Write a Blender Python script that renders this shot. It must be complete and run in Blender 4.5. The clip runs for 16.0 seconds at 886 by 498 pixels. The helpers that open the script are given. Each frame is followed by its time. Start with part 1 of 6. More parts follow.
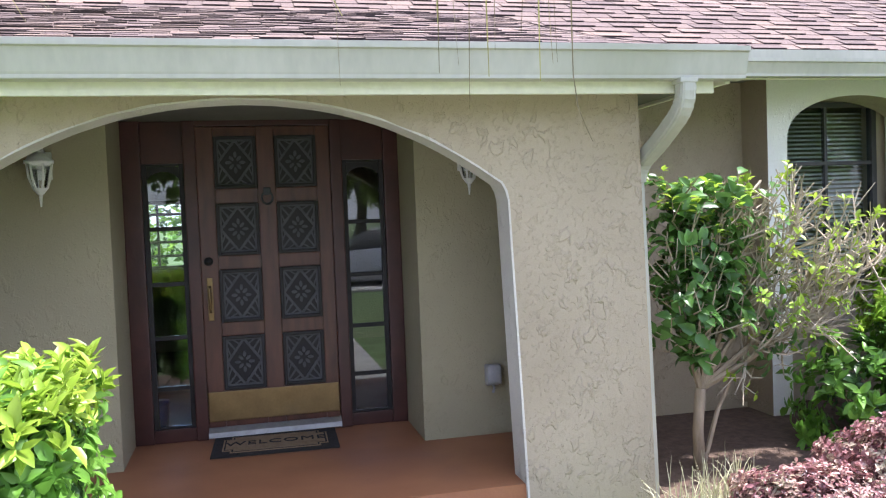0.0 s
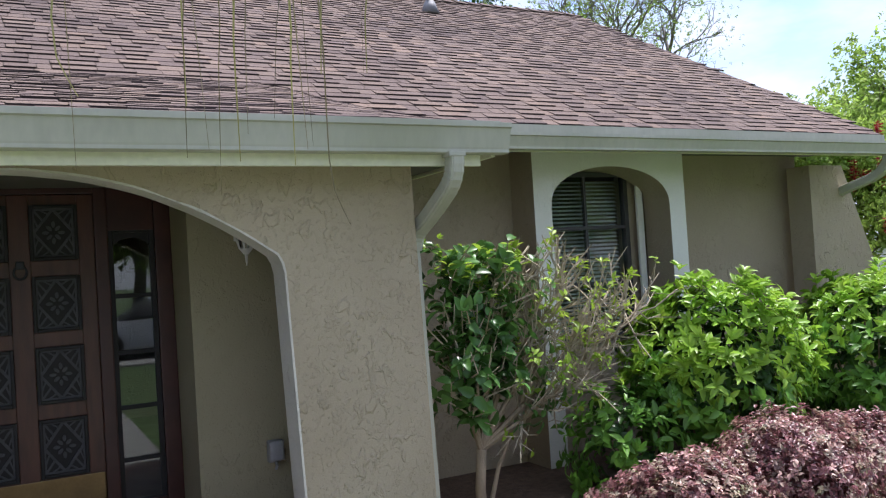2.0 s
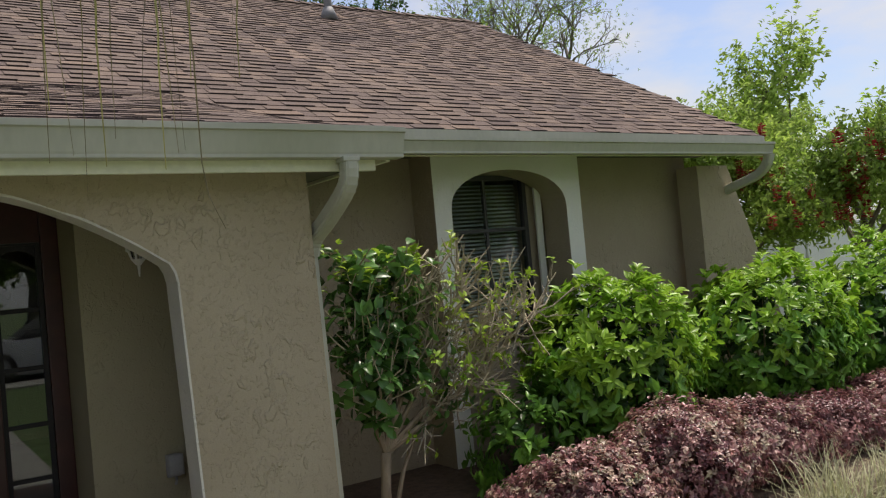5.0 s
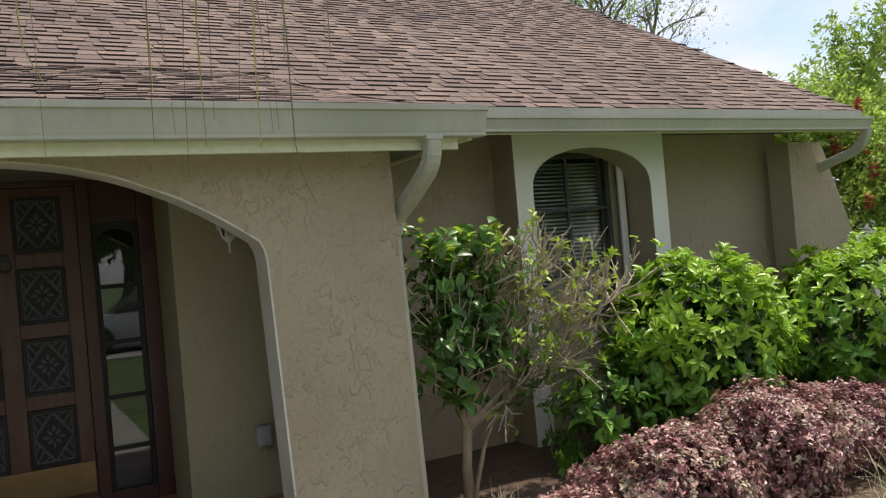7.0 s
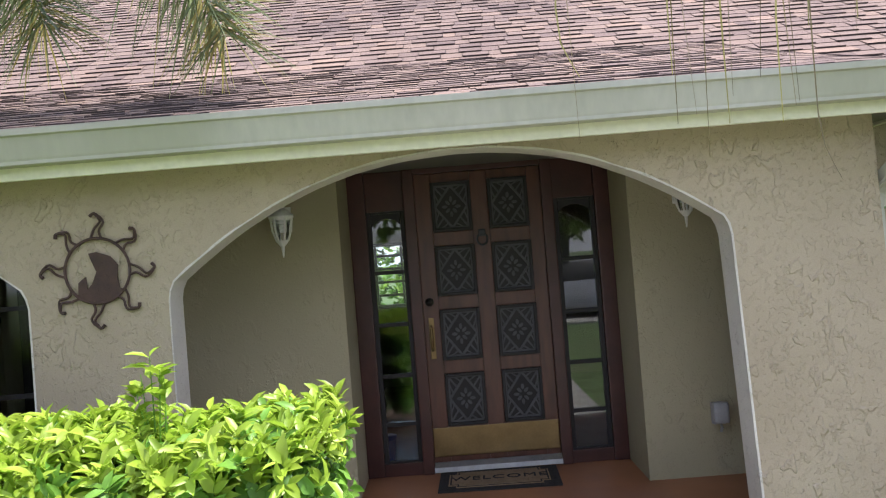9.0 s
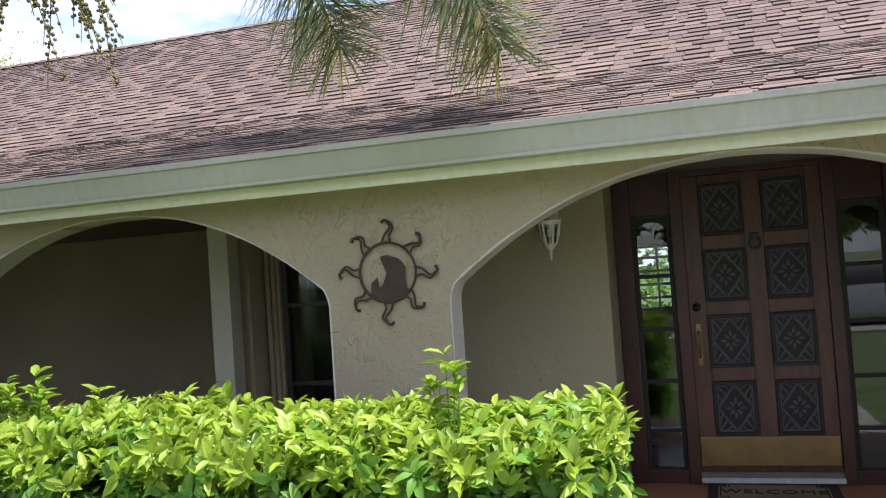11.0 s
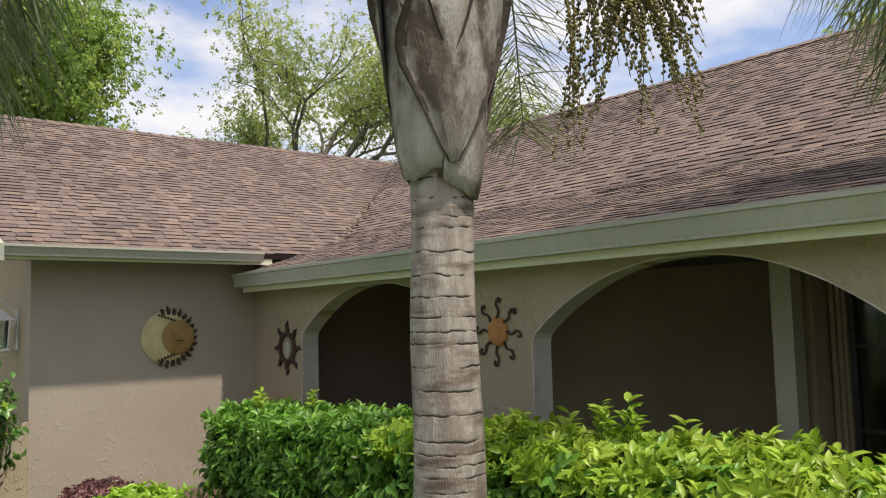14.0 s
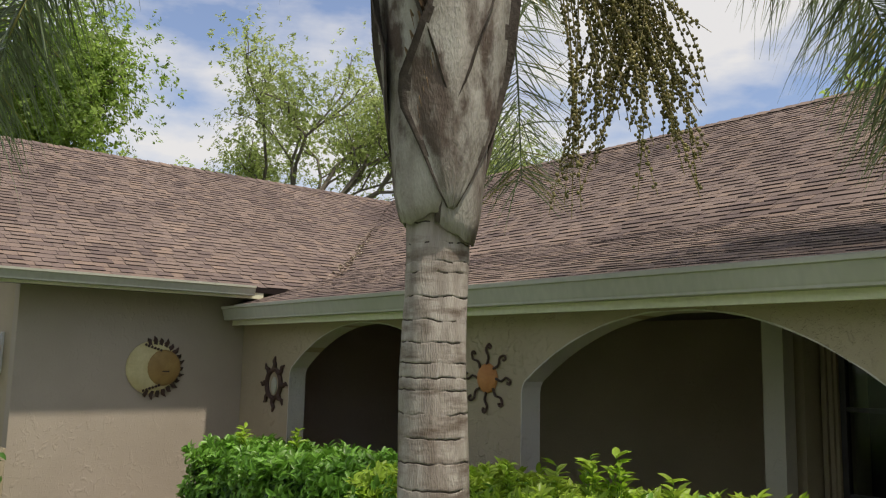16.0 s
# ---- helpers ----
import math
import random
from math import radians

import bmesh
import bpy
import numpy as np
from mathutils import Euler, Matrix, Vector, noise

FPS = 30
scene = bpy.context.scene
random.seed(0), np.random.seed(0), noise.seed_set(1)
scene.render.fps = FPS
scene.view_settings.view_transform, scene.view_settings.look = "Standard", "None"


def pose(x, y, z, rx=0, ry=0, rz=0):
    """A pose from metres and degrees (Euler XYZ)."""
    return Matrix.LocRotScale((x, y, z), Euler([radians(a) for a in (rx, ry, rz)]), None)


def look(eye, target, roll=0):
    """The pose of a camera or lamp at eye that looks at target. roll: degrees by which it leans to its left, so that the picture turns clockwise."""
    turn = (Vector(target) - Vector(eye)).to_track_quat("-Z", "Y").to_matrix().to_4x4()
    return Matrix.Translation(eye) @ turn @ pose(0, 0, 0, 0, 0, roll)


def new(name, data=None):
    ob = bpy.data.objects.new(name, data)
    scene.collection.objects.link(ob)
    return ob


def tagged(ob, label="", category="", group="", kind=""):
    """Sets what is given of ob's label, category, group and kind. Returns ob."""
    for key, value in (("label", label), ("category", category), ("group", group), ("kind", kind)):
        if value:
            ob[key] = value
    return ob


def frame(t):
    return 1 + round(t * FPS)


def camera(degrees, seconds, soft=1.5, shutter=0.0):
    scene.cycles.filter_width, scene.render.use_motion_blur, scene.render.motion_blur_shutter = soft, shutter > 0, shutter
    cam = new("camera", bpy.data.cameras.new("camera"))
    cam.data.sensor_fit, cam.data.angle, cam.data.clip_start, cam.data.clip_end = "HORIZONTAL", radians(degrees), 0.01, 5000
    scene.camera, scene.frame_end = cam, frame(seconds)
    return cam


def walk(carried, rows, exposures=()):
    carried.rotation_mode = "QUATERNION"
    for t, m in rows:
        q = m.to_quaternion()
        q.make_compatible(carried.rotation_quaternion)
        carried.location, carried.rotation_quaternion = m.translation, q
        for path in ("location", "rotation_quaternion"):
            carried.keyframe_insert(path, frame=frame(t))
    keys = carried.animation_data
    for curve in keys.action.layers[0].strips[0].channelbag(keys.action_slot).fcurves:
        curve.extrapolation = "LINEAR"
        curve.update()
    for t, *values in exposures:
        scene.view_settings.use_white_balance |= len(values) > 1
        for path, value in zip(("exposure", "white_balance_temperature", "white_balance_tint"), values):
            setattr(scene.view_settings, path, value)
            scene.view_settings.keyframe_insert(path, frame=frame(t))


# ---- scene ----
cam = camera(56.28, 16.0, soft=1.2)
ROWS = [
    (0.0, 0.0001, 0.0572, 1.4493, -13.400, -2.326, 2.217),
    (0.5, 0.0089, 0.0809, 1.4697, -16.520, -2.473, 2.610),
    (1.0, 0.0355, 0.0880, 1.4842, -19.244, -1.443, 2.713),
    (1.5, 0.0410, 0.0599, 1.4928, -22.787, -0.026, 2.817),
    (2.0, 0.0741, 0.0474, 1.4952, -27.764, 1.184, 3.554),
    (2.5, 0.1177, 0.0033, 1.4993, -32.364, 1.358, 4.137),
    (3.0, 0.1325, 0.0069, 1.4957, -34.282, 1.229, 4.994),
    (3.5, 0.1367, -0.0174, 1.4940, -34.385, 1.493, 5.690),
    (4.0, 0.1202, -0.0213, 1.4865, -34.119, 1.392, 5.472),
    (6.5, 0.1278, -0.0315, 1.4667, -32.586, 0.469, 5.054),
    (7.0, 0.0973, -0.0300, 1.4685, -28.395, 0.211, 4.905),
    (7.5, 0.0587, 0.0074, 1.4730, -21.193, -0.487, 4.685),
    (8.0, 0.0226, 0.0151, 1.4734, -13.862, -0.529, 4.869),
    (8.5, -0.0228, -0.0123, 1.4817, -6.916, 0.132, 4.890),
    (9.0, -0.0966, 0.0012, 1.5008, 0.387, 0.641, 4.505),
    (9.5, -0.1597, -0.0090, 1.5032, 6.116, 1.067, 4.399),
    (10.0, -0.1821, -0.0326, 1.5059, 10.457, 1.348, 4.210),
    (12.5, -0.3542, -0.2486, 1.5996, 24.763, 2.892, 3.738),
    (13.0, -0.3711, -0.2647, 1.6183, 28.781, 3.142, 3.554),
    (13.5, -0.4355, -0.3055, 1.6330, 37.620, 3.319, 2.812),
    (14.0, -0.4707, -0.4115, 1.6484, 51.107, 4.886, 1.414),
    (14.5, -0.5257, -0.4593, 1.6607, 59.791, 6.409, 0.253),
    (15.0, -0.5220, -0.4664, 1.6681, 60.299, 6.906, -0.120),
    (15.5, -0.4940, -0.4385, 1.6754, 57.016, 7.405, -0.698),
    (16.0, -0.4858, -0.4063, 1.6766, 50.346, 7.648, -1.216),
]
EXPOSURES = [(0.0, 1.52, 5900, 22), (0.5, 1.52, 5900, 22), (1.0, 1.4, 5950, 20), (1.5, 1.05, 5850, 19), (2.0, 0.45, 5950, 17), (2.5, -0.03, 6400, 15), (3.0, -0.38, 6850, 13), (4.0, -0.38, 6850, 13), (6.5, 0.12, 6850, 11),
             (7.0, 0.18, 6900, 14), (7.5, 0.52, 6750, 15), (8.0, 0.75, 6450, 17), (8.5, 1.1, 6350, 19), (9.0, 1.12, 6300, 20), (9.5, 1.07, 6250, 21), (10.0, 1.0, 6200, 21), (12.5, 0.5, 6550, 15), (13.5, 0.32, 6750, 14),
             (14.0, 0.1, 6950, 13), (14.5, -0.15, 7050, 12), (16.0, -0.18, 7050, 11)]
walk(cam, [(t, pose(x, y, z, 90 + pitch, roll, yaw)) for t, x, y, z, yaw, pitch, roll in ROWS], EXPOSURES)

# ---- daylight: hazy sun high over the right-hand end of the house, bright broken cloud
world = bpy.data.worlds.new("sky")
scene.world = world
world.use_nodes = True
wn, wl = world.node_tree.nodes, world.node_tree.links
wn.clear()
SUN_EL, SUN_AZ = radians(68), radians(5)  # azimuth from +x towards +y
sky = wn.new("ShaderNodeTexSky")
sky.sky_type, sky.sun_disc = "NISHITA", False
sky.sun_elevation, sky.sun_rotation = SUN_EL, radians(90) - SUN_AZ
sky.dust_density, sky.air_density = 2.0, 1.0
tc = wn.new("ShaderNodeTexCoord")
mp = wn.new("ShaderNodeMapping")
mp.inputs["Scale"].default_value = (1.0, 1.0, 2.6)
mp.inputs["Rotation"].default_value = (0, 0, radians(-60))
cl = wn.new("ShaderNodeTexNoise")
cl.inputs["Scale"].default_value, cl.inputs["Detail"].default_value, cl.inputs["Roughness"].default_value = 2.6, 8.0, 0.55
cr = wn.new("ShaderNodeValToRGB")
cr.color_ramp.elements[0].position, cr.color_ramp.elements[1].position = 0.41, 0.57
cr.color_ramp.elements[0].color = (0.05, 0.05, 0.05, 1)
mx = wn.new("ShaderNodeMix")
mx.data_type = "RGBA"
mx.inputs["B"].default_value = (8.6, 8.9, 9.5, 1)
bg = wn.new("ShaderNodeBackground")
bg.inputs["Strength"].default_value = 0.1
wo = wn.new("ShaderNodeOutputWorld")
wl.new(tc.outputs["Generated"], mp.inputs["Vector"])
wl.new(mp.outputs["Vector"], cl.inputs["Vector"])
wl.new(cl.outputs["Fac"], cr.inputs["Fac"])
wl.new(cr.outputs["Color"], mx.inputs["Factor"])
gain = wn.new("ShaderNodeMix")
gain.data_type, gain.blend_type = "RGBA", "MULTIPLY"
gain.inputs["Factor"].default_value, gain.inputs["B"].default_value = 1.0, (1.66, 1.73, 1.95, 1)
wl.new(sky.outputs["Color"], gain.inputs["A"])
wl.new(gain.outputs["Result"], mx.inputs["A"])
wl.new(mx.outputs["Result"], bg.inputs["Color"])
wl.new(bg.outputs["Background"], wo.inputs["Surface"])
sun = new("sun", bpy.data.lights.new("sun", "SUN"))
sun.data.energy, sun.data.angle, sun.data.color = 4.5, radians(1.5), (1.0, 0.95, 0.86)
sun.matrix_world = look((20 * math.cos(SUN_EL) * math.cos(SUN_AZ), 20 * math.cos(SUN_EL) * math.sin(SUN_AZ), 20 * math.sin(SUN_EL)), (0, 0, 0))

# ---- materials
def material(name, c1, c2, scale=3.0, rough=0.8, bump=0.3, fine=60.0, dirt=None, metal=0.0, island=0.0, spec=0.5, obj_random=0.0, stretch=None, stain=(0.52, 0.75)):
    """Two-tone noise colour, fine grain, bump; dirt: a third colour in broad stains; island: value spread from piece to piece."""
    m = bpy.data.materials.new(name)
    m.use_nodes = True
    n, l = m.node_tree.nodes, m.node_tree.links
    b = n["Principled BSDF"]
    b.inputs["Roughness"].default_value, b.inputs["Metallic"].default_value = rough, metal
    b.inputs["Specular IOR Level"].default_value = spec
    co = n.new("ShaderNodeTexCoord")
    place = n.new("ShaderNodeMapping")
    place.inputs["Scale"].default_value = stretch or (1, 1, 1)
    l.new(co.outputs["Object"], place.inputs["Vector"])
    def noise_tex(sc, detail=6.0):
        t = n.new("ShaderNodeTexNoise")
        t.inputs["Scale"].default_value, t.inputs["Detail"].default_value = sc, detail
        l.new(place.outputs["Vector"], t.inputs["Vector"])
        return t
    def mix(a, bcol, fac, blend="MIX"):
        q = n.new("ShaderNodeMix")
        q.data_type, q.blend_type = "RGBA", blend
        for key, v in (("A", a), ("B", bcol)):
            if isinstance(v, tuple):
                q.inputs[key].default_value = (*v, 1)
            else:
                l.new(v, q.inputs[key])
        if isinstance(fac, float):
            q.inputs["Factor"].default_value = fac
        else:
            l.new(fac, q.inputs["Factor"])
        return q.outputs["Result"]
    def ramp(sock, lo, hi):
        r = n.new("ShaderNodeMapRange")
        r.inputs["From Min"].default_value, r.inputs["From Max"].default_value = lo, hi
        l.new(sock, r.inputs["Value"])
        return r.outputs["Result"]
    col = mix(c1, c2, ramp(noise_tex(scale).outputs["Fac"], 0.32, 0.68))
    g = noise_tex(fine, 4.0)
    col = mix(col, mix((0.72, 0.72, 0.72), (1.2, 1.2, 1.2), g.outputs["Fac"]), 0.6, "MULTIPLY")
    if dirt:
        col = mix(col, dirt, ramp(noise_tex(scale * 0.45, 8.0).outputs["Fac"], *stain))
    if island or obj_random:
        if obj_random:
            src = n.new("ShaderNodeObjectInfo").outputs["Random"]
        else:
            src = n.new("ShaderNodeNewGeometry").outputs["Random Per Island"]
        v = max(island, obj_random)
        hsv = n.new("ShaderNodeHueSaturation")
        mr = n.new("ShaderNodeMapRange")
        mr.inputs["To Min"].default_value, mr.inputs["To Max"].default_value = 1 - v, 1 + v
        l.new(src, mr.inputs["Value"])
        l.new(mr.outputs["Result"], hsv.inputs["Value"])
        l.new(col, hsv.inputs["Color"])
        col = hsv.outputs["Color"]
    l.new(col, b.inputs["Base Color"])
    if bump:
        bp = n.new("ShaderNodeBump")
        bp.inputs["Strength"].default_value, bp.inputs["Distance"].default_value = bump, 0.01
        l.new(g.outputs["Fac"], bp.inputs["Height"])
        l.new(bp.outputs["Normal"], b.inputs["Normal"])
    return m


def stucco(name, c1, c2, relief=1.0):
    """Painted skip-trowel stucco: flat coat with patches of short raised ridges and fine sand."""
    m = material(name, c1, c2, 1.3, 0.9, 0.0, 140.0, spec=0.25)
    n, l = m.node_tree.nodes, m.node_tree.links
    b = n["Principled BSDF"]
    co = n.new("ShaderNodeTexCoord")
    def tex(scale, detail, dist=0.0, squash=(1, 1, 1)):
        place = n.new("ShaderNodeMapping")
        place.inputs["Scale"].default_value = squash
        l.new(co.outputs["Object"], place.inputs["Vector"])
        t = n.new("ShaderNodeTexNoise")
        t.inputs["Scale"].default_value, t.inputs["Detail"].default_value, t.inputs["Distortion"].default_value = scale, detail, dist
        l.new(place.outputs["Vector"], t.inputs["Vector"])
        return t.outputs["Fac"]
    def step(sock, lo, hi):
        r = n.new("ShaderNodeMapRange")
        r.interpolation_type = "SMOOTHSTEP"
        r.inputs["From Min"].default_value, r.inputs["From Max"].default_value = lo, hi
        l.new(sock, r.inputs["Value"])
        return r.outputs["Result"]
    def calc(op, a, c):
        q = n.new("ShaderNodeMath")
        q.operation = op
        for i, v in enumerate((a, c)):
            if isinstance(v, float):
                q.inputs[i].default_value = v
            else:
                l.new(v, q.inputs[i])
        return q.outputs["Value"]
    flakes = calc("MULTIPLY", step(tex(15.0, 4.0, 0.35, (1.1, 1.1, 0.75)), 0.54, 0.63), step(tex(2.6, 3.0), 0.40, 0.64))
    chips = calc("MULTIPLY", step(tex(38.0, 3.0, 0.6), 0.57, 0.63), 0.35)
    low = calc("ADD", calc("MULTIPLY", tex(5.0, 3.0), 0.5), chips)
    sand = calc("MULTIPLY", tex(85.0, 4.0), 0.30)
    bp = n.new("ShaderNodeBump")
    bp.inputs["Strength"].default_value, bp.inputs["Distance"].default_value = 0.8 * relief, 0.0115
    l.new(calc("ADD", calc("ADD", flakes, low), sand), bp.inputs["Height"])
    l.new(bp.outputs["Normal"], b.inputs["Normal"])
    return m


def leaf_mat(name, c1, c2, rough=0.45, trans=0.35, spread=0.35, scale=3.0, spec=0.4):
    """Leaf: colour varies from leaf to leaf and through the crown; part of the light passes through."""
    m = material(name, c1, c2, scale, rough, 0.0, 40.0, island=spread, spec=spec)
    n, l = m.node_tree.nodes, m.node_tree.links
    b, out = n["Principled BSDF"], n["Material Output"]
    tr = n.new("ShaderNodeBsdfTranslucent")
    l.new(b.inputs["Base Color"].links[0].from_socket, tr.inputs["Color"])
    ms = n.new("ShaderNodeMixShader")
    ms.inputs["Fac"].default_value = trans
    l.new(b.outputs["BSDF"], ms.inputs[1])
    l.new(tr.outputs["BSDF"], ms.inputs[2])
    l.new(ms.outputs["Shader"], out.inputs["Surface"])
    return m


def glass_mat(name, tint=(0.9, 0.95, 0.93), rough=0.0, ior=1.75):
    m = bpy.data.materials.new(name)
    m.use_nodes = True
    n, l = m.node_tree.nodes, m.node_tree.links
    n.remove(n["Principled BSDF"])
    gl, tr, ms, fr = n.new("ShaderNodeBsdfGlossy"), n.new("ShaderNodeBsdfTransparent"), n.new("ShaderNodeMixShader"), n.new("ShaderNodeFresnel")
    gl.inputs["Roughness"].default_value, fr.inputs["IOR"].default_value = rough, ior
    tr.inputs["Color"].default_value = (*tint, 1)
    l.new(fr.outputs["Fac"], ms.inputs["Fac"])
    l.new(tr.outputs["BSDF"], ms.inputs[1])
    l.new(gl.outputs["BSDF"], ms.inputs[2])
    l.new(ms.outputs["Shader"], n["Material Output"].inputs["Surface"])
    return m


M_WALL = stucco("taupe_stucco", (0.375, 0.315, 0.22), (0.435, 0.37, 0.262))
M_WALL2 = stucco("taupe_stucco_smooth", (0.37, 0.32, 0.255), (0.42, 0.365, 0.295), 0.4)
# the wall stucco again, porch shade and green bounce light mixed into its colour
M_WALL_IN = stucco("porch_stucco_bounce_tone", (0.335, 0.30, 0.195), (0.385, 0.345, 0.225), 0.6)
M_RIM = stucco("pale_arch_edge", (0.67, 0.645, 0.57), (0.54, 0.51, 0.45), 0.9)
M_PALE = stucco("cream_stucco", (0.74, 0.74, 0.66), (0.79, 0.79, 0.72), 0.35)
M_TRIM = material("pale_cream_green_paint", (0.66, 0.67, 0.48), (0.72, 0.72, 0.54), 1.5, 0.55, 0.1, 30, dirt=(0.58, 0.57, 0.43))
M_GUT = material("aluminium_gutter_paint", (0.46, 0.46, 0.385), (0.40, 0.405, 0.33), 1.4, 0.5, 0.08, 25, dirt=(0.33, 0.34, 0.25), stretch=(1.0, 1.0, 0.25))
M_FLOOR = material("terracotta_floor_paint", (0.29, 0.120, 0.052), (0.36, 0.158, 0.072), 2.5, 0.5, 0.1, 90, dirt=(0.25, 0.12, 0.08))
def shingle_mat(name, per_object):
    """Granule-coated shingle: each tab takes its own tone from dark purple-brown to tan, with broad weather stains."""
    m = material(name, (0.160, 0.122, 0.106), (0.205, 0.158, 0.136), 0.9, 0.95, 0.5, 220, spec=0.2, dirt=(0.100, 0.077, 0.072))
    n, l = m.node_tree.nodes, m.node_tree.links
    b = n["Principled BSDF"]
    src = n.new("ShaderNodeObjectInfo").outputs["Random"] if per_object else n.new("ShaderNodeNewGeometry").outputs["Random Per Island"]
    r = n.new("ShaderNodeValToRGB")
    tones = ((0.0, (0.74, 0.73, 0.77)), (0.25, (0.94, 0.93, 0.95)), (0.6, (1.04, 1.03, 1.02)), (0.85, (1.13, 1.11, 1.07)), (1.0, (1.30, 1.24, 1.15)))
    r.color_ramp.elements[1].position = 1.0
    while len(r.color_ramp.elements) < len(tones):
        r.color_ramp.elements.new(0.5)
    for e, (p, c) in zip(r.color_ramp.elements, tones):
        e.position, e.color = p, (*c, 1)
    q = n.new("ShaderNodeMix")
    q.data_type, q.blend_type = "RGBA", "MULTIPLY"
    q.inputs["Factor"].default_value = 1.0
    l.new(src, r.inputs["Fac"])
    l.new(b.inputs["Base Color"].links[0].from_socket, q.inputs["A"])
    l.new(r.outputs["Color"], q.inputs["B"])
    l.new(q.outputs["Result"], b.inputs["Base Color"])
    return m
M_SHING = shingle_mat("brown_shingle", False)
M_SHING1 = shingle_mat("brown_shingle_piece", True)
# butt edges: dark asphalt, with the shadow line under each tab coloured in
M_SHEDGE = material("shingle_edge_and_shadow_line", (0.025, 0.019, 0.018), (0.045, 0.033, 0.031), 2.0, 0.95, 0.2)
M_DECK = material("roof_deck", (0.05, 0.04, 0.037), (0.07, 0.055, 0.05), 2.0, 0.95, 0.2)
M_RAKE = material("grey_green_rake_paint", (0.36, 0.37, 0.30), (0.42, 0.43, 0.35), 1.5, 0.6, 0.1, 30, dirt=(0.28, 0.28, 0.22))
# dark tone carries the shade on ceilings and under the eaves
M_SOFFIT = material("soffit_and_ceiling_shade", (0.12, 0.12, 0.10), (0.16, 0.155, 0.13), 2.0, 0.8, 0.1)
# near-black for the gable underside and the unlit room behind the porch window
M_NEAR_BLACK = material("near_black_gable_and_room", (0.035, 0.028, 0.024), (0.055, 0.045, 0.04), 4.0, 0.8, 0.2)
M_DOOR = material("mahogany_stain", (0.06, 0.021, 0.013), (0.115, 0.042, 0.024), 6.0, 0.36, 0.15, 80, stretch=(3, 3, 0.5))
M_FRAME = material("red_brown_frame", (0.042, 0.012, 0.009), (0.068, 0.02, 0.014), 5.0, 0.4, 0.12, 70)
M_IRON = material("dark_iron", (0.022, 0.024, 0.027), (0.04, 0.042, 0.047), 8.0, 0.5, 0.2, 90, metal=0.4)
M_CAR = material("silver_car_paint", (0.36, 0.37, 0.39), (0.40, 0.41, 0.43), 1.0, 0.3, 0.0, 60)
# pale olive that puts the light on the porch post into its colour
M_POST = stucco("lit_post_tone", (0.46, 0.45, 0.34), (0.52, 0.505, 0.39), 0.4)
M_PANEL = material("dark_panel", (0.008, 0.007, 0.007), (0.014, 0.012, 0.012), 8.0, 0.6, 0.2, 90)
M_BRASS = material("tarnished_brass", (0.27, 0.185, 0.085), (0.20, 0.135, 0.06), 5.0, 0.42, 0.1, 60, metal=0.85, dirt=(0.2, 0.15, 0.08))
M_STEEL = material("aluminium_sill", (0.40, 0.40, 0.39), (0.30, 0.30, 0.29), 9.0, 0.55, 0.1, 60, metal=0.6)
M_GLASS = glass_mat("window_glass")
M_GLASS2 = glass_mat("thin_window_glass", ior=1.35)
M_BLACKWIN = material("dark_window_frame", (0.03, 0.03, 0.03), (0.05, 0.048, 0.045), 5.0, 0.5, 0.1)
M_SOIL = material("mulch", (0.065, 0.042, 0.028), (0.12, 0.078, 0.052), 18.0, 0.95, 0.9, 55)
M_GRASSGROUND = material("lawn_ground", (0.06, 0.105, 0.03), (0.095, 0.14, 0.045), 2.0, 0.95, 0.8, 120, dirt=(0.12, 0.11, 0.06))
M_BARK = material("hedge_twig", (0.20, 0.14, 0.085), (0.28, 0.21, 0.13), 14.0, 0.9, 0.5, 60)
M_HIBBARK = material("pale_tan_bark", (0.25, 0.195, 0.125), (0.34, 0.27, 0.175), 9.0, 0.85, 0.5, 50, stretch=(3, 3, 0.8))
M_TWIG = material("bare_twig", (0.42, 0.36, 0.26), (0.34, 0.29, 0.20), 14.0, 0.85, 0.4, 60)
M_PALMTRUNK = material("palm_bark", (0.30, 0.26, 0.22), (0.47, 0.425, 0.37), 5.0, 0.9, 0.8, 34, dirt=(0.19, 0.155, 0.125), stretch=(4.5, 4.5, 0.9), stain=(0.50, 0.70))
def banded(m, colour, stretch, lo, hi):
    """Lays broken crosswise bands of a second tone over a material."""
    n, l = m.node_tree.nodes, m.node_tree.links
    b = n["Principled BSDF"]
    co, mp_, t, r, q = n.new("ShaderNodeTexCoord"), n.new("ShaderNodeMapping"), n.new("ShaderNodeTexNoise"), n.new("ShaderNodeMapRange"), n.new("ShaderNodeMix")
    mp_.inputs["Scale"].default_value = stretch
    t.inputs["Scale"].default_value, t.inputs["Detail"].default_value, t.inputs["Roughness"].default_value = 2.2, 7.0, 0.65
    r.inputs["From Min"].default_value, r.inputs["From Max"].default_value = lo, hi
    q.data_type = "RGBA"
    q.inputs["B"].default_value = (*colour, 1)
    l.new(co.outputs["Object"], mp_.inputs["Vector"])
    l.new(mp_.outputs["Vector"], t.inputs["Vector"])
    l.new(t.outputs["Fac"], r.inputs["Value"])
    l.new(r.outputs["Result"], q.inputs["Factor"])
    l.new(b.inputs["Base Color"].links[0].from_socket, q.inputs["A"])
    l.new(q.outputs["Result"], b.inputs["Base Color"])
banded(M_PALMTRUNK, (0.135, 0.098, 0.072), (1.3, 1.3, 5.5), 0.49, 0.68)
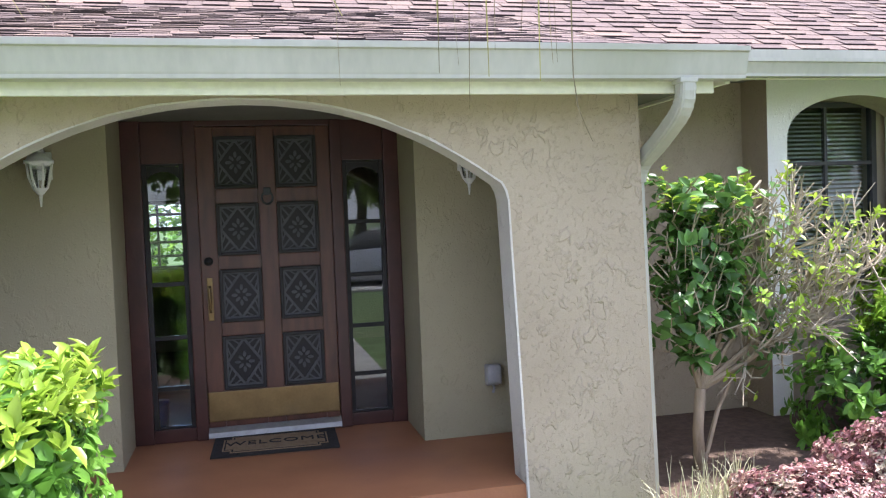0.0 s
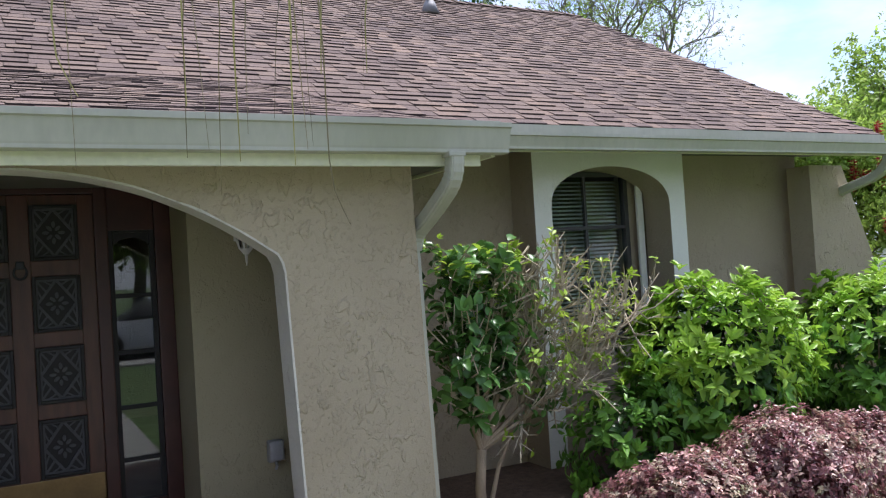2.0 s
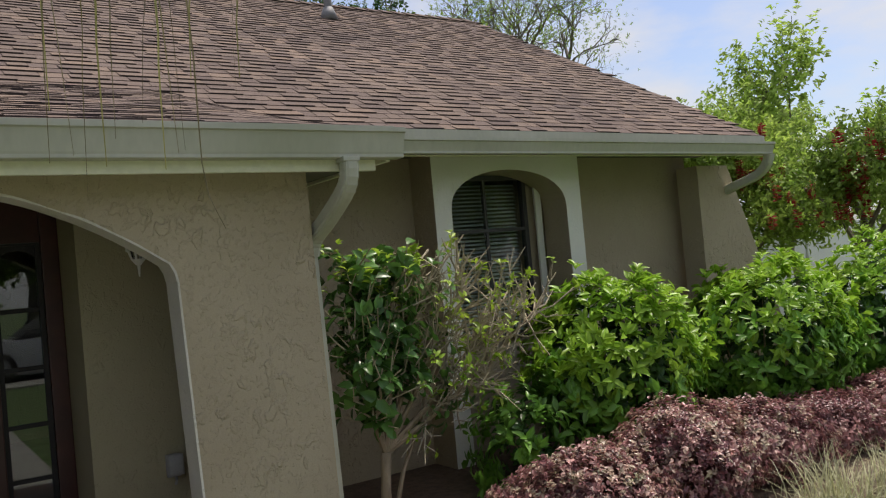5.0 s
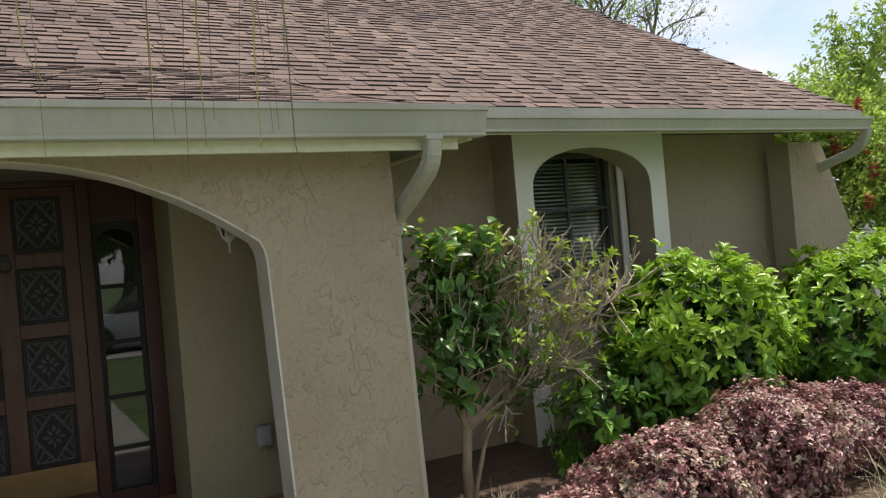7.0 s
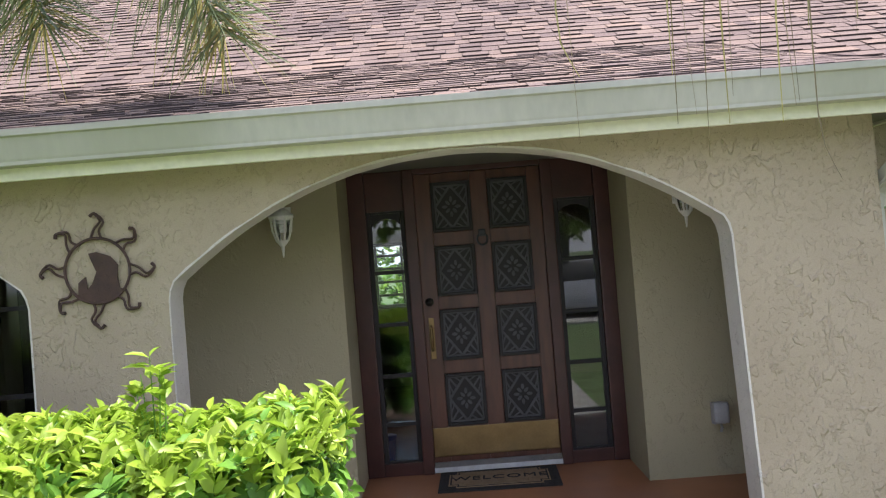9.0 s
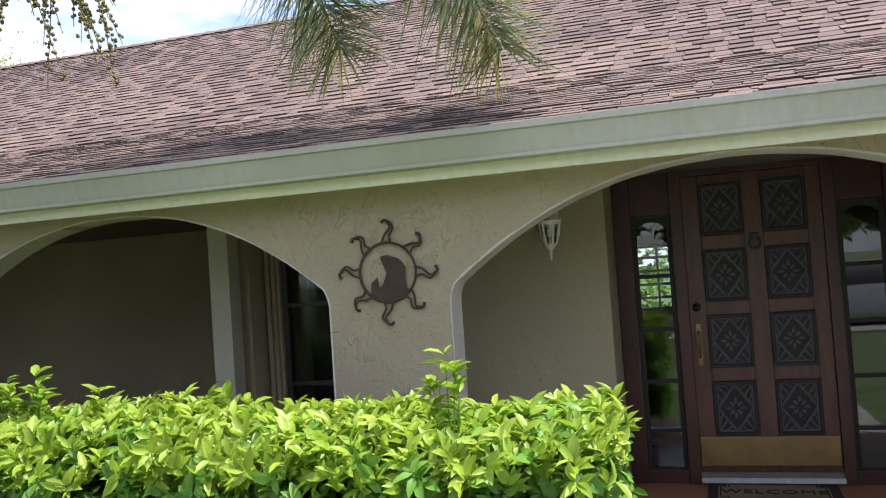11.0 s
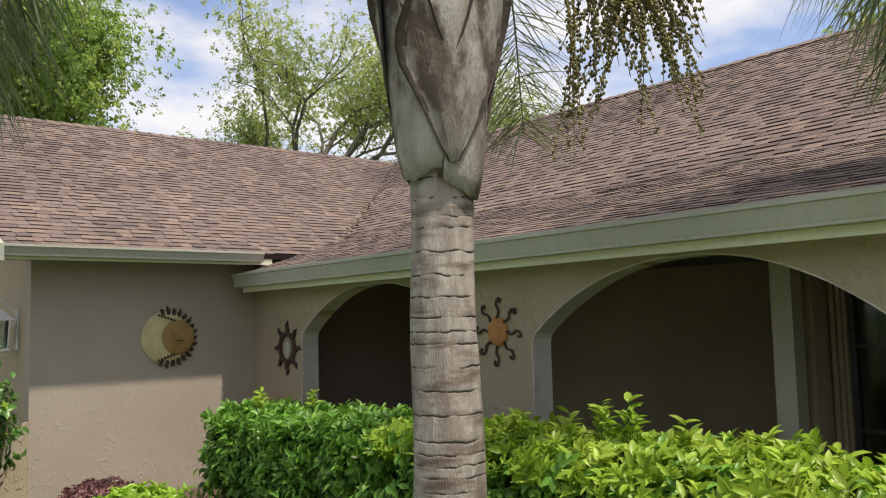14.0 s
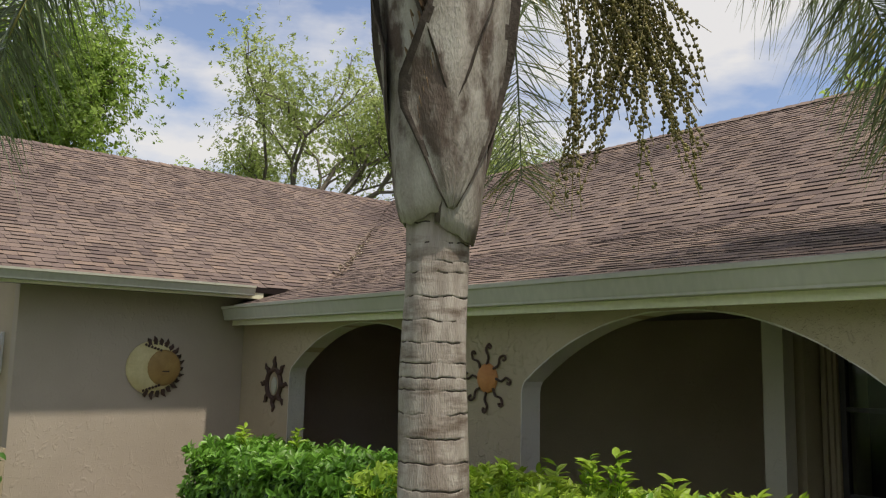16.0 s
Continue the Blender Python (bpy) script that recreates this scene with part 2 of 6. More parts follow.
M_PALMDARK = material("palm_scar", (0.055, 0.042, 0.033), (0.10, 0.08, 0.065), 20.0, 0.95, 0.7, 60)
M_BOOT = material("palm_leaf_base", (0.28, 0.255, 0.215), (0.46, 0.435, 0.38), 4.0, 0.75, 0.8, 40, dirt=(0.13, 0.10, 0.075), stretch=(2.4, 2.4, 0.8), stain=(0.52, 0.68))
banded(M_BOOT, (0.10, 0.072, 0.054), (2.2, 2.2, 1.0), 0.50, 0.62)
M_FRINGE = material("palm_fibre", (0.16, 0.10, 0.055), (0.24, 0.16, 0.09), 14.0, 0.9, 0.5, 60)
M_LEAF_LIME = leaf_mat("lime_new_leaves", (0.26, 0.43, 0.035), (0.385, 0.52, 0.065), 0.4, 0.4, 0.25)
M_LEAF_HEDGE = leaf_mat("hedge_leaves", (0.115, 0.275, 0.035), (0.195, 0.395, 0.055), 0.38, 0.35, 0.35)
M_LEAF_FRESH = leaf_mat("fresh_and_sunlit_leaves", (0.25, 0.46, 0.035), (0.37, 0.56, 0.065), 0.38, 0.4, 0.25)
M_STRAND = leaf_mat("olive_strands", (0.10, 0.085, 0.035), (0.19, 0.155, 0.06), 0.6, 0.2, 0.4, 2.0)
# dark leaf tone: shrub depths with shade in the colour, and the evergreen
M_LEAF_DARK = leaf_mat("shade_dark_and_evergreen_leaves", (0.035, 0.09, 0.02), (0.06, 0.14, 0.028), 0.35, 0.25, 0.4)
M_LEAF_HIB = leaf_mat("hibiscus_leaves", (0.065, 0.16, 0.035), (0.11, 0.24, 0.045), 0.32, 0.3, 0.4)
M_LEAF_LORO = leaf_mat("purple_fringe_leaves", (0.19, 0.075, 0.085), (0.31, 0.15, 0.14), 0.35, 0.3, 0.6, 2.0)
M_LEAF_LORO2 = leaf_mat("pink_fringe_leaves", (0.52, 0.25, 0.26), (0.44, 0.42, 0.28), 0.28, 0.3, 0.5, 9.0)
M_LEAF_TREE = leaf_mat("tree_leaves", (0.29, 0.37, 0.11), (0.45, 0.52, 0.19), 0.5, 0.55, 0.4, 0.5)
M_LEAF_TREE2 = leaf_mat("dark_tree_leaves", (0.19, 0.30, 0.055), (0.36, 0.49, 0.10), 0.5, 0.55, 0.4, 0.6)
M_FROND = leaf_mat("palm_leaflets", (0.12, 0.17, 0.07), (0.26, 0.32, 0.17), 0.28, 0.35, 0.4, 1.0)
M_FROND_DRY = leaf_mat("drying_leaflets", (0.28, 0.27, 0.06), (0.38, 0.34, 0.16), 0.6, 0.3, 0.35, 2.0)
M_HALL = material("hall_tile", (0.22, 0.19, 0.16), (0.30, 0.26, 0.22), 3.0, 0.25, 0.05, 40)
M_GRILLE = material("grey_fretwork", (0.055, 0.055, 0.06), (0.09, 0.088, 0.092), 12.0, 0.55, 0.2, 90)
M_WHITE = material("white_lamp_paint", (0.70, 0.71, 0.68), (0.78, 0.78, 0.75), 6.0, 0.45, 0.1, 60, dirt=(0.5, 0.49, 0.43))
M_RUST = material("rusted_iron", (0.045, 0.026, 0.02), (0.075, 0.04, 0.028), 14.0, 0.75, 0.4, 80)
M_COPPER = material("orange_clay", (0.42, 0.17, 0.05), (0.52, 0.24, 0.08), 9.0, 0.7, 0.4, 60, dirt=(0.3, 0.12, 0.05))
M_MOON = material("pale_yellow_clay", (0.58, 0.52, 0.28), (0.50, 0.43, 0.22), 8.0, 0.6, 0.3, 50)
M_OCHRE = material("ochre_clay", (0.34, 0.22, 0.07), (0.26, 0.16, 0.05), 8.0, 0.6, 0.4, 50)
M_RED = material("flag_red", (0.42, 0.02, 0.035), (0.48, 0.03, 0.045), 5.0, 0.7, 0.1, 90)
M_FLAGW = material("flag_white", (0.75, 0.74, 0.72), (0.8, 0.79, 0.77), 5.0, 0.7, 0.1, 90)
M_BLUE = material("flag_blue", (0.02, 0.03, 0.12), (0.03, 0.045, 0.16), 5.0, 0.7, 0.1, 90)
M_BLUEPOT = material("blue_glaze", (0.02, 0.05, 0.19), (0.03, 0.07, 0.25), 5.0, 0.3, 0.1, 60)
M_RUBBER = material("black_mat_border", (0.02, 0.018, 0.017), (0.035, 0.03, 0.028), 20.0, 0.95, 0.8, 150)
M_COIR = material("tan_coir", (0.30, 0.20, 0.11), (0.38, 0.27, 0.16), 20.0, 0.98, 1.0, 420)
M_BLIND = material("white_blind", (0.55, 0.55, 0.52), (0.62, 0.62, 0.59), 5.0, 0.6, 0.0, 40)
M_GREYBOX = material("grey_outlet_plastic", (0.30, 0.30, 0.30), (0.36, 0.36, 0.36), 8.0, 0.5, 0.1, 60)
M_PIPE = material("grey_vent_lead", (0.16, 0.16, 0.17), (0.22, 0.22, 0.23), 8.0, 0.6, 0.1, 60)
M_TREEBARK = material("grey_tree_bark", (0.13, 0.11, 0.09), (0.20, 0.175, 0.15), 6.0, 0.95, 0.6, 30)
M_SEED = material("palm_fruit", (0.13, 0.12, 0.035), (0.20, 0.17, 0.05), 9.0, 0.45, 0.1, 60, island=0.4)
M_SEEDSTEM = material("fruit_stalk", (0.30, 0.25, 0.10), (0.24, 0.19, 0.08), 9.0, 0.7, 0.2, 60)
M_FLOWER = leaf_mat("red_brush_flowers", (0.30, 0.02, 0.025), (0.40, 0.03, 0.035), 0.6, 0.25, 0.3)
M_LEAF_LIGHT = leaf_mat("light_tree_leaves", (0.30, 0.45, 0.08), (0.44, 0.56, 0.13), 0.5, 0.55, 0.35, 0.8)
M_LEAF_GRASS = leaf_mat("pale_grass_blades", (0.40, 0.40, 0.20), (0.55, 0.54, 0.36), 0.6, 0.3, 0.3, 6.0)
M_FENCE = material("white_vinyl", (0.75, 0.75, 0.74), (0.8, 0.8, 0.79), 2.0, 0.5, 0.05, 40)
M_ASPHALT = material("asphalt", (0.045, 0.045, 0.047), (0.06, 0.06, 0.062), 3.0, 0.9, 0.4, 90)
M_CONCRETE = material("pale_concrete", (0.27, 0.26, 0.235), (0.33, 0.315, 0.285), 2.0, 0.9, 0.3, 80, dirt=(0.22, 0.21, 0.185))

from mathutils.geometry import tessellate_polygon

# ---- mesh helpers
def obj(name, verts, faces, mat, parent=None, label="", smooth=False, mats=None, midx=None):
    me = bpy.data.meshes.new(name)
    me.from_pydata([tuple(v) for v in verts], [], [tuple(f) for f in faces])
    for mm in (mats or [mat]):
        me.materials.append(mm)
    if midx is not None:
        me.polygons.foreach_set("material_index", np.asarray(midx, dtype=np.int32))
    if smooth:
        me.polygons.foreach_set("use_smooth", np.ones(len(me.polygons), dtype=bool))
    me.update()
    ob = new(name, me)
    if parent:
        ob.parent = parent
    if label:
        tagged(ob, label)
    return ob


def part(name, bm, mat, parent=None, label="", smooth=False):
    me = bpy.data.meshes.new(name)
    bmesh.ops.recalc_face_normals(bm, faces=bm.faces[:])
    bm.to_mesh(me)
    bm.free()
    me.materials.append(mat)
    if smooth:
        me.polygons.foreach_set("use_smooth", np.ones(len(me.polygons), dtype=bool))
    ob = new(name, me)
    if parent:
        ob.parent = parent
    if label:
        tagged(ob, label)
    return ob


def empty(name, label, category, group="", kind=""):
    return tagged(new(name), label, category, group, kind)


def box(bm, x0, x1, y0, y1, z0, z1, bevel=0.0, m=None):
    g = bmesh.ops.create_cube(bm, size=1.0)
    vs = g["verts"]
    for v in vs:
        v.co = Vector((x0 + (v.co.x + 0.5) * (x1 - x0), y0 + (v.co.y + 0.5) * (y1 - y0), z0 + (v.co.z + 0.5) * (z1 - z0)))
    if bevel:
        es = {e for v in vs for e in v.link_edges}
        r = bmesh.ops.bevel(bm, geom=list(es), offset=bevel, segments=2, profile=0.7, affect="EDGES")
        vs = list({v for f in r["faces"] for v in f.verts} | {v for v in vs if v.is_valid})
    if m is not None:
        bmesh.ops.transform(bm, matrix=m, verts=vs)
    return vs


def boxpart(name, b, mat, parent=None, label="", bevel=0.004):
    bm = bmesh.new()
    box(bm, *b, bevel=bevel)
    return part(name, bm, mat, parent, label)


def tube(bm, pts, radii, sides=8, cap=True):
    """A tapered tube along points."""
    pts = [Vector(p) for p in pts]
    if not hasattr(radii, "__len__"):
        radii = [radii] * len(pts)
    rings, prev = [], None
    for i, p in enumerate(pts):
        d = (pts[min(i + 1, len(pts) - 1)] - pts[max(i - 1, 0)]).normalized()
        if prev is None:
            prev = d.orthogonal().normalized()
        a = (prev - d * prev.dot(d))
        a = a.normalized() if a.length > 1e-6 else d.orthogonal().normalized()
        prev, b = a, d.cross(a)
        rings.append([bm.verts.new(p + radii[i] * (math.cos(2 * math.pi * k / sides) * a + math.sin(2 * math.pi * k / sides) * b)) for k in range(sides)])
    for r0, r1 in zip(rings, rings[1:]):
        for k in range(sides):
            bm.faces.new((r0[k], r0[(k + 1) % sides], r1[(k + 1) % sides], r1[k]))
    if cap:
        bm.faces.new(rings[0][::-1])
        bm.faces.new(rings[-1])


def prism(bm, outline, axis, lo, hi):
    """A closed outline (pairs) pushed from lo to hi along an axis. The outline's pairs are the other two coordinates in order."""
    def at(p, h):
        return {"x": (h, p[0], p[1]), "y": (p[0], h, p[1]), "z": (p[0], p[1], h)}[axis]
    a = [bm.verts.new(at(p, lo)) for p in outline]
    b = [bm.verts.new(at(p, hi)) for p in outline]
    for tri in tessellate_polygon([[Vector((p[0], p[1], 0)) for p in outline]]):
        bm.faces.new([a[i] for i in tri])
        bm.faces.new([b[i] for i in tri][::-1])
    sides = [bm.faces.new((a[i], b[i], b[(i + 1) % len(a)], a[(i + 1) % len(a)])) for i in range(len(a))]
    return sides


def curve_pts(pts, n):
    """A smooth run through the given points (Catmull-Rom)."""
    P = [np.array(p, float) for p in pts]
    P = [2 * P[0] - P[1]] + P + [2 * P[-1] - P[-2]]
    out = []
    for i in range(n):
        s = i / (n - 1) * (len(P) - 3)
        k = min(int(s), len(P) - 4)
        t = s - k
        a, b, c, d = P[k:k + 4]
        out.append(0.5 * (2 * b + (c - a) * t + (2 * a - 5 * b + 4 * c - d) * t * t + (3 * b - a - 3 * c + d) * t ** 3))
    return out


GROUND = -0.22
# ---- front wall with three arches
def arch(xl, zl, xr, zr, xc, top, foot_l=0.0, foot_r=0.0, base=-0.3):
    pts = [(xl - foot_l, base), (xl, zl - 0.07), (xl + 0.008, zl - 0.02), (xl + 0.03, zl + 0.025)]
    for i in range(2, 55):
        x = xl + (xr - xl) * i / 56
        dz, dx = (top - zl, xc - xl) if x < xc else (top - zr, xr - xc)
        pts.append((x, top - dz * (abs(x - xc) / dx) ** 2.2 + 0.0035 * noise.noise((x * 7.0, top * 5, 0.3))))
    return pts + [(xr - 0.03, zr + 0.025), (xr - 0.008, zr - 0.02), (xr + 0.003, zr - 0.07), (xr + foot_r, base)]


ARCHES = [arch(-8.69, 1.53, -5.86, 1.52, -7.25, 2.025), arch(-5.08, 1.50, -2.25, 1.475, -3.66, 2.025), arch(-1.522, 1.465, 1.335, 1.58, 0.0, 2.045, 0.0, 0.065)]
FRONT, THICK = 4.2, 0.2
outline = [(-9.87, -0.3)] + [p for a in ARCHES for p in a] + [(2.14, -0.3), (2.09, 2.30), (-9.87, 2.30)]
bm = bmesh.new()
sides = prism(bm, outline, "y", FRONT, FRONT + THICK)
arch_pts = {(round(p[0], 4), round(p[1], 4)) for a in ARCHES for p in a}
for f in sides:
    if all((round(v.co.x, 4), round(v.co.z, 4)) in arch_pts for v in f.verts):
        f.material_index = 1
wall = part("wall_front", bm, M_WALL)
wall.data.materials.append(M_RIM)
tagged(wall, "taupe skip-trowel stucco porch wall with three arches", "wall", kind="structure")
for a in ARCHES:  # bare pale edge left round each opening, a hair proud of the face
    vs, fs = [], []
    for i, (x, z) in enumerate(a):
        (xa, za), (xb, zb) = a[max(i - 1, 0)], a[min(i + 1, len(a) - 1)]
        L = math.hypot(xb - xa, zb - za)
        w = 0.010 + 0.007 * noise.noise((x * 6.0, z * 6.0, 2.0))
        ox, oz = -(zb - za) / L * w, (xb - xa) / L * w
        vs += [(x, FRONT + 0.004, z), (x, FRONT - 0.003, z), (x + ox, FRONT - 0.003, z + oz), (x + ox, FRONT + 0.004, z + oz)]
        if i:
            k = 4 * i
            fs += [(k - 4 + j, k - 4 + (j + 1) % 4, k + (j + 1) % 4, k + j) for j in range(4)]
    obj("arch_edge", vs, fs, M_RIM, wall, "pale bare edge of the arch")

# ---- porch floor and walls behind
bm = bmesh.new()
box(bm, -9.87, 2.05, 4.22, 6.9, -0.3, 0.0)
tagged(part("floor", bm, M_FLOOR), "terracotta painted concrete porch floor, worn", "floor", kind="structure")
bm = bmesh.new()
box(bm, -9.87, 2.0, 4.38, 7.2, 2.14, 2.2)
tagged(part("ceiling", bm, M_SOFFIT), "porch ceiling with its dimness in the colour", "ceiling", kind="structure")
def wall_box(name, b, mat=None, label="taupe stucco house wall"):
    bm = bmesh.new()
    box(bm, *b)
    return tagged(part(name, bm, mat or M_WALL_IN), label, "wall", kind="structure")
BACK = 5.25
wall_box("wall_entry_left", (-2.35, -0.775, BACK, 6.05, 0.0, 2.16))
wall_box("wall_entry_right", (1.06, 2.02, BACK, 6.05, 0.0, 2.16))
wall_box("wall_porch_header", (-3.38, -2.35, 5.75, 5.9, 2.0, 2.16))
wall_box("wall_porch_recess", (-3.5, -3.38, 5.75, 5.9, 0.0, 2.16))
wall_box("porch_post", (-3.68, -3.52, BACK, 5.4, 0.0, 2.14), M_POST, "porch post with the light on it in its pale tone")
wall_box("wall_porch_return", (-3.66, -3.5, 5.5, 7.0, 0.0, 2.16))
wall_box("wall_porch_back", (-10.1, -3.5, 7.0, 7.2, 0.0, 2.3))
wall_box("wall_side", (2.02, 2.09, 4.41, 6.3, -0.3, 2.3), M_WALL)
# wing to the right with its window bay
WING = 5.99
wall_box("wall_wing_left", (2.09, 3.95, WING, WING + 0.2, -0.3, 2.45), M_WALL)
wall_box("wall_wing_under_window", (3.95, 5.50, WING + 0.06, WING + 0.2, -0.3, 0.75), M_WALL)
wall_box("wall_wing_right", (5.50, 7.45, WING, WING + 0.2, -0.3, 2.45), M_WALL)
wall_box("wall_wing_jamb_left", (3.95, 4.218, WING + 0.06, WING + 0.2, 0.75, 2.28), M_WALL)
wall_box("wall_wing_jamb_right", (5.192, 5.50, WING + 0.06, WING + 0.2, 0.75, 2.28), M_WALL)
wall_box("wall_wing_over_window", (3.95, 5.50, WING + 0.06, WING + 0.2, 2.28, 2.45), M_WALL)
wall_box("wall_wing_end", (7.30, 7.5, WING + 0.2, 13.6, -0.3, 2.45), M_WALL)
wall_box("wall_rear_left", (-10.0, -1.6, 9.9, 10.1, -0.3, 2.6), M_WALL)
wall_box("wall_rear_right", (-0.35, 7.5, 9.9, 10.1, -0.3, 2.6), M_WALL)
wall_box("wall_rear_top", (-1.6, -0.35, 9.9, 10.1, 1.74, 2.6), M_WALL)
wall_box("wall_rear_sill", (-1.6, -0.35, 9.9, 10.1, -0.3, 0.95), M_WALL)
# inner walls added to shut light out of the hall
wall_box("wall_room_left", (-3.5, -3.4, 6.05, 9.9, 0.0, 2.6), M_WALL_IN, "plain inner wall added to keep the hall dark")
wall_box("wall_room_right", (2.1, 2.2, 6.25, 9.9, 0.0, 2.6), M_WALL_IN, "plain inner wall added to keep the hall dark")
# near-black colour puts the unlit room's darkness behind the porch window
wall_box("wall_porch_inner", (-3.5, -2.2, 6.3, 6.4, 0.0, 2.6), M_NEAR_BLACK, "plain inner wall added to keep the hall dark")
bm = bmesh.new()
box(bm, -3.5, 2.2, 6.05, 9.9, -0.3, 0.02)
tagged(part("floor_hall", bm, M_HALL), "dim polished tile floor of the hall", "floor", kind="structure")
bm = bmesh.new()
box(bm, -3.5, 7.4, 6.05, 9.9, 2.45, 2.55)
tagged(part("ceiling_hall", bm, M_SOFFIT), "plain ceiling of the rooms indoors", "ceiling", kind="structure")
# pale arched surround in front of the window
bm = bmesh.new()
sur = [(3.90, -0.2), (3.90, 2.414), (5.545, 2.414), (5.545, -0.2), (5.37, -0.2), (5.36, 1.92)]
for i in range(1, 20):
    a = math.pi * i / 20
    sur.append((4.715 + 0.645 * math.cos(a), 1.92 + 0.345 * math.sin(a) ** 0.85))
sur += [(4.07, 1.92), (4.08, -0.2)]
prism(bm, sur, "y", 5.655, WING)
for f in bm.faces:  # the left return and the reveal are painted like the wall
    through_wall = len({round(v.co.y, 3) for v in f.verts}) == 2
    f.material_index = 1 if through_wall and all(abs(v.co.x - 3.90) < 1e-4 or 4.05 < v.co.x < 5.38 for v in f.verts) else 0
s = part("window_surround", bm, M_PALE)
s.data.materials.append(M_WALL)
tagged(s, "cream stucco arched surround before a window", "window surround", kind="structure")
# sloping buttress at the far corner
bm = bmesh.new()
prism(bm, [(7.17, -0.3), (7.17, 2.27), (7.66, 2.27), (8.75, -0.3)], "y", 5.60, 5.87)
tagged(part("buttress", bm, M_WALL), "taupe stucco corner buttress with sloping outer edge", "buttress", kind="structure")

# ---- garage wing to the left
GX, GY = -9.87, 1.67
bm = bmesh.new()
box(bm, GX - 0.2, GX, GY, 4.2, -0.3, 2.42)
box(bm, GX - 0.2, GX, 4.2, 7.2, -0.3, 2.42)
tagged(part("wall_garage_side", bm, M_WALL2), "taupe stucco garage side wall, sunlit below the eave", "wall", kind="structure")
bm = bmesh.new()
prism(bm, [(GX - 0.2, -0.3), (GX - 0.2, 2.5), (-14.2, 4.66), (-18.5, 2.5), (-18.5, -0.3)], "y", GY, GY + 0.2)
tagged(part("wall_garage_gable", bm, M_WALL), "taupe stucco garage gable wall", "wall", kind="structure")
bm = bmesh.new()
prism(bm, [(GY, 0.70), (GY - 0.02, 0.70), (GY - 0.42, -0.3), (GY, -0.3)], "x", GX - 0.45, GX - 0.003)
tagged(part("garage_buttress", bm, M_WALL), "flared stucco foot at the garage corner", "buttress", kind="structure")

# ---- roofs: deck slabs, then shingles
EAVE_Y, EAVE_Z = 3.90, 2.256
MAIN_Y, MAIN_Z, MAIN_S = 5.15, 2.50, 0.5527  # main slope from the wing's eave; ridge at y 9.8
def main_z(y):
    return MAIN_Z + MAIN_S * (y - MAIN_Y)
def break_y(x):
    """Where the flatter porch slope runs into the main slope; it tapers out at the porch roof's right end."""
    t = min(max((x - 1.7) / 0.8, 0.0), 1.0)
    return 5.85 - 0.62 * t * t * (3 - 2 * t)
def porch_z(x, y):
    t = (y - EAVE_Y) / (break_y(x) - EAVE_Y)
    return EAVE_Z + t * (main_z(break_y(x)) - EAVE_Z)
GEAVE, GZ, GRIDGE, GRZ = -9.37, 2.47, -14.2, 4.88
def valley_x(y):
    return GEAVE - 0.1 if y < 5.15 else GEAVE - 0.1 - (y - 5.15) * 1.055
roof = empty("roof", "weathered brown asphalt shingle roof in two wings", "roof", kind="structure")
def slab(name, quad, t=0.09, mat=None):
    n_ = (Vector(quad[1]) - Vector(quad[0])).cross(Vector(quad[3]) - Vector(quad[0])).normalized()
    if n_.z < 0:
        n_.negate()
    lo = [Vector(q) - n_ * t for q in quad]
    k = len(quad)
    faces = [tuple(range(k)), tuple(range(2 * k - 1, k - 1, -1))] + [(i, k + i, k + (i + 1) % k, (i + 1) % k) for i in range(k)]
    return obj(name, [Vector(q) for q in quad] + lo, faces, mat or M_DECK, roof)
steps = [-9.5] + [0.7 + 0.15 * k for k in range(13)]
for x0, x1 in zip(steps, steps[1:]):
    slab("deck", [(x0, EAVE_Y + 0.01, EAVE_Z - 0.02), (x1, EAVE_Y + 0.01, EAVE_Z - 0.02), (x1, break_y(x1), main_z(break_y(x1)) - 0.04), (x0, break_y(x0), main_z(break_y(x0)) - 0.04)], 0.03)
slab("deck", [(-9.47, 5.15, 2.50), (7.72, 5.15, 2.50), (7.72, 9.8, 5.07), (-14.2, 9.8, 5.07)])
slab("deck", [(-14.2, 9.8, 5.07), (7.72, 9.8, 5.07), (7.72, 14.2, 2.6), (-14.2, 14.2, 2.6)])
slab("deck", [(GEAVE, 1.22, GZ), (GEAVE, 5.15, GZ), (GRIDGE, 9.8, GRZ), (GRIDGE, 1.22, GRZ)], 0.06)
slab("deck", [(GRIDGE, 1.22, GRZ), (GRIDGE, 11.0, GRZ), (-19.0, 11.0, 2.5), (-19.0, 1.22, 2.5)], 0.06, M_NEAR_BLACK)

SH_W, SH_E, SH_T = 0.19, 0.121, 0.0092
def shingle_rows(origin, u, v, width, length, inside, seed, gap=0.005):
    """Boxes lying on a slope, each lapping the row below: returns centre, size pairs."""
    rnd, out = random.Random(seed), []
    for r in range(int(length / SH_E) + 1):
        x, tooth = -rnd.random() * SH_W, rnd.random() < 0.5
        while x < width:
            w = SH_W * (rnd.uniform(0.7, 1.5) if tooth else rnd.uniform(0.45, 1.05))
            if x < 0:
                w, x = w + x, 0.0
            c = origin + u * (x + w / 2) + v * ((r + 0.5) * SH_E)
            if inside(c, x, w):
                out.append((origin + u * x + v * (r * SH_E), w - gap, rnd.choice((1.2, 1.35)) if tooth else rnd.choice((0.4, 0.55))))
            x += w
            tooth = not tooth if rnd.random() < 0.85 else tooth
    return out
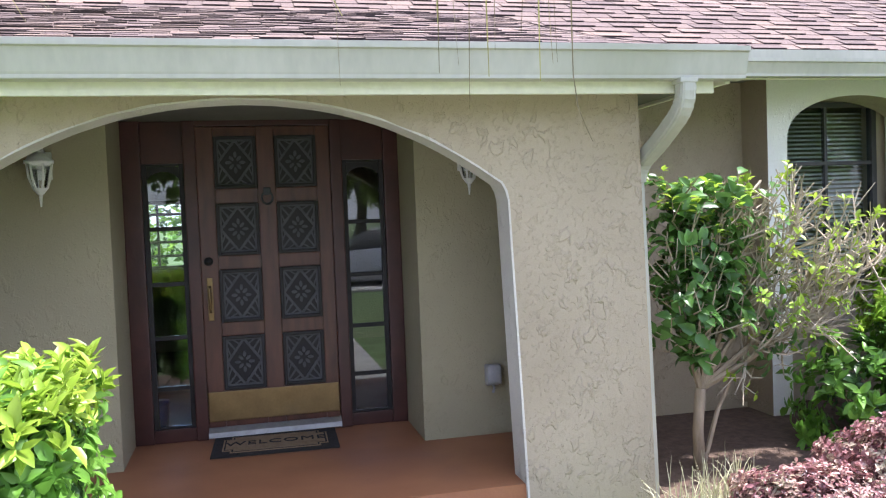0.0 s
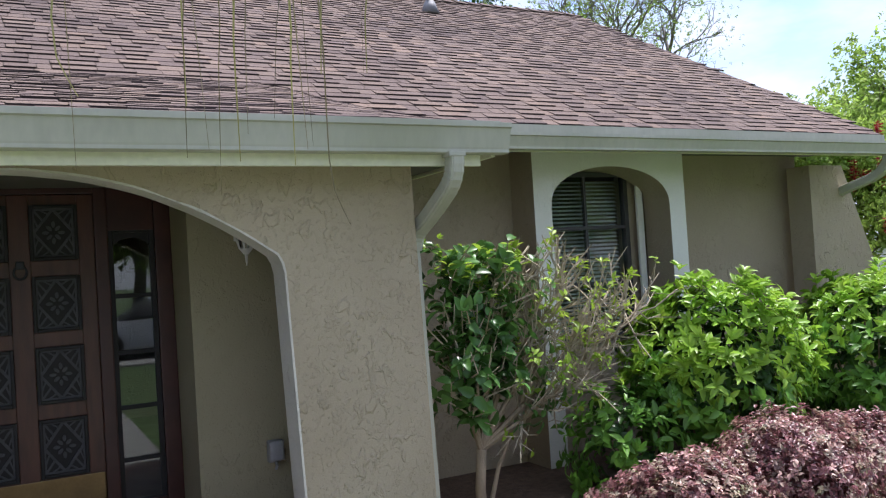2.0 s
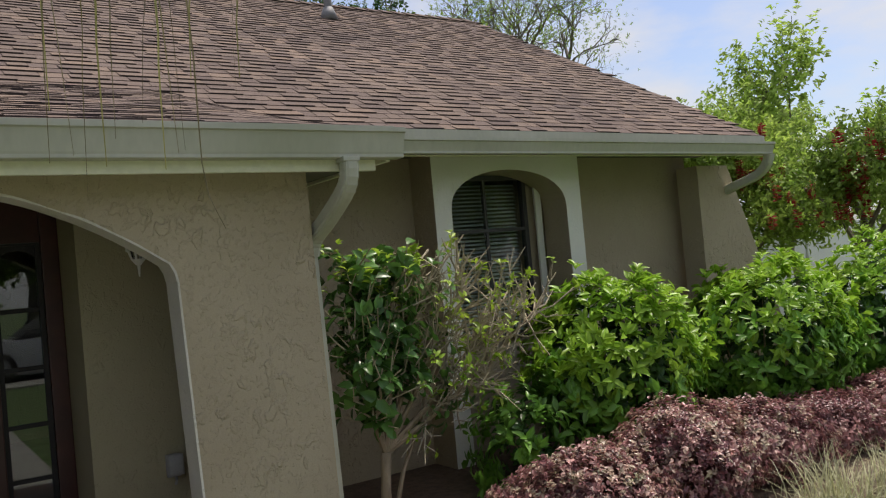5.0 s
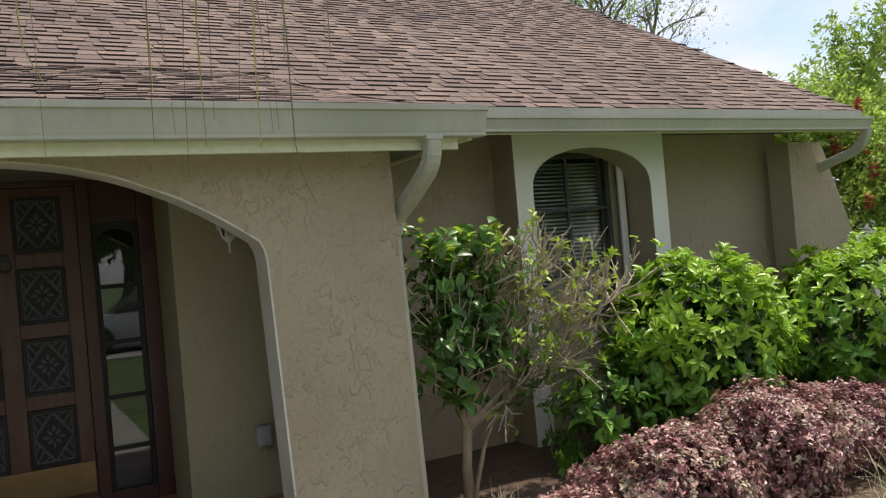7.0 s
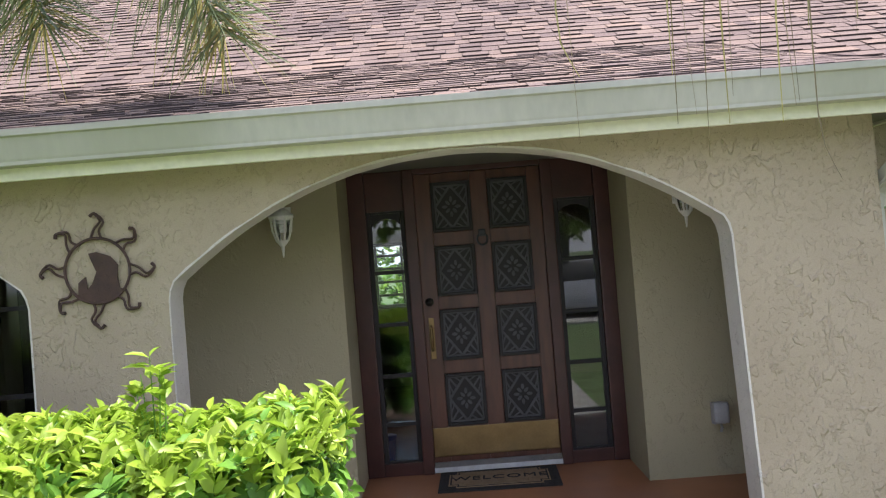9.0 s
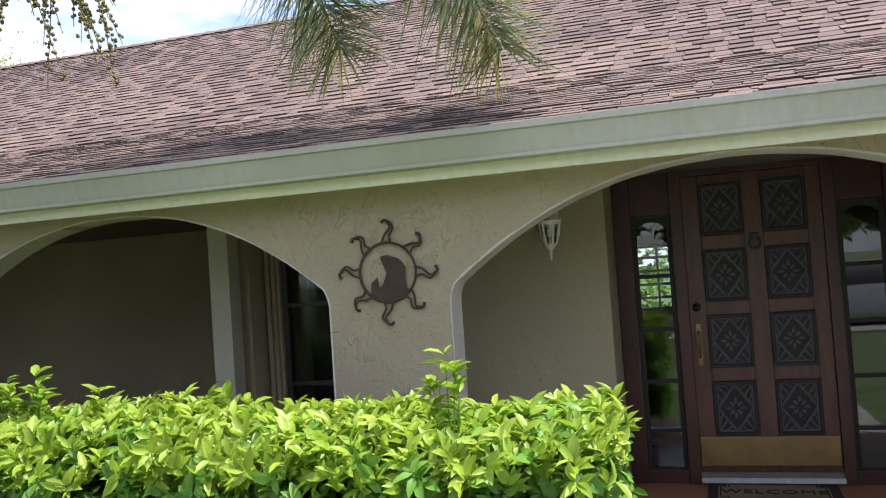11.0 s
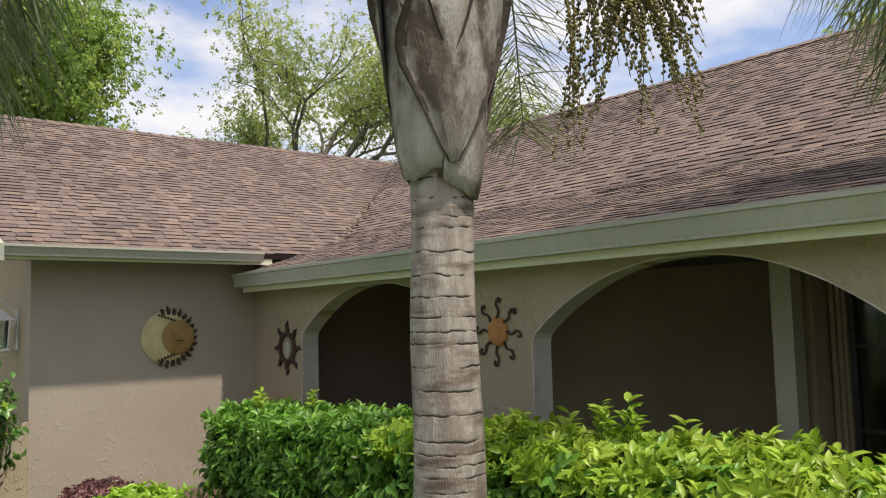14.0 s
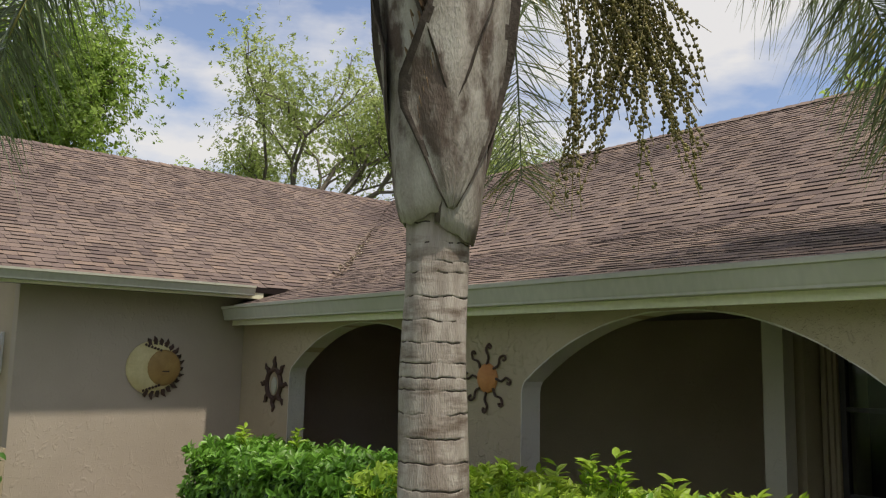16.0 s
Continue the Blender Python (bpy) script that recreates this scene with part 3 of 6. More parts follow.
def shingle_geo(items, u, v):
    n_ = u.cross(v)
    if n_.z < 0:
        n_.negate()
    verts, faces = [], []
    for o, w, k in items:
        if w < 0.01:
            continue
        b = len(verts)
        t = SH_T * k
        verts += [o + n_ * 0.002, o + u * w + n_ * 0.002, o + u * w + v * SH_E * 1.04 + n_ * 0.002, o + v * SH_E * 1.04 + n_ * 0.002,
                  o + n_ * (t + 0.004), o + u * w + n_ * (t + 0.004), o + u * w + v * SH_E * 1.04 + n_ * 0.004, o + v * SH_E * 1.04 + n_ * 0.004]
        faces += [(b + 4, b + 5, b + 6, b + 7), (b, b + 1, b + 5, b + 4), (b + 1, b + 2, b + 6, b + 5), (b + 3, b, b + 4, b + 7)]
    return verts, faces
X = Vector((1, 0, 0))
NEAR = []  # single shingles near the entrance, set as pieces at the end of the file
all_v, all_f = [], []
def lay(items, u, v):
    vs, fs = shingle_geo(items, u, v)
    k = len(all_v)
    all_v.extend(vs)
    all_f.extend([tuple(i + k for i in f) for f in fs])
rnd = random.Random(10)
v_low = Vector((0, 5.85 - EAVE_Y, main_z(5.85) - EAVE_Z)).normalized()
N_ROWS = 21  # the flatter slope: buckled double layer with thick lifted edges
near_low = []
def low_at(x, r, h):
    """A point on the flatter slope, r courses up from the eave; the old layer beneath makes it wavy."""
    y = EAVE_Y - 0.012 + r * (5.88 - EAVE_Y) / N_ROWS + 0.016 * noise.noise((x * 2.3, r * 0.9, 4.0))
    return Vector((x, y, porch_z(x, min(y, break_y(x))) + 0.004 + h + 0.006 * noise.noise((x * 2.6, r * 1.7, 1.0))))
for r in range(N_ROWS):
    x, tooth = -9.45 - rnd.random() * 0.2, rnd.random() < 0.5
    while x < 2.46:
        w = min(SH_W * (rnd.uniform(0.8, 1.7) if tooth else rnd.uniform(0.4, 1.0)), 2.47 - x)
        k = rnd.uniform(0.75, 1.15) if tooth else rnd.uniform(0.3, 0.6)
        k *= 1 - 0.65 * min(max((x - 1.2) / 0.6, 0.0), 1.0)
        x2 = x + w - 0.004
        if low_at(x, r, 0).y > break_y(x + w / 2) + 0.02:
            pass
        elif -1.2 < x < 0.45 and len(near_low) < 150:
            near_low.append((low_at(x + w / 2, r, 0) - Vector((w / 2, 0, 0)), w - 0.004, k * 0.9))
        else:
            b = len(all_v)
            t = SH_T * 0.9 * k + 0.003
            r1 = r + 1.06
            all_v.extend([low_at(x, r, -0.004), low_at(x2, r, -0.004), low_at(x2, r1, 0.0), low_at(x, r1, 0.0), low_at(x, r, t), low_at(x2, r, t), low_at(x2, r1, 0.003), low_at(x, r1, 0.003)])
            all_f.extend([(b + 4, b + 5, b + 6, b + 7), (b, b + 1, b + 5, b + 4), (b + 1, b + 2, b + 6, b + 5), (b + 3, b, b + 4, b + 7)])
        x += max(w, 0.02)
        tooth = not tooth if rnd.random() < 0.75 else tooth
NEAR.append((near_low, v_low))
d = Vector((0, 9.8 - MAIN_Y, main_z(9.8) - MAIN_Z))
v = d.normalized()
items = shingle_rows(Vector((-15.0, MAIN_Y, MAIN_Z + 0.004)), X, v, 23.0, d.length, lambda c, x, w: valley_x(c.y) - 0.14 < c.x < 7.68 and (c.x > 2.42 or c.y > break_y(c.x) - 0.22), 12)
near = [q for q in items if 2.6 < q[0].x < 5.4 and q[0].y < 6.1][:140]
ids = {id(q) for q in near}
NEAR.append((near, v))
lay([q for q in items if id(q) not in ids], X, v)
d = Vector((GRIDGE - GEAVE, 0, GRZ - GZ))
v = d.normalized()
lay(shingle_rows(Vector((GEAVE, 1.2, GZ + 0.004)), Vector((0, 1, 0)), v, 10.0, d.length, lambda c, x, w: c.x < GEAVE and valley_x(c.y) + 0.14 > c.x and c.y < 9.8, 31), Vector((0, 1, 0)), v)
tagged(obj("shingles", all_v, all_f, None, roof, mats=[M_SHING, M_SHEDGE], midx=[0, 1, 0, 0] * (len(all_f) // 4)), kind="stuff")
# ridge caps
for p0, p1, label in (((-14.2, 9.8, 5.085), (7.72, 9.8, 5.085), ""), ((GRIDGE, 1.2, GRZ + 0.012), (GRIDGE, 9.8, GRZ + 0.012), "")):
    p0, p1 = Vector(p0), Vector(p1)
    along = (p1 - p0).normalized()
    side = along.cross(Vector((0, 0, 1)))
    vs, fs, k = [], [], int((p1 - p0).length / 0.2)
    for i in range(k):
        a = p0 + along * (i * 0.2)
        b = len(vs)
        for q, h in ((a, 0.022), (a + along * 0.21, 0.008)):
            vs += [q - side * 0.15 + Vector((0, 0, h - 0.08)), q + Vector((0, 0, h)), q + side * 0.15 + Vector((0, 0, h - 0.08))]
        fs += [(b, b + 1, b + 4, b + 3), (b + 1, b + 2, b + 5, b + 4)]
    obj("ridge_cap", vs, fs, M_SHING, roof)

# ---- fascia and gutters
def gutter_profile(h=0.135, w=0.125):
    """K-style trough, outer side first: (out, up)."""
    k = w / 0.125
    return [(0.0, 0.0), (0.074 * k, 0.0), (0.079 * k, 0.004), (0.079 * k, 0.020), (0.083 * k, 0.030), (0.110 * k, h - 0.030), (w, h - 0.024), (w, h), (w - 0.012, h),
            (w - 0.012, h - 0.016), (0.104 * k, h - 0.026), (0.078 * k, 0.036), (0.073 * k, 0.022), (0.070 * k, 0.010), (0.006, 0.006), (0.006, h), (0.0, h)]
def gutter(name, start, end, out, h, label, w=0.125):
    start, end, out = Vector(start), Vector(end), Vector(out)
    prof = gutter_profile(h, w)
    n_ = len(prof)
    vs = [p + out * a + Vector((0, 0, b)) for p in (start, end) for a, b in prof]
    fs = [(i, (i + 1) % n_, n_ + (i + 1) % n_, n_ + i) for i in range(n_)]
    cap = [0, 1, 2, 3, 5, 6, 7]
    fs += [tuple(cap + [15, 16][:0] + [16]), tuple([n_ + c for c in cap] + [n_ + 16])]
    g = empty(name, label, "gutter", "gutters")
    obj("trough", vs, fs[:-2], M_GUT, g)
    for f in fs[-2:]:
        d_ = (end - start).normalized() * (0.003 if f[0] else -0.003)
        q = [vs[i] for i in f]
        obj("end_cap", q + [p + d_ for p in q], [tuple(range(8)), tuple(range(15, 7, -1))] + [(i, 8 + i, 8 + (i + 1) % 8, (i + 1) % 8) for i in range(8)], M_GUT, g)
    n_h = int((end - start).length / 0.9)
    for i in range(1, n_h):
        p = start.lerp(end, i / n_h) + Vector((0, 0, h - 0.012))
        along = (end - start).normalized() * 0.011
        q = [p - along, p + along, p + along + out * (w - 0.02), p - along + out * (w - 0.02)]
        obj("hanger", q + [v_ + Vector((0, 0, 0.004)) for v_ in q], [(3, 2, 1, 0), (4, 5, 6, 7), (0, 1, 5, 4), (1, 2, 6, 5), (2, 3, 7, 6), (3, 0, 4, 7)], M_STEEL, g)
    return g
def board(name, b, label):
    bm = bmesh.new()
    box(bm, *b, bevel=0.003)
    return tagged(part(name, bm, M_TRIM), label, "fascia", kind="structure")
gutter("gutter", (-9.72, 3.945, 2.09), (2.535, 3.945, 2.09), (0, -1, 0), 0.16, "long aluminium gutter with algae streaks over the porch")
gutter("gutter", (2.545, 5.16, 2.312), (7.74, 5.16, 2.312), (0, -1, 0), 0.12, "aluminium gutter along the wing's eave", 0.115)
gutter("gutter", (-9.40, 1.22, 2.375), (-9.40, 4.05, 2.375), (1, 0, 0), 0.115, "white aluminium gutter on the garage eave", 0.105)
board("fascia_porch", (-9.66, 2.40, 3.947, 3.975, 2.03, 2.245), "pale green painted fascia board under the porch gutter")
board("fascia_porch_end", (2.47, 2.497, 3.95, 5.16, 2.08, 2.26), "pale green fascia on the porch roof end")
board("fascia_wing", (2.50, 7.70, 5.162, 5.19, 2.305, 2.47), "pale green painted fascia board of the wing")
board("fascia_garage", (-9.44, -9.402, 1.235, 4.2, 2.345, 2.46), "pale painted fascia board of the garage")
bm = bmesh.new()
box(bm, -9.87, 2.47, 3.975, 4.2, 2.11, 2.126)
tagged(part("soffit_porch", bm, M_TRIM), "pale green soffit under the porch eave", "soffit", kind="structure")
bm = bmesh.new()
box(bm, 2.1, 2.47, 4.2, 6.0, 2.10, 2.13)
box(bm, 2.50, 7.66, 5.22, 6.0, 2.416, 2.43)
tagged(part("soffit_wing", bm, M_SOFFIT), "soffit under the wing's eave with shade in its colour", "soffit", kind="structure")
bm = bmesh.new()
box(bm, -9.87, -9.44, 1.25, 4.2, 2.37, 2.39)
tagged(part("soffit_garage", bm, M_SOFFIT), "soffit under the garage eave with shade in its colour", "soffit", kind="structure")
bm = bmesh.new()
box(bm, -9.5, 2.5, EAVE_Y - 0.022, EAVE_Y - 0.016, EAVE_Z - 0.03, EAVE_Z + 0.012)
box(bm, 2.5, 7.7, MAIN_Y - 0.012, MAIN_Y - 0.006, MAIN_Z - 0.085, MAIN_Z + 0.006)
tagged(part("drip_edge", bm, M_GUT), "pale metal drip edge along the eaves", "drip edge", kind="structure")
# garage rake boards
for sgn, xe, ze in ((1, GEAVE, GZ), (-1, -19.0, 2.5)):
    d = Vector((xe - GRIDGE, 0, ze - GRZ))
    bm = bmesh.new()
    prism(bm, [(GRIDGE, GRZ + 0.03), (xe, ze + 0.03), (xe, ze - 0.11), (GRIDGE, GRZ - 0.12)], "y", 1.17, 1.21)
    tagged(part("rake_board", bm, M_RAKE), "pale green painted rake board of the garage gable", "rake board", kind="structure")
bm = bmesh.new()
prism(bm, [(GEAVE + 0.10, GZ + 0.02), (GEAVE + 0.10, GZ - 0.15), (GEAVE - 0.36, GZ - 0.15), (GEAVE - 0.36, GZ + 0.16)], "y", 1.14, 1.30)
tagged(part("eave_return", bm, M_RAKE), "boxed white eave return at the gable corner", "eave return", kind="structure")

# ---- ground
bm = bmesh.new()
bmesh.ops.create_grid(bm, x_segments=2, y_segments=2, size=400)
bmesh.ops.translate(bm, verts=bm.verts[:], vec=(0, 0, GROUND))
tagged(part("ground", bm, M_GRASSGROUND), "lawn with patchy grass round the house", "ground", kind="structure")
bm = bmesh.new()
prism(bm, [(-9.8, 1.9), (-0.6, 2.1), (-0.4, 4.15), (2.2, 4.2), (2.2, 3.0), (4.6, 2.6), (9.6, 3.2), (9.6, 6.0), (2.1, 6.0), (2.1, 4.25), (-9.85, 4.25)][::-1], "z", GROUND - 0.05, GROUND + 0.02)
tagged(part("planting_bed", bm, M_SOIL), "dark mulch planting bed along the house", "planting bed", kind="structure")
# assumed path, out of view, added to throw light up at the porch
bm = bmesh.new()
box(bm, -0.5, 1.35, -6.9, 4.21, GROUND - 0.05, GROUND + 0.05)
tagged(part("path", bm, M_CONCRETE), "unseen pale concrete path added to bounce light at the porch", "path", kind="structure")

# ---- foliage: every leaf a folded blade
def leaf_geo(pos, axis, up, ln, wd, fold=0.25, curl=0.25):
    """N leaves at once. Eight points each."""
    axis = axis / np.linalg.norm(axis, axis=1, keepdims=True)
    side = np.cross(axis, up)
    side /= np.maximum(np.linalg.norm(side, axis=1, keepdims=True), 1e-6)
    nrm = np.cross(side, axis)
    ln, wd = ln[:, None], wd[:, None]
    def at(t, s, h):
        return pos + axis * ln * t + side * wd * s + nrm * (h * wd - curl * ln * t * t)
    v = np.stack([at(0, 0, 0), at(.32, -.5, fold), at(.32, 0, 0), at(.32, .5, fold), at(.68, -.42, fold), at(.68, 0, 0), at(.68, .42, fold), at(1, 0, 0)], 1)
    base = np.array([[0, 2, 1, -1], [0, 3, 2, -1], [1, 2, 5, 4], [2, 3, 6, 5], [4, 5, 7, -1], [5, 6, 7, -1]])
    k = len(pos)
    f = base[None] + (np.arange(k) * 8)[:, None, None]
    f = np.where(base[None] < 0, -1, f).reshape(-1, 4)
    return v.reshape(-1, 3), [tuple(int(i) for i in r if i >= 0) for r in f]


def unit(rng, n):
    v = rng.normal(size=(n, 3))
    return v / np.linalg.norm(v, axis=1, keepdims=True)


def rosettes(rng, tips, dirs, per, ln, wd, spread=0.9, back=0.12):
    """Leaves set round the ends of shoots."""
    n = len(tips)
    d = np.repeat(dirs, per, 0)
    p = np.repeat(tips, per, 0) - d * (rng.random(n * per) * back)[:, None]
    r = unit(rng, n * per)
    r -= d * np.sum(r * d, 1, keepdims=True)
    r /= np.maximum(np.linalg.norm(r, axis=1, keepdims=True), 1e-6)
    ax = d * (1 - spread * rng.random(n * per))[:, None] * 0.7 + r * spread + np.array([0, 0, 0.15])
    L = ln * rng.uniform(0.65, 1.2, n * per)
    return leaf_geo(p, ax, d + 0.4 * unit(rng, n * per), L, L * wd * rng.uniform(0.8, 1.15, n * per))


def crown(name, parent, rng, surf, normals, mat, per=7, ln=0.075, wd=0.42, label="", **kw):
    v, f = rosettes(rng, surf, normals, per, ln, wd, **kw)
    return tagged(obj(name, v, f, mat, parent, label, True), kind="stuff")


def box_surface(rng, n, x0, x1, y0, y1, z0, z1, bumps=0.06, top_share=0.5):
    """Points on the top and front of a clipped hedge with rounded, lumpy edges."""
    pts, nor = [], []
    for _ in range(n):
        x = rng.uniform(x0, x1)
        lump = 0.5 + noise.noise((x * 2.1, 3.3, 0)) * 0.9
        a = rng.random()
        if a < top_share:
            y, z = rng.uniform(y0, y1), z1 + bumps * lump
            e = min(y - y0, y1 - y, 0.2)
            z -= 0.10 * (1 - e / 0.2) ** 2
            nn = (rng.normal() * 0.25, -0.35 * (y < y0 + 0.25) + rng.normal() * 0.25, 1)
        elif a < top_share + 0.4:
            y, z = y0 + rng.uniform(-0.05, 0.08), rng.uniform(z0, z1)
            nn = (rng.normal() * 0.3, -1, 0.45 + rng.normal() * 0.3)
        else:
            end = 1 if rng.random() < 0.7 else 0
            x, y, z = (x1 if end else x0) + rng.uniform(-0.08, 0.05), rng.uniform(y0, y1), rng.uniform(z0, z1)
            nn = ((1 if end else -1), rng.normal() * 0.3, 0.5)
        # uneven depth
        pts.append((x + rng.normal() * 0.03, y + rng.normal() * 0.04, z + rng.normal() * 0.03))
        nor.append(nn)
    nor = np.array(nor)
    return np.array(pts), nor / np.linalg.norm(nor, axis=1, keepdims=True)


def ball_surface(rng, n, c, r, low=-0.5, rough=0.12, inner=0.0):
    u = unit(rng, n * 2)
    u = u[u[:, 2] > low][:n]
    k = np.array([1 + rough * 1.6 * noise.noise(Vector(q * 2.2) + Vector(c)) for q in u])
    k = k * (1 - inner * rng.random(len(u)) ** 2)
    nn = u + 0.35 * unit(rng, len(u)) + np.array([0, 0, 0.35])
    return np.array(c) + u * np.array(r) * k[:, None], nn / np.linalg.norm(nn, axis=1, keepdims=True)


def stems(name, parent, rng, root, tips, mat, r0=0.012, jitter=0.04):
    bm = bmesh.new()
    for t in tips:
        a = Vector(root(t) if callable(root) else root)
        t = Vector(t)
        mid = a.lerp(t, 0.5) + Vector(rng.normal(size=3) * jitter)
        tube(bm, [a, mid, t], [r0, r0 * 0.7, r0 * 0.25], 5)
    return tagged(part(name, bm, mat, parent), kind="stuff")


# clipped hedge before the porch, in plants standing side by side
HEDGE = [(-2.05, -0.60, 2.75, 3.65, 0.86), (-3.75, -1.95, 2.75, 3.7, 0.88), (-5.4, -3.65, 2.85, 3.75, 0.84), (-6.8, -5.3, 2.9, 3.8, 0.80), (-8.3, -6.7, 2.9, 3.85, 0.78)]
for i, (x0, x1, y0, y1, zt) in enumerate(HEDGE):
    rng = np.random.default_rng(40 + i)
    h = empty("hedge_shrub", "clipped hedge shrub with glossy lime-green new leaves" if i < 3 else "clipped green hedge shrub with fresh leaves", "hedge", "hedge before the porch")
    k = 1100 if i < 3 else 800
    p, nn = box_surface(rng, k, x0, x1, y0, y1, 0.05, zt)
    top = p[:, 2] > zt - 0.12
    top &= rng.random(len(p)) < 0.72
    crown("new_leaves", h, rng, p[top] + np.array((0, 0, 0.02)), nn[top], M_LEAF_LIME if i < 3 else M_LEAF_HEDGE, 9, 0.088, 0.38, "lime-green young leaves", spread=0.62, back=0.07)
    crown("leaves", h, rng, p[~top], nn[~top], M_LEAF_HEDGE, 9, 0.085, 0.46, "mid-green older leaves")
    # inner shell in a darker colour that holds the hedge's inner shade
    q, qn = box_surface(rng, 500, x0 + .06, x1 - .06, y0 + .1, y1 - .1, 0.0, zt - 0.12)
    crown("inner_leaves", h, rng, q, qn, M_LEAF_DARK, 7, 0.085, 0.48, "inner leaves coloured dark for the shade inside")
    stems("stem", h, rng, lambda t: (x0 + (t[0] - x0) * 0.4 + (x1 - x0) * 0.3, (y0 + y1) / 2, GROUND), q[::12], M_BARK, 0.012)
# tall shoots that stand out of the hedge
for sx, sy, sz in ((-1.25, 3.12, 1.22), (-3.55, 3.2, 1.18), (-3.33, 3.15, 1.20), (-3.80, 3.2, 1.10), (-3.05, 3.25, 1.10), (-2.25, 3.3, 1.02), (-2.5, 3.2, 1.02), (-4.2, 3.2, 1.08), (-6.9, 3.3, 1.05), (-7.9, 3.3, 1.0)):
    rng = np.random.default_rng(int(1000 + sx * 77))
    h = empty("hedge_shoot", "upright leafy shoot above the hedge", "shoot", "hedge shoots")
    tips = [np.array((sx + d_, sy + e_, sz - f_)) for d_, e_, f_ in ((0, 0, 0), (0.05, -0.04, 0.05), (-0.05, 0.03, 0.07), (0.06, -0.03, 0.1), (-0.07, 0.02, 0.13), (0.03, 0.05, 0.2), (-0.04, -0.05, 0.24), (0.11, 0.02, 0.22), (-0.12, -0.02, 0.27))]
    stems("stem", h, rng, (sx, sy, 0.6), tips, M_LEAF_HEDGE, 0.006, 0.01)
    crown("leaves", h, rng, np.array(tips), np.tile([[0.0, 0.0, 1.0]], (9, 1)), M_LEAF_LIME, 8, 0.085, 0.42, spread=0.8, back=0.1)


# rounded shrubs under the wing's window
def round_shrub(c, r, n, label, seed, lime=0.45, ln=0.098, loose=1.0):
    rng = np.random.default_rng(seed)
    h = empty("round_shrub", label, "shrub", "round shrubs by the wing")
    p, nn = ball_surface(rng, n, c, r, -0.75, 0.17, 0.14)
    out = p - np.array(c)
    out /= np.linalg.norm(out, axis=1, keepdims=True)
    p = p + out * (rng.random(len(p)) ** 4 * 0.08)[:, None]  # shoots stand out unevenly
    z = (p[:, 2] - c[2]) / r[2]
    # brighter leaves towards the top: young growth plus sunlight put into the colour
    up = z + rng.normal(size=len(z)) * 0.28 > lime
    crown("new_leaves", h, rng, p[up], nn[up], M_LEAF_FRESH, 8, ln, 0.40, "yellow-green young leaves, sunlit brightness in their colour", spread=0.75, back=0.07)
    crown("leaves", h, rng, p[~up], nn[~up], M_LEAF_HEDGE, 8, ln * 1.05, 0.44, "mid-green leaves", spread=0.85, back=0.10)
    # darker leaf colour inside stands for the shade between the outer leaves
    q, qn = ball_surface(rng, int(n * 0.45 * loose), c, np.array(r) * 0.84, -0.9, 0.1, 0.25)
    crown("inner_leaves", h, rng, q, qn, M_LEAF_DARK, 7, ln, 0.46, "inner leaves coloured dark for the shade inside")
    stems("stem", h, rng, lambda t: (c[0] + (t[0] - c[0]) * 0.25, c[1] + (t[1] - c[1]) * 0.25, GROUND), q[::12], M_BARK, 0.013)
round_shrub((4.98, 4.85, 0.57), (0.76, 0.64, 0.68), 620, "round green shrub with bright new leaves under the window", 71, -0.15)
round_shrub((6.86, 4.72, 0.52), (0.90, 0.70, 0.76), 700, "broad green shrub before the buttress", 72, 0.2)
round_shrub((9.1, 4.75, 0.45), (1.12, 0.82, 0.86), 720, "dark green shrub past the wing's corner", 73, 0.3)
round_shrub((4.15, 4.9, 0.12), (0.62, 0.36, 0.46), 130, "loose low green shrub between the hibiscus and the round shrub", 75, 1.2, loose=0.5)
round_shrub((-7.3, 1.95, -0.02), (0.55, 0.5, 0.36), 380, "low leafy shrub beside the hedge", 74, 0.2)

# purple-leaved fringe shrubs in front
for i, (c, r) in enumerate((((2.72, 3.60, -0.12), (0.48, 0.40, 0.25)), ((3.42, 3.62, 0.0), (0.58, 0.46, 0.34)), ((4.25, 3.62, 0.06), (0.58, 0.50, 0.40)), ((5.15, 3.74, 0.02), (0.6, 0.52, 0.30)),
                            ((6.15, 3.80, -0.04), (0.62, 0.52, 0.25)), ((7.3, 3.90, -0.05), (0.66, 0.55, 0.22)), ((8.6, 4.0, -0.05), (0.72, 0.6, 0.2)), ((-9.2, 2.2, -0.05), (0.4, 0.35, 0.2)))):
    rng = np.random.default_rng(90 + i)
    h = empty("fringe_shrub", "low purple-leaved fringe shrub with pink new growth" if i < 3 else "low dark purple-leaved shrub in the bed", "shrub", "purple shrubs")
    n = 1300 if i < 4 else 900
    p, nn = ball_surface(rng, n, c, r, -0.55, 0.2, 0.1)
    pink = rng.random(n) < (0.58 if i < 3 else 0.34 if i < 4 else 0.16)
    pink = pink[:len(p)]
    crown("leaves", h, rng, p[~pink], nn[~pink], M_LEAF_LORO, 9, 0.036, 0.55, spread=1.0, back=0.07)
    crown("new_leaves", h, rng, p[pink], nn[pink], M_LEAF_LORO2, 9, 0.034, 0.5, "pinkish young leaves", spread=1.0, back=0.07)
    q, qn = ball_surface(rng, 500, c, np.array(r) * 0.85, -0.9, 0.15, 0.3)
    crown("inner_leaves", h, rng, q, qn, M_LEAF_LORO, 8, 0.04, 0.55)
    stems("stem", h, rng, (c[0], c[1], GROUND), q[::20], M_BARK, 0.007)

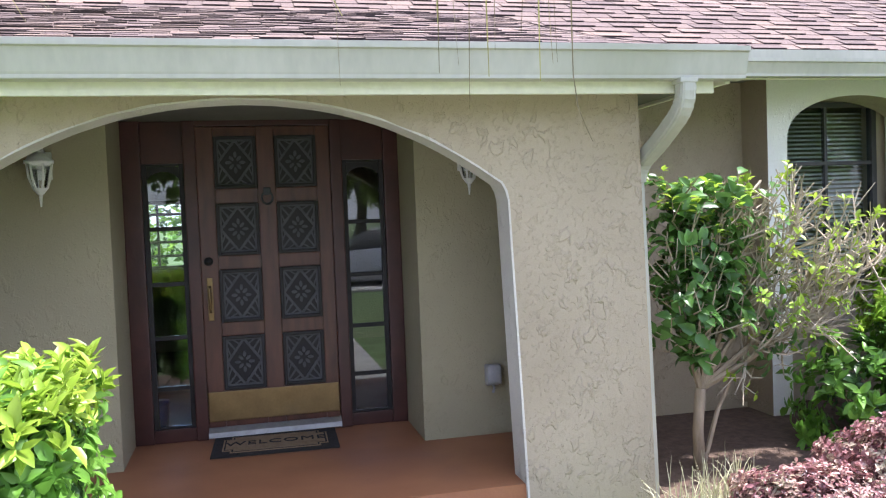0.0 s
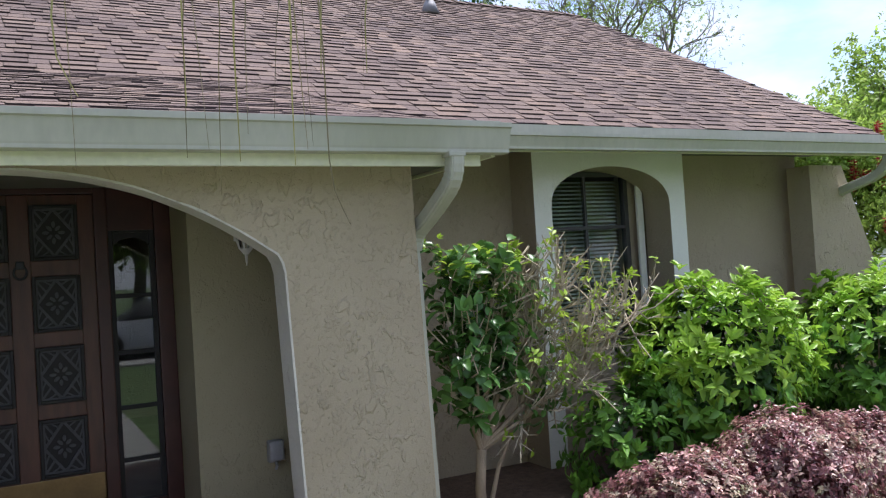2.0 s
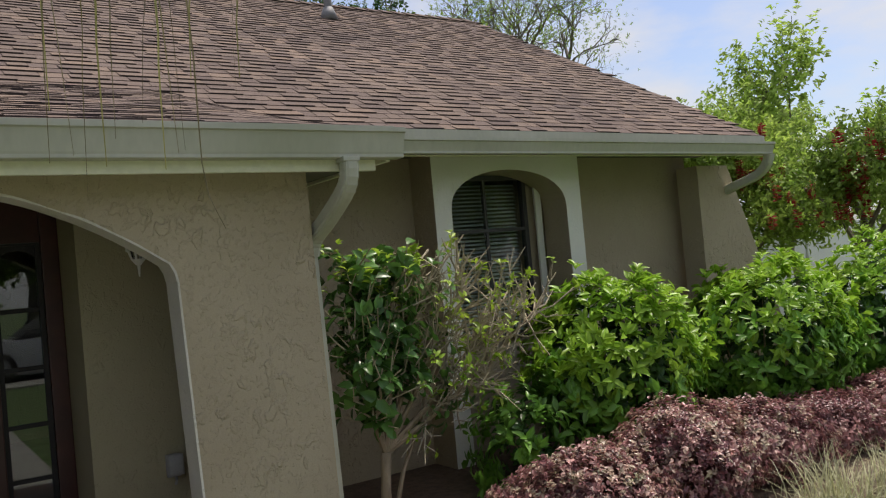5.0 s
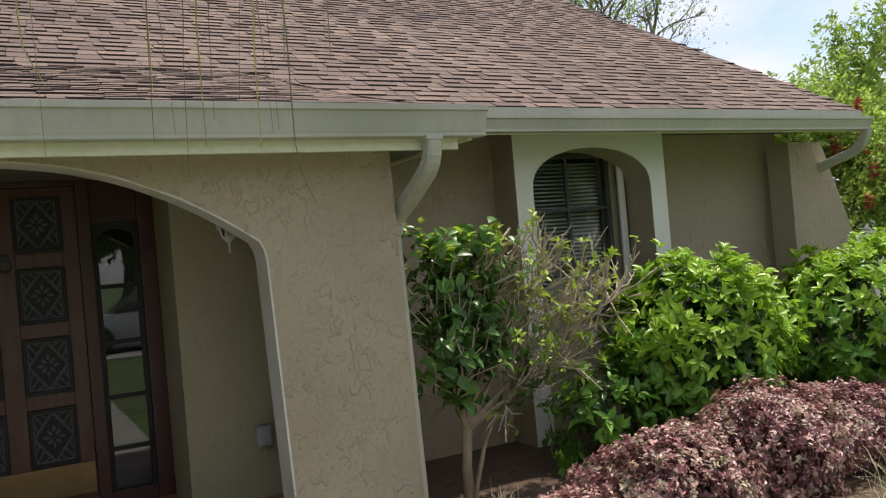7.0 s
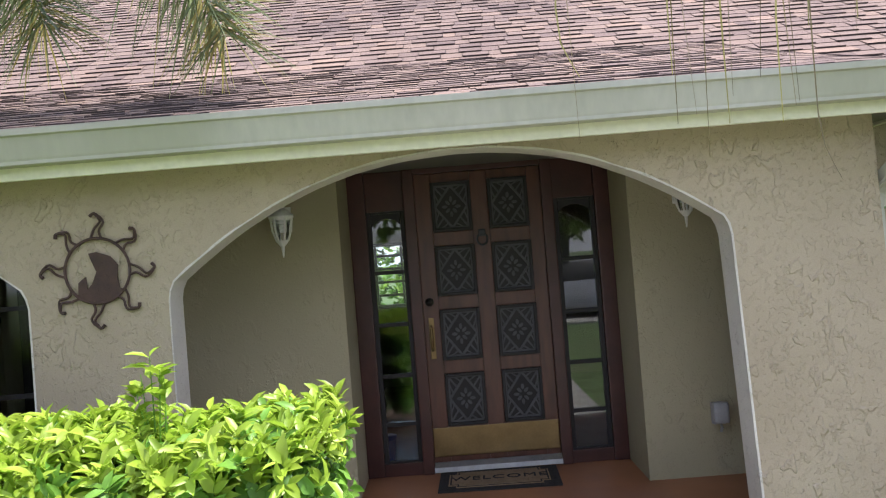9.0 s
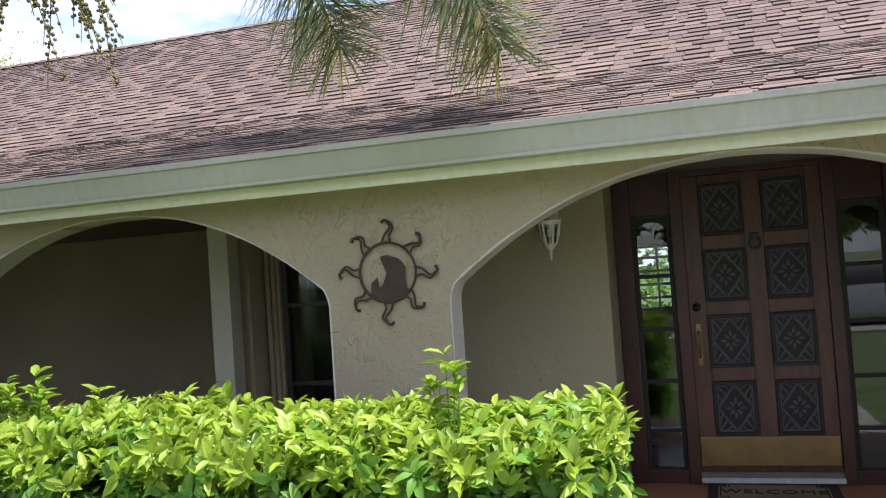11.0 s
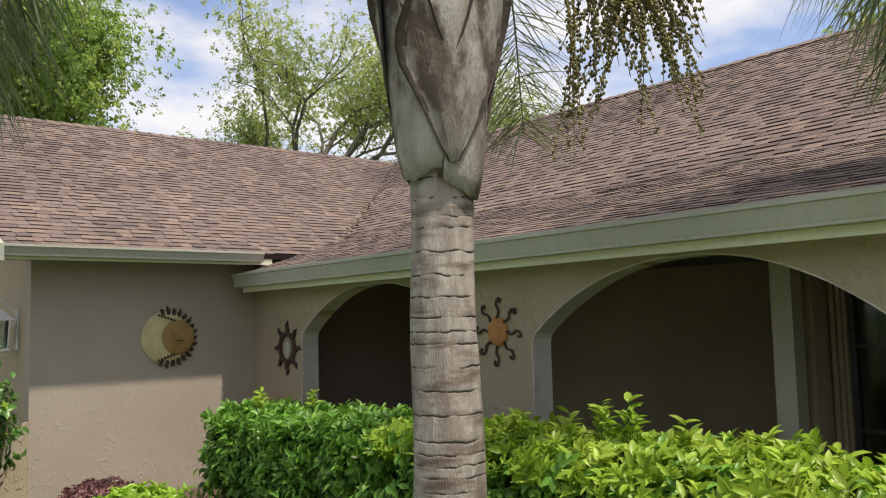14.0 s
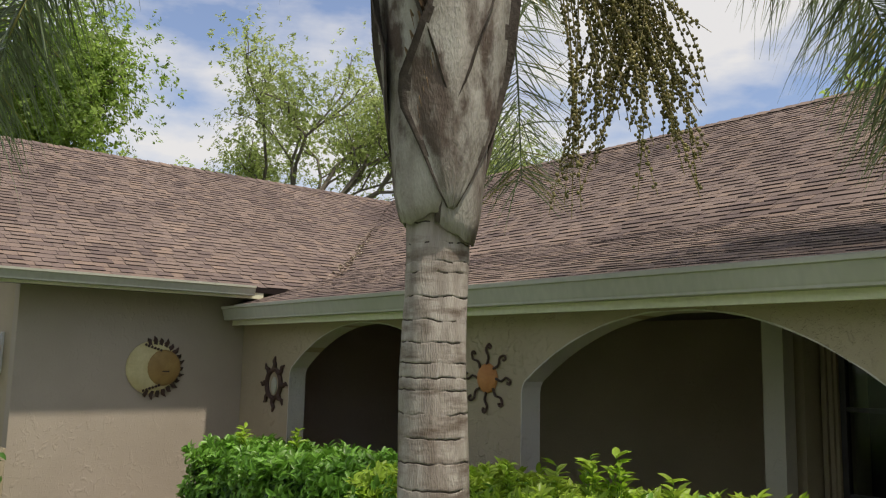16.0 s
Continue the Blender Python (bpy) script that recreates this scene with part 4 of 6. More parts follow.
# hibiscus grown as a small tree, one side bare
hib = empty("hibiscus_tree", "small hibiscus tree, half leafy and half bare twigs", "small tree")
rng = np.random.default_rng(7)
base = Vector((2.70, 4.70, GROUND))
fork = Vector((2.73, 4.72, 0.30))
bm = bmesh.new()
tube(bm, [base, (2.70, 4.71, 0.05), fork], [0.040, 0.034, 0.034], 9)
part("trunk", bm, M_HIBBARK, hib, "", True)
limbs = []
for k, (tx, ty, tz) in enumerate(((2.62, 4.75, 1.45), (2.95, 4.72, 1.62), (3.25, 4.8, 1.60), (3.5, 4.75, 1.35), (3.8, 4.7, 1.2), (4.1, 4.72, 1.1), (3.6, 4.62, 0.85), (2.55, 4.66, 0.95), (3.1, 4.9, 1.2))):
    t = Vector((tx, ty, tz))
    m1 = fork.lerp(t, 0.35) + Vector((0.02 * (k % 3 - 1), 0, -0.05))
    m2 = fork.lerp(t, 0.7) + Vector(rng.normal(size=3) * 0.03)
    lb = bmesh.new()
    tube(lb, [fork, m1, m2, t], [0.022, 0.017, 0.012, 0.006], 6)
    part("limb", lb, M_HIBBARK, hib)
    limbs.append([fork, m1, m2, t])
lb = bmesh.new()
tube(lb, [base + Vector((0.02, 0, 0.02)), (2.86, 4.74, 0.15), (3.05, 4.78, 0.45), (3.15, 4.8, 0.75)], [0.018, 0.015, 0.012, 0.008], 6)
part("limb", lb, M_HIBBARK, hib)
bm = bmesh.new()
leaf_p, leaf_n, lime_p, lime_n = [], [], [], []
for limb in limbs:
    for _ in range(52):
        u_ = rng.uniform(0.9, 2.999)
        i = int(u_)
        p = limb[i].lerp(limb[i + 1], u_ - i)
        bare = p.x + rng.normal() * 0.1 > 3.05
        way = (limb[i + 1] - limb[i]).normalized()
        d = way * 0.7 + Vector(rng.normal(size=3)) * 0.62
        d.z += 0.15
        d.normalize()
        L = rng.uniform(0.14, 0.40)
        mid = p + d * L * 0.5 + Vector(rng.normal(size=3) * 0.022)
        e = p + d * L + Vector((0, 0, 0.05)) + Vector(rng.normal(size=3) * 0.03)
        if e.z > 1.70 or e.y > 5.5:
            continue
        tube(bm, [p, mid, e], [0.008, 0.006, 0.0032], 4, False)
        if bare:
            if rng.random() < 0.30:
                lime_p.append(e); lime_n.append(d + Vector((0, 0, 0.5)))
            for j in range(2):
                s_ = (d + Vector(rng.normal(size=3) * 0.6) + Vector((0, 0, 0.3))).normalized()
                q0 = mid.lerp(e, rng.random() * 0.7)
                e2 = q0 + s_ * rng.uniform(0.08, 0.24)
                tube(bm, [q0, e2], [0.005, 0.0025], 4, False)
                if rng.random() < 0.14:
                    lime_p.append(e2); lime_n.append(s_)
        else:
            leaf_p.append(e); leaf_n.append(d); leaf_p.append(mid); leaf_n.append(d)
            if e.z > 1.3 and rng.random() < 0.6:
                lime_p.append(e + Vector((0, 0, 0.03))); lime_n.append(Vector((0, 0, 1)))
tagged(part("twig_growth", bm, M_TWIG, hib, "pale bare twigs"), kind="stuff")
q, qn = ball_surface(rng, 30, (2.74, 4.72, 1.0), (0.26, 0.28, 0.50), -0.95, 0.2, 0.5)
leaf_p = np.concatenate([np.array([tuple(v) for v in leaf_p]), q])
leaf_n = np.concatenate([np.array([tuple(v) for v in leaf_n]), qn])
crown("leaves", hib, rng, leaf_p, leaf_n / np.linalg.norm(leaf_n, axis=1, keepdims=True), M_LEAF_HIB, 3, 0.105, 0.60, "dark glossy leaves", back=0.15)
lime_p, lime_n = np.array([tuple(v) for v in lime_p]), np.array([tuple(v) for v in lime_n])
crown("new_leaves", hib, rng, lime_p, lime_n / np.linalg.norm(lime_n, axis=1, keepdims=True), M_LEAF_LIME, 5, 0.062, 0.45, "fresh yellow-green leaf tufts", back=0.08)


# arching grass tufts
def grass_tuft(x, y, r, n, h, seed, label):
    rng = np.random.default_rng(seed)
    vs, fs = [], []
    for _ in range(n):
        a, b = rng.uniform(0, 2 * math.pi), rng.uniform(0.15, 1.0)
        p = np.array((x + rng.normal() * r * 0.25, y + rng.normal() * r * 0.25, GROUND))
        d = np.array((math.cos(a), math.sin(a), 0))
        s_ = np.array((-d[1], d[0], 0)) * 0.0048
        L, k = h * rng.uniform(0.6, 1.15), len(vs)
        for t in (0, .35, .7, 1):
            c = p + d * r * b * t ** 1.4 + np.array((0, 0, L * (t - 0.62 * b * t * t)))
            w = 1 - 0.85 * t
            vs += [c - s_ * w, c + s_ * w]
        fs += [(k + 2 * i, k + 2 * i + 1, k + 2 * i + 3, k + 2 * i + 2) for i in range(3)]
    ob = obj("grass_tuft", vs, fs, M_LEAF_GRASS)
    return tagged(ob, label, "grass tuft", "grass tufts")
for i, (x, y, r, n, h) in enumerate(((4.72, 2.82, 0.46, 230, 0.5), (5.35, 2.75, 0.46, 200, 0.46), (4.2, 2.6, 0.40, 170, 0.4), (2.02, 3.75, 0.22, 60, 0.42), (2.30, 3.95, 0.2, 70, 0.40), (2.6, 4.15, 0.2, 50, 0.36))):
    grass_tuft(x, y, r, n, h, 120 + i, "arching tuft of pale striped grass in the bed" if i < 3 else "sparse tuft of dry pale grass by the wall")

# ---- entrance: door between two sidelights
DY = 5.826
door = empty("door_1", "mahogany front door with eight fretwork panels and brass kick plate", "door", kind="structure")
def door_bar(name, b, mat=M_DOOR, parent=None, label=""):
    return boxpart(name, b, mat, parent or door, label, 0.006)
COLS, ROWS_Z = [(-0.19, 0.09), (0.21, 0.49)], [(0.325, 0.69), (0.785, 1.14), (1.235, 1.585), (1.685, 2.035)]
XL, XR, ZB, ZT = -0.305, 0.585, 0.075, 2.10
door_bar("stile", (XL, COLS[0][0], DY, DY + 0.045, ZB, ZT))
door_bar("stile", (COLS[1][1], XR, DY, DY + 0.045, ZB, ZT))
door_bar("muntin", (COLS[0][1], COLS[1][0], DY + 0.001, DY + 0.045, ZB, ZT))
zs = [ZB] + [z for r in ROWS_Z for z in r] + [ZT]
for c in COLS:
    for i in range(0, len(zs), 2):
        door_bar("rail", (c[0], c[1], DY + 0.0015, DY + 0.045, zs[i], zs[i + 1]))
def bar2(bm, p, q, w, y0, y1):
    """A flat bar in the door's plane from p to q (x, z)."""
    d = Vector((q[0] - p[0], q[1] - p[1]))
    n_ = Vector((-d.y, d.x)).normalized() * w / 2
    prism(bm, [(p[0] + n_.x, p[1] + n_.y), (q[0] + n_.x, q[1] + n_.y), (q[0] - n_.x, q[1] - n_.y), (p[0] - n_.x, p[1] - n_.y)], "y", y0, y1)
def panel_at(x0, x1, z0, z1):
    p = door_bar("panel", (x0, x1, DY + 0.022, DY + 0.04, z0, z1), M_PANEL, label="dark recessed panel behind fretwork")
    bm = bmesh.new()
    for b in ((x0, x0 + 0.022, z0, z1), (x1 - 0.022, x1, z0, z1), (x0 + 0.022, x1 - 0.022, z0, z0 + 0.022), (x0 + 0.022, x1 - 0.022, z1 - 0.022, z1)):
        box(bm, b[0], b[1], DY - 0.020, DY + 0.02, b[2], b[3], 0.006)
    part("moulding", bm, M_PANEL, p, "dark raised moulding")
    bm = bmesh.new()
    a0, a1, b0, b1 = x0 + 0.026, x1 - 0.026, z0 + 0.026, z1 - 0.026
    cx, cz, y0, y1 = (x0 + x1) / 2, (z0 + z1) / 2, DY + 0.006, DY + 0.016
    for p_, q_ in (((a0, b0), (a1, b0)), ((a0, b1), (a1, b1)), ((a0, b0), (a0, b1)), ((a1, b0), (a1, b1))):
        bar2(bm, p_, q_, 0.014, y0, y1)
    mid = [(cx, b0), (a1, cz), (cx, b1), (a0, cz)]
    for i in range(4):
        bar2(bm, mid[i], mid[(i + 1) % 4], 0.016, y0 - 0.001, y1)
    for sx, sz, ex, ez in ((1, 1, a1, b1), (-1, 1, a0, b1), (1, -1, a1, b0), (-1, -1, a0, b0)):
        hx, hz = (cx + ex) / 2, (cz + ez) / 2
        bar2(bm, (hx, hz), (ex, ez), 0.012, y0 + .001, y1)
        bar2(bm, (hx - sx * 0.03, hz + sz * 0.042), (ex - sx * 0.035, ez), 0.009, y0 + .0015, y1)
        bar2(bm, (hx + sx * 0.03, hz - sz * 0.042), (ex, ez - sz * 0.045), 0.009, y0 + .002, y1)
    for k in range(8):
        a = k * math.pi / 4
        r = 0.034 if k % 2 else 0.046
        ring = [(cx + r * math.sin(a) + 0.011 * math.cos(t) * math.cos(a) + 0.021 * math.sin(t) * math.sin(a), cz + r * math.cos(a) * 1.15 + 0.021 * math.sin(t) * math.cos(a) - 0.011 * math.cos(t) * math.sin(a)) for t in [j * math.pi / 4 for j in range(8)]]
        prism(bm, ring, "y", y0 - 0.003 + 0.0004 * k, y1)
    part("fretwork", bm, M_GRILLE, p, "grey scrolled fretwork grille")
for c in COLS:
    for r in ROWS_Z:
        panel_at(c[0], c[1], r[0], r[1])
door_bar("kick_plate", (XL + 0.005, XR - 0.005, DY - 0.006, DY - 0.0005, 0.115, 0.315), M_BRASS, label="tarnished brass kick plate")
bm = bmesh.new()
prism(bm, [(DY - 0.07, 0.02), (DY - 0.062, 0.052), (DY - 0.01, 0.075), (DY + 0.05, 0.075), (DY + 0.05, 0.02)], "x", XL, XR)
part("threshold", bm, M_STEEL, door, "worn aluminium threshold")
bm = bmesh.new()
tube(bm, [(0.15 + 0.036 * math.sin(a), DY - 0.018, 1.615 + 0.042 * math.cos(a)) for a in [i * math.pi / 8 for i in range(17)]], 0.007, 6)
box(bm, 0.125, 0.175, DY - 0.03, DY, 1.635, 1.685, 0.008)
part("knocker", bm, M_IRON, door, "black iron ring knocker")
bm = bmesh.new()
bmesh.ops.create_cone(bm, cap_ends=True, segments=20, radius1=0.030, radius2=0.026, depth=0.03, matrix=pose(-0.255, DY - 0.015, 1.20, 90))
bmesh.ops.create_cone(bm, cap_ends=True, segments=16, radius1=0.014, radius2=0.014, depth=0.02, matrix=pose(-0.255, DY - 0.035, 1.20, 90))
part("deadbolt", bm, M_IRON, door, "dark round deadbolt", True)
bm = bmesh.new()
box(bm, -0.272, -0.235, DY - 0.012, DY, 0.80, 1.09, 0.006)
tube(bm, [(-0.254, DY - 0.012, 1.03), (-0.254, DY - 0.06, 1.02), (-0.254, DY - 0.068, 0.95), (-0.254, DY - 0.055, 0.88), (-0.254, DY - 0.012, 0.86)], [0.009, 0.010, 0.011, 0.010, 0.008], 8)
part("handle", bm, M_BRASS, door, "aged brass grip handle")
# frame: jambs, head, wooden posts
frame_ob = empty("door_frame", "red-brown stained timber frame round door and sidelights", "door frame", kind="structure")
for b in ((-0.775, -0.655, DY - 0.02, DY + 0.16, 0.0, 2.14), (-0.385, XL, DY - 0.03, DY + 0.10, 0.0, 2.14), (XR, 0.665, DY - 0.03, DY + 0.10, 0.0, 2.14), (0.955, 1.06, DY - 0.02, DY + 0.16, 0.0, 2.14)):
    boxpart("post", b, M_FRAME, frame_ob, "", 0.008)
for b in ((-0.655, -0.385), (0.665, 0.955)):
    boxpart("head_panel", (b[0], b[1], DY + 0.012, DY + 0.06, 1.86, 2.14), M_FRAME, frame_ob, "", 0.005)
    boxpart("base_rail", (b[0], b[1], DY - 0.01, DY + 0.07, 0.0, 0.09), M_FRAME, frame_ob, "", 0.006)
boxpart("head", (XL, XR, DY - 0.02, DY + 0.10, ZT + 0.003, 2.14), M_FRAME, frame_ob, "", 0.004)
for n_, (x0, x1) in enumerate(((-0.655, -0.385), (0.665, 0.955))):
    w = empty("window_%d" % (n_ + 1), "narrow sidelight of five panes in a dark frame", "sidelight window", kind="structure")
    for b in ((x0, x0 + 0.032, 0.09, 1.86), (x1 - 0.032, x1, 0.09, 1.86)):
        boxpart("window_frame", (b[0], b[1], DY + 0.01, DY + 0.05, b[2], b[3]), M_PANEL, w, "", 0.004)
    lv = [0.09, 0.36, 0.70, 1.06, 1.43, 1.86]
    for i, z in enumerate(lv):
        boxpart("glazing_bar", (x0 + 0.032, x1 - 0.032, DY + 0.012, DY + 0.045, max(z - 0.014, 0.091), min(z + 0.014, 1.859)), M_PANEL, w, "", 0.003)
    for z0, z1 in zip(lv, lv[1:]):
        g = boxpart("pane", (x0 + 0.034, x1 - 0.034, DY + 0.026, DY + 0.031, z0 + 0.015, z1 - 0.015), M_GLASS, w, "", 0.0)
        g.visible_shadow = False
    # scalloped head of the top pane
    bm = bmesh.new()
    sc = [(x0 + 0.034, 1.844), (x0 + 0.034, 1.76)] + [(x0 + 0.034 + (x1 - x0 - 0.068) * i / 10, 1.76 + 0.05 * math.sin(math.pi * i / 10) ** 0.7) for i in range(1, 10)] + [(x1 - 0.034, 1.76), (x1 - 0.034, 1.844)]
    prism(bm, sc, "y", DY + 0.016, DY + 0.024)
    part("scalloped_head", bm, M_PANEL, w)
# doormat
mat_ob = empty("doormat", "black-bordered tan coir doormat with a greeting, before the door", "doormat")
tilt = pose(0.125, 5.545, 0.0, 0, 0, -2.0)
bm = bmesh.new()
box(bm, -0.40, 0.40, -0.245, 0.245, 0.001, 0.012, 0.004, tilt)
part("border", bm, M_RUBBER, mat_ob, "black rubber border")
def mat_outline(hx, hy, k):
    return [(-hx + k, -hy), (hx - k, -hy), (hx - k, -hy + k), (hx, -hy + k), (hx, hy - k), (hx - k, hy - k), (hx - k, hy), (-hx + k, hy), (-hx + k, hy - k), (-hx, hy - k), (-hx, -hy + k), (-hx + k, -hy + k)]
for nm, hx, hy, zt, mm in (("line", 0.335, 0.185, 0.0165, M_COIR), ("inset_line", 0.325, 0.175, 0.0175, M_RUBBER), ("centre", 0.315, 0.165, 0.019, M_COIR)):
    bm = bmesh.new()
    prism(bm, mat_outline(hx, hy, 0.05), "z", 0.011, zt)
    bm.transform(tilt)
    part(nm, bm, mm, mat_ob)
cu = bpy.data.curves.new("greeting", "FONT")
cu.body, cu.size, cu.align_x, cu.align_y, cu.extrude, cu.space_character = "WELCOME", 0.125, "CENTER", "CENTER", 0.0015, 1.1
tmp = new("greeting_curve", cu)
me = bpy.data.meshes.new_from_object(tmp.evaluated_get(bpy.context.evaluated_depsgraph_get()))
bpy.data.objects.remove(tmp)
me.materials.append(M_RUBBER)
gr = new("greeting", me)
gr.matrix_world = tilt @ pose(0, 0, 0.0205)
gr.parent = mat_ob

# ---- sconces either side of the entrance
def sconce(x, y, z):
    s = empty("wall_lamp", "white lantern wall lamp with pointed drop on the porch wall", "wall lamp", "porch wall lamps")
    bm = bmesh.new()
    bmesh.ops.create_uvsphere(bm, u_segments=16, v_segments=8, radius=0.07, matrix=Matrix.Translation((0, 0, 0.24)) @ Matrix.Diagonal((1, 1, 0.7, 1)))
    bmesh.ops.create_cone(bm, cap_ends=True, segments=16, radius1=0.078, radius2=0.078, depth=0.02, matrix=pose(0, 0, 0.235))
    bmesh.ops.create_cone(bm, cap_ends=True, segments=8, radius1=0.02, radius2=0.006, depth=0.05, matrix=pose(0, 0, 0.31))
    part("cap", bm, M_WHITE, s, "weathered white dome cap", True)
    bm = bmesh.new()
    for k in range(6):
        a = k * math.pi / 3
        cb = bmesh.new()
        tube(cb, [(0.066 * math.cos(a), 0.066 * math.sin(a), 0.225), (0.058 * math.cos(a), 0.058 * math.sin(a), 0.15), (0.036 * math.cos(a), 0.036 * math.sin(a), 0.085)], 0.007, 5)
        part("cage_bar", cb, M_WHITE, s)
    bmesh.ops.create_cone(bm, cap_ends=True, segments=12, radius1=0.016, radius2=0.045, depth=0.035, matrix=pose(0, 0, 0.07))
    bmesh.ops.create_cone(bm, cap_ends=True, segments=8, radius1=0.004, radius2=0.012, depth=0.075, matrix=pose(0, 0, 0.02))
    part("drop", bm, M_WHITE, s)
    bm = bmesh.new()
    bmesh.ops.create_cone(bm, cap_ends=False, segments=12, radius1=0.034, radius2=0.058, depth=0.13, matrix=pose(0, 0, 0.155))
    part("shade", bm, M_GLASS, s, "clear glass shade")
    bm = bmesh.new()
    tube(bm, [(0, 0.0, 0.29), (0, 0.05, 0.33), (0, 0.11, 0.30), (0, 0.125, 0.24)], 0.009, 6)
    box(bm, -0.04, 0.04, 0.122, 0.142, 0.14, 0.30, 0.008)
    part("bracket", bm, M_WHITE, s)
    s.matrix_world = pose(x, y, z)
    return s
sconce(-1.11, 5.106, 1.60)
sconce(1.38, 5.106, 1.59)
# weatherproof socket
so = empty("outdoor_socket", "grey weatherproof socket box with clear cover on the porch wall", "socket box")
boxpart("back_box", (1.475, 1.555, 5.20, 5.25, 0.33, 0.465), M_GREYBOX, so, "", 0.008)
bm = bmesh.new()
box(bm, 1.468, 1.562, 5.14, 5.20, 0.345, 0.475, 0.02)
part("cover", bm, M_GREYBOX, so, "cloudy grey flip cover", True)
bm = bmesh.new()
tube(bm, [(1.515, 5.19, 0.34), (1.515, 5.17, 0.315), (1.51, 5.18, 0.29)], 0.009, 6)
part("plug", bm, M_GREYBOX, so)
# blue pot inside
bm = bmesh.new()
bmesh.ops.create_cone(bm, cap_ends=True, segments=20, radius1=0.055, radius2=0.07, depth=0.17, matrix=pose(-0.66, 6.2, 0.105))
bmesh.ops.create_cone(bm, cap_ends=True, segments=20, radius1=0.075, radius2=0.075, depth=0.025, matrix=pose(-0.66, 6.2, 0.2))
tagged(part("blue_pot", bm, M_BLUEPOT, None, "", True), "small blue glazed pot on the hall floor", "pot")

# ---- windows
def window(name, x0, x1, z0, z1, y, label, cols=2, rows=2, blinds=False, mid=None):
    w = empty(name, label, "window", kind="structure")
    f = 0.045
    for b in ((x0, x0 + f, z0, z1), (x1 - f, x1, z0, z1), (x0 + f, x1 - f, z0, z0 + f), (x0 + f, x1 - f, z1 - f, z1)):
        boxpart("window_frame", (b[0], b[1], y - 0.035, y + 0.03, b[2], b[3]), M_BLACKWIN, w, "", 0.005)
    for i in range(1, cols):
        xx = x0 + (x1 - x0) * i / cols
        boxpart("glazing_bar", (xx - 0.014, xx + 0.014, y - 0.024, y + 0.012, z0 + f, z1 - f), M_BLACKWIN, w, "", 0.003)
    for i in range(1, rows):
        zz = z0 + (z1 - z0) * i / rows
        boxpart("glazing_bar", (x0 + f, x1 - f, y - 0.026, y + 0.014, zz - 0.016, zz + 0.016), M_BLACKWIN, w, "", 0.003)
    for i in range(cols):
        for j in range(rows):
            g = boxpart("pane", (x0 + (x1 - x0) * i / cols + 0.015, x0 + (x1 - x0) * (i + 1) / cols - 0.015, y - 0.004, y, z0 + (z1 - z0) * j / rows + 0.017, z0 + (z1 - z0) * (j + 1) / rows - 0.017), M_GLASS2, w, "", 0.0)
            g.visible_shadow = False
    if blinds:
        bl = empty("window_blind", "white slatted blind, half drawn open behind the glass", "blind")
        sl = None
        k = int((z1 - z0 - 0.1) / 0.036)
        for i in range(k):
            if sl is None:
                bm = bmesh.new()
                box(bm, x0 + 0.05, x1 - 0.05, -0.02, 0.02, -0.0012, 0.0012)
                sl = part("slat", bm, M_BLIND, bl)
                o = sl
            else:
                o = new("slat", sl.data)
                o.parent = bl
            o.matrix_basis = pose(0, y + 0.09, z0 + 0.06 + i * 0.036, 28)
    return w
window("window_3", 4.22, 5.19, 0.75, 2.26, 6.05, "dark-framed window of small panes behind an arch, white blind inside", 2, 3, True)
boxpart("trim", (5.25, 5.32, 5.962, 5.988, -0.2, 2.3), M_PALE).name = "trim_strip"
tagged(bpy.data.objects["trim_strip"], "pale vertical trim beside the window", "trim", kind="structure")
window("window_4", -3.38, -2.35, 0.15, 2.0, 5.82, "tall dark window deep in the porch with a dim reflection", 1, 3)
for i, x in enumerate((-3.47, -3.43)):
    t_ = boxpart("trim_post", (x, x + 0.03, 5.70 + 0.015 * i, 5.749, 0.0, 2.135), M_WALL_IN)
    tagged(t_, "plain stucco trim beside the porch window", "trim", kind="structure")
window("window_5", -1.6, -0.35, 0.95, 1.74, 10.0, "garden window at the back of the hall in small panes", 4, 5)
# close the room behind the wing's window
wall_box("wall_wing_room", (2.2, 7.3, 8.4, 8.5, 0.0, 2.45), M_WALL_IN, "plain inner wall of the front room")
bm = bmesh.new()
box(bm, 2.2, 7.3, 6.2, 8.4, -0.3, 0.0)
tagged(part("floor_room", bm, M_HALL), "dim tile floor of the front room", "floor", kind="structure")

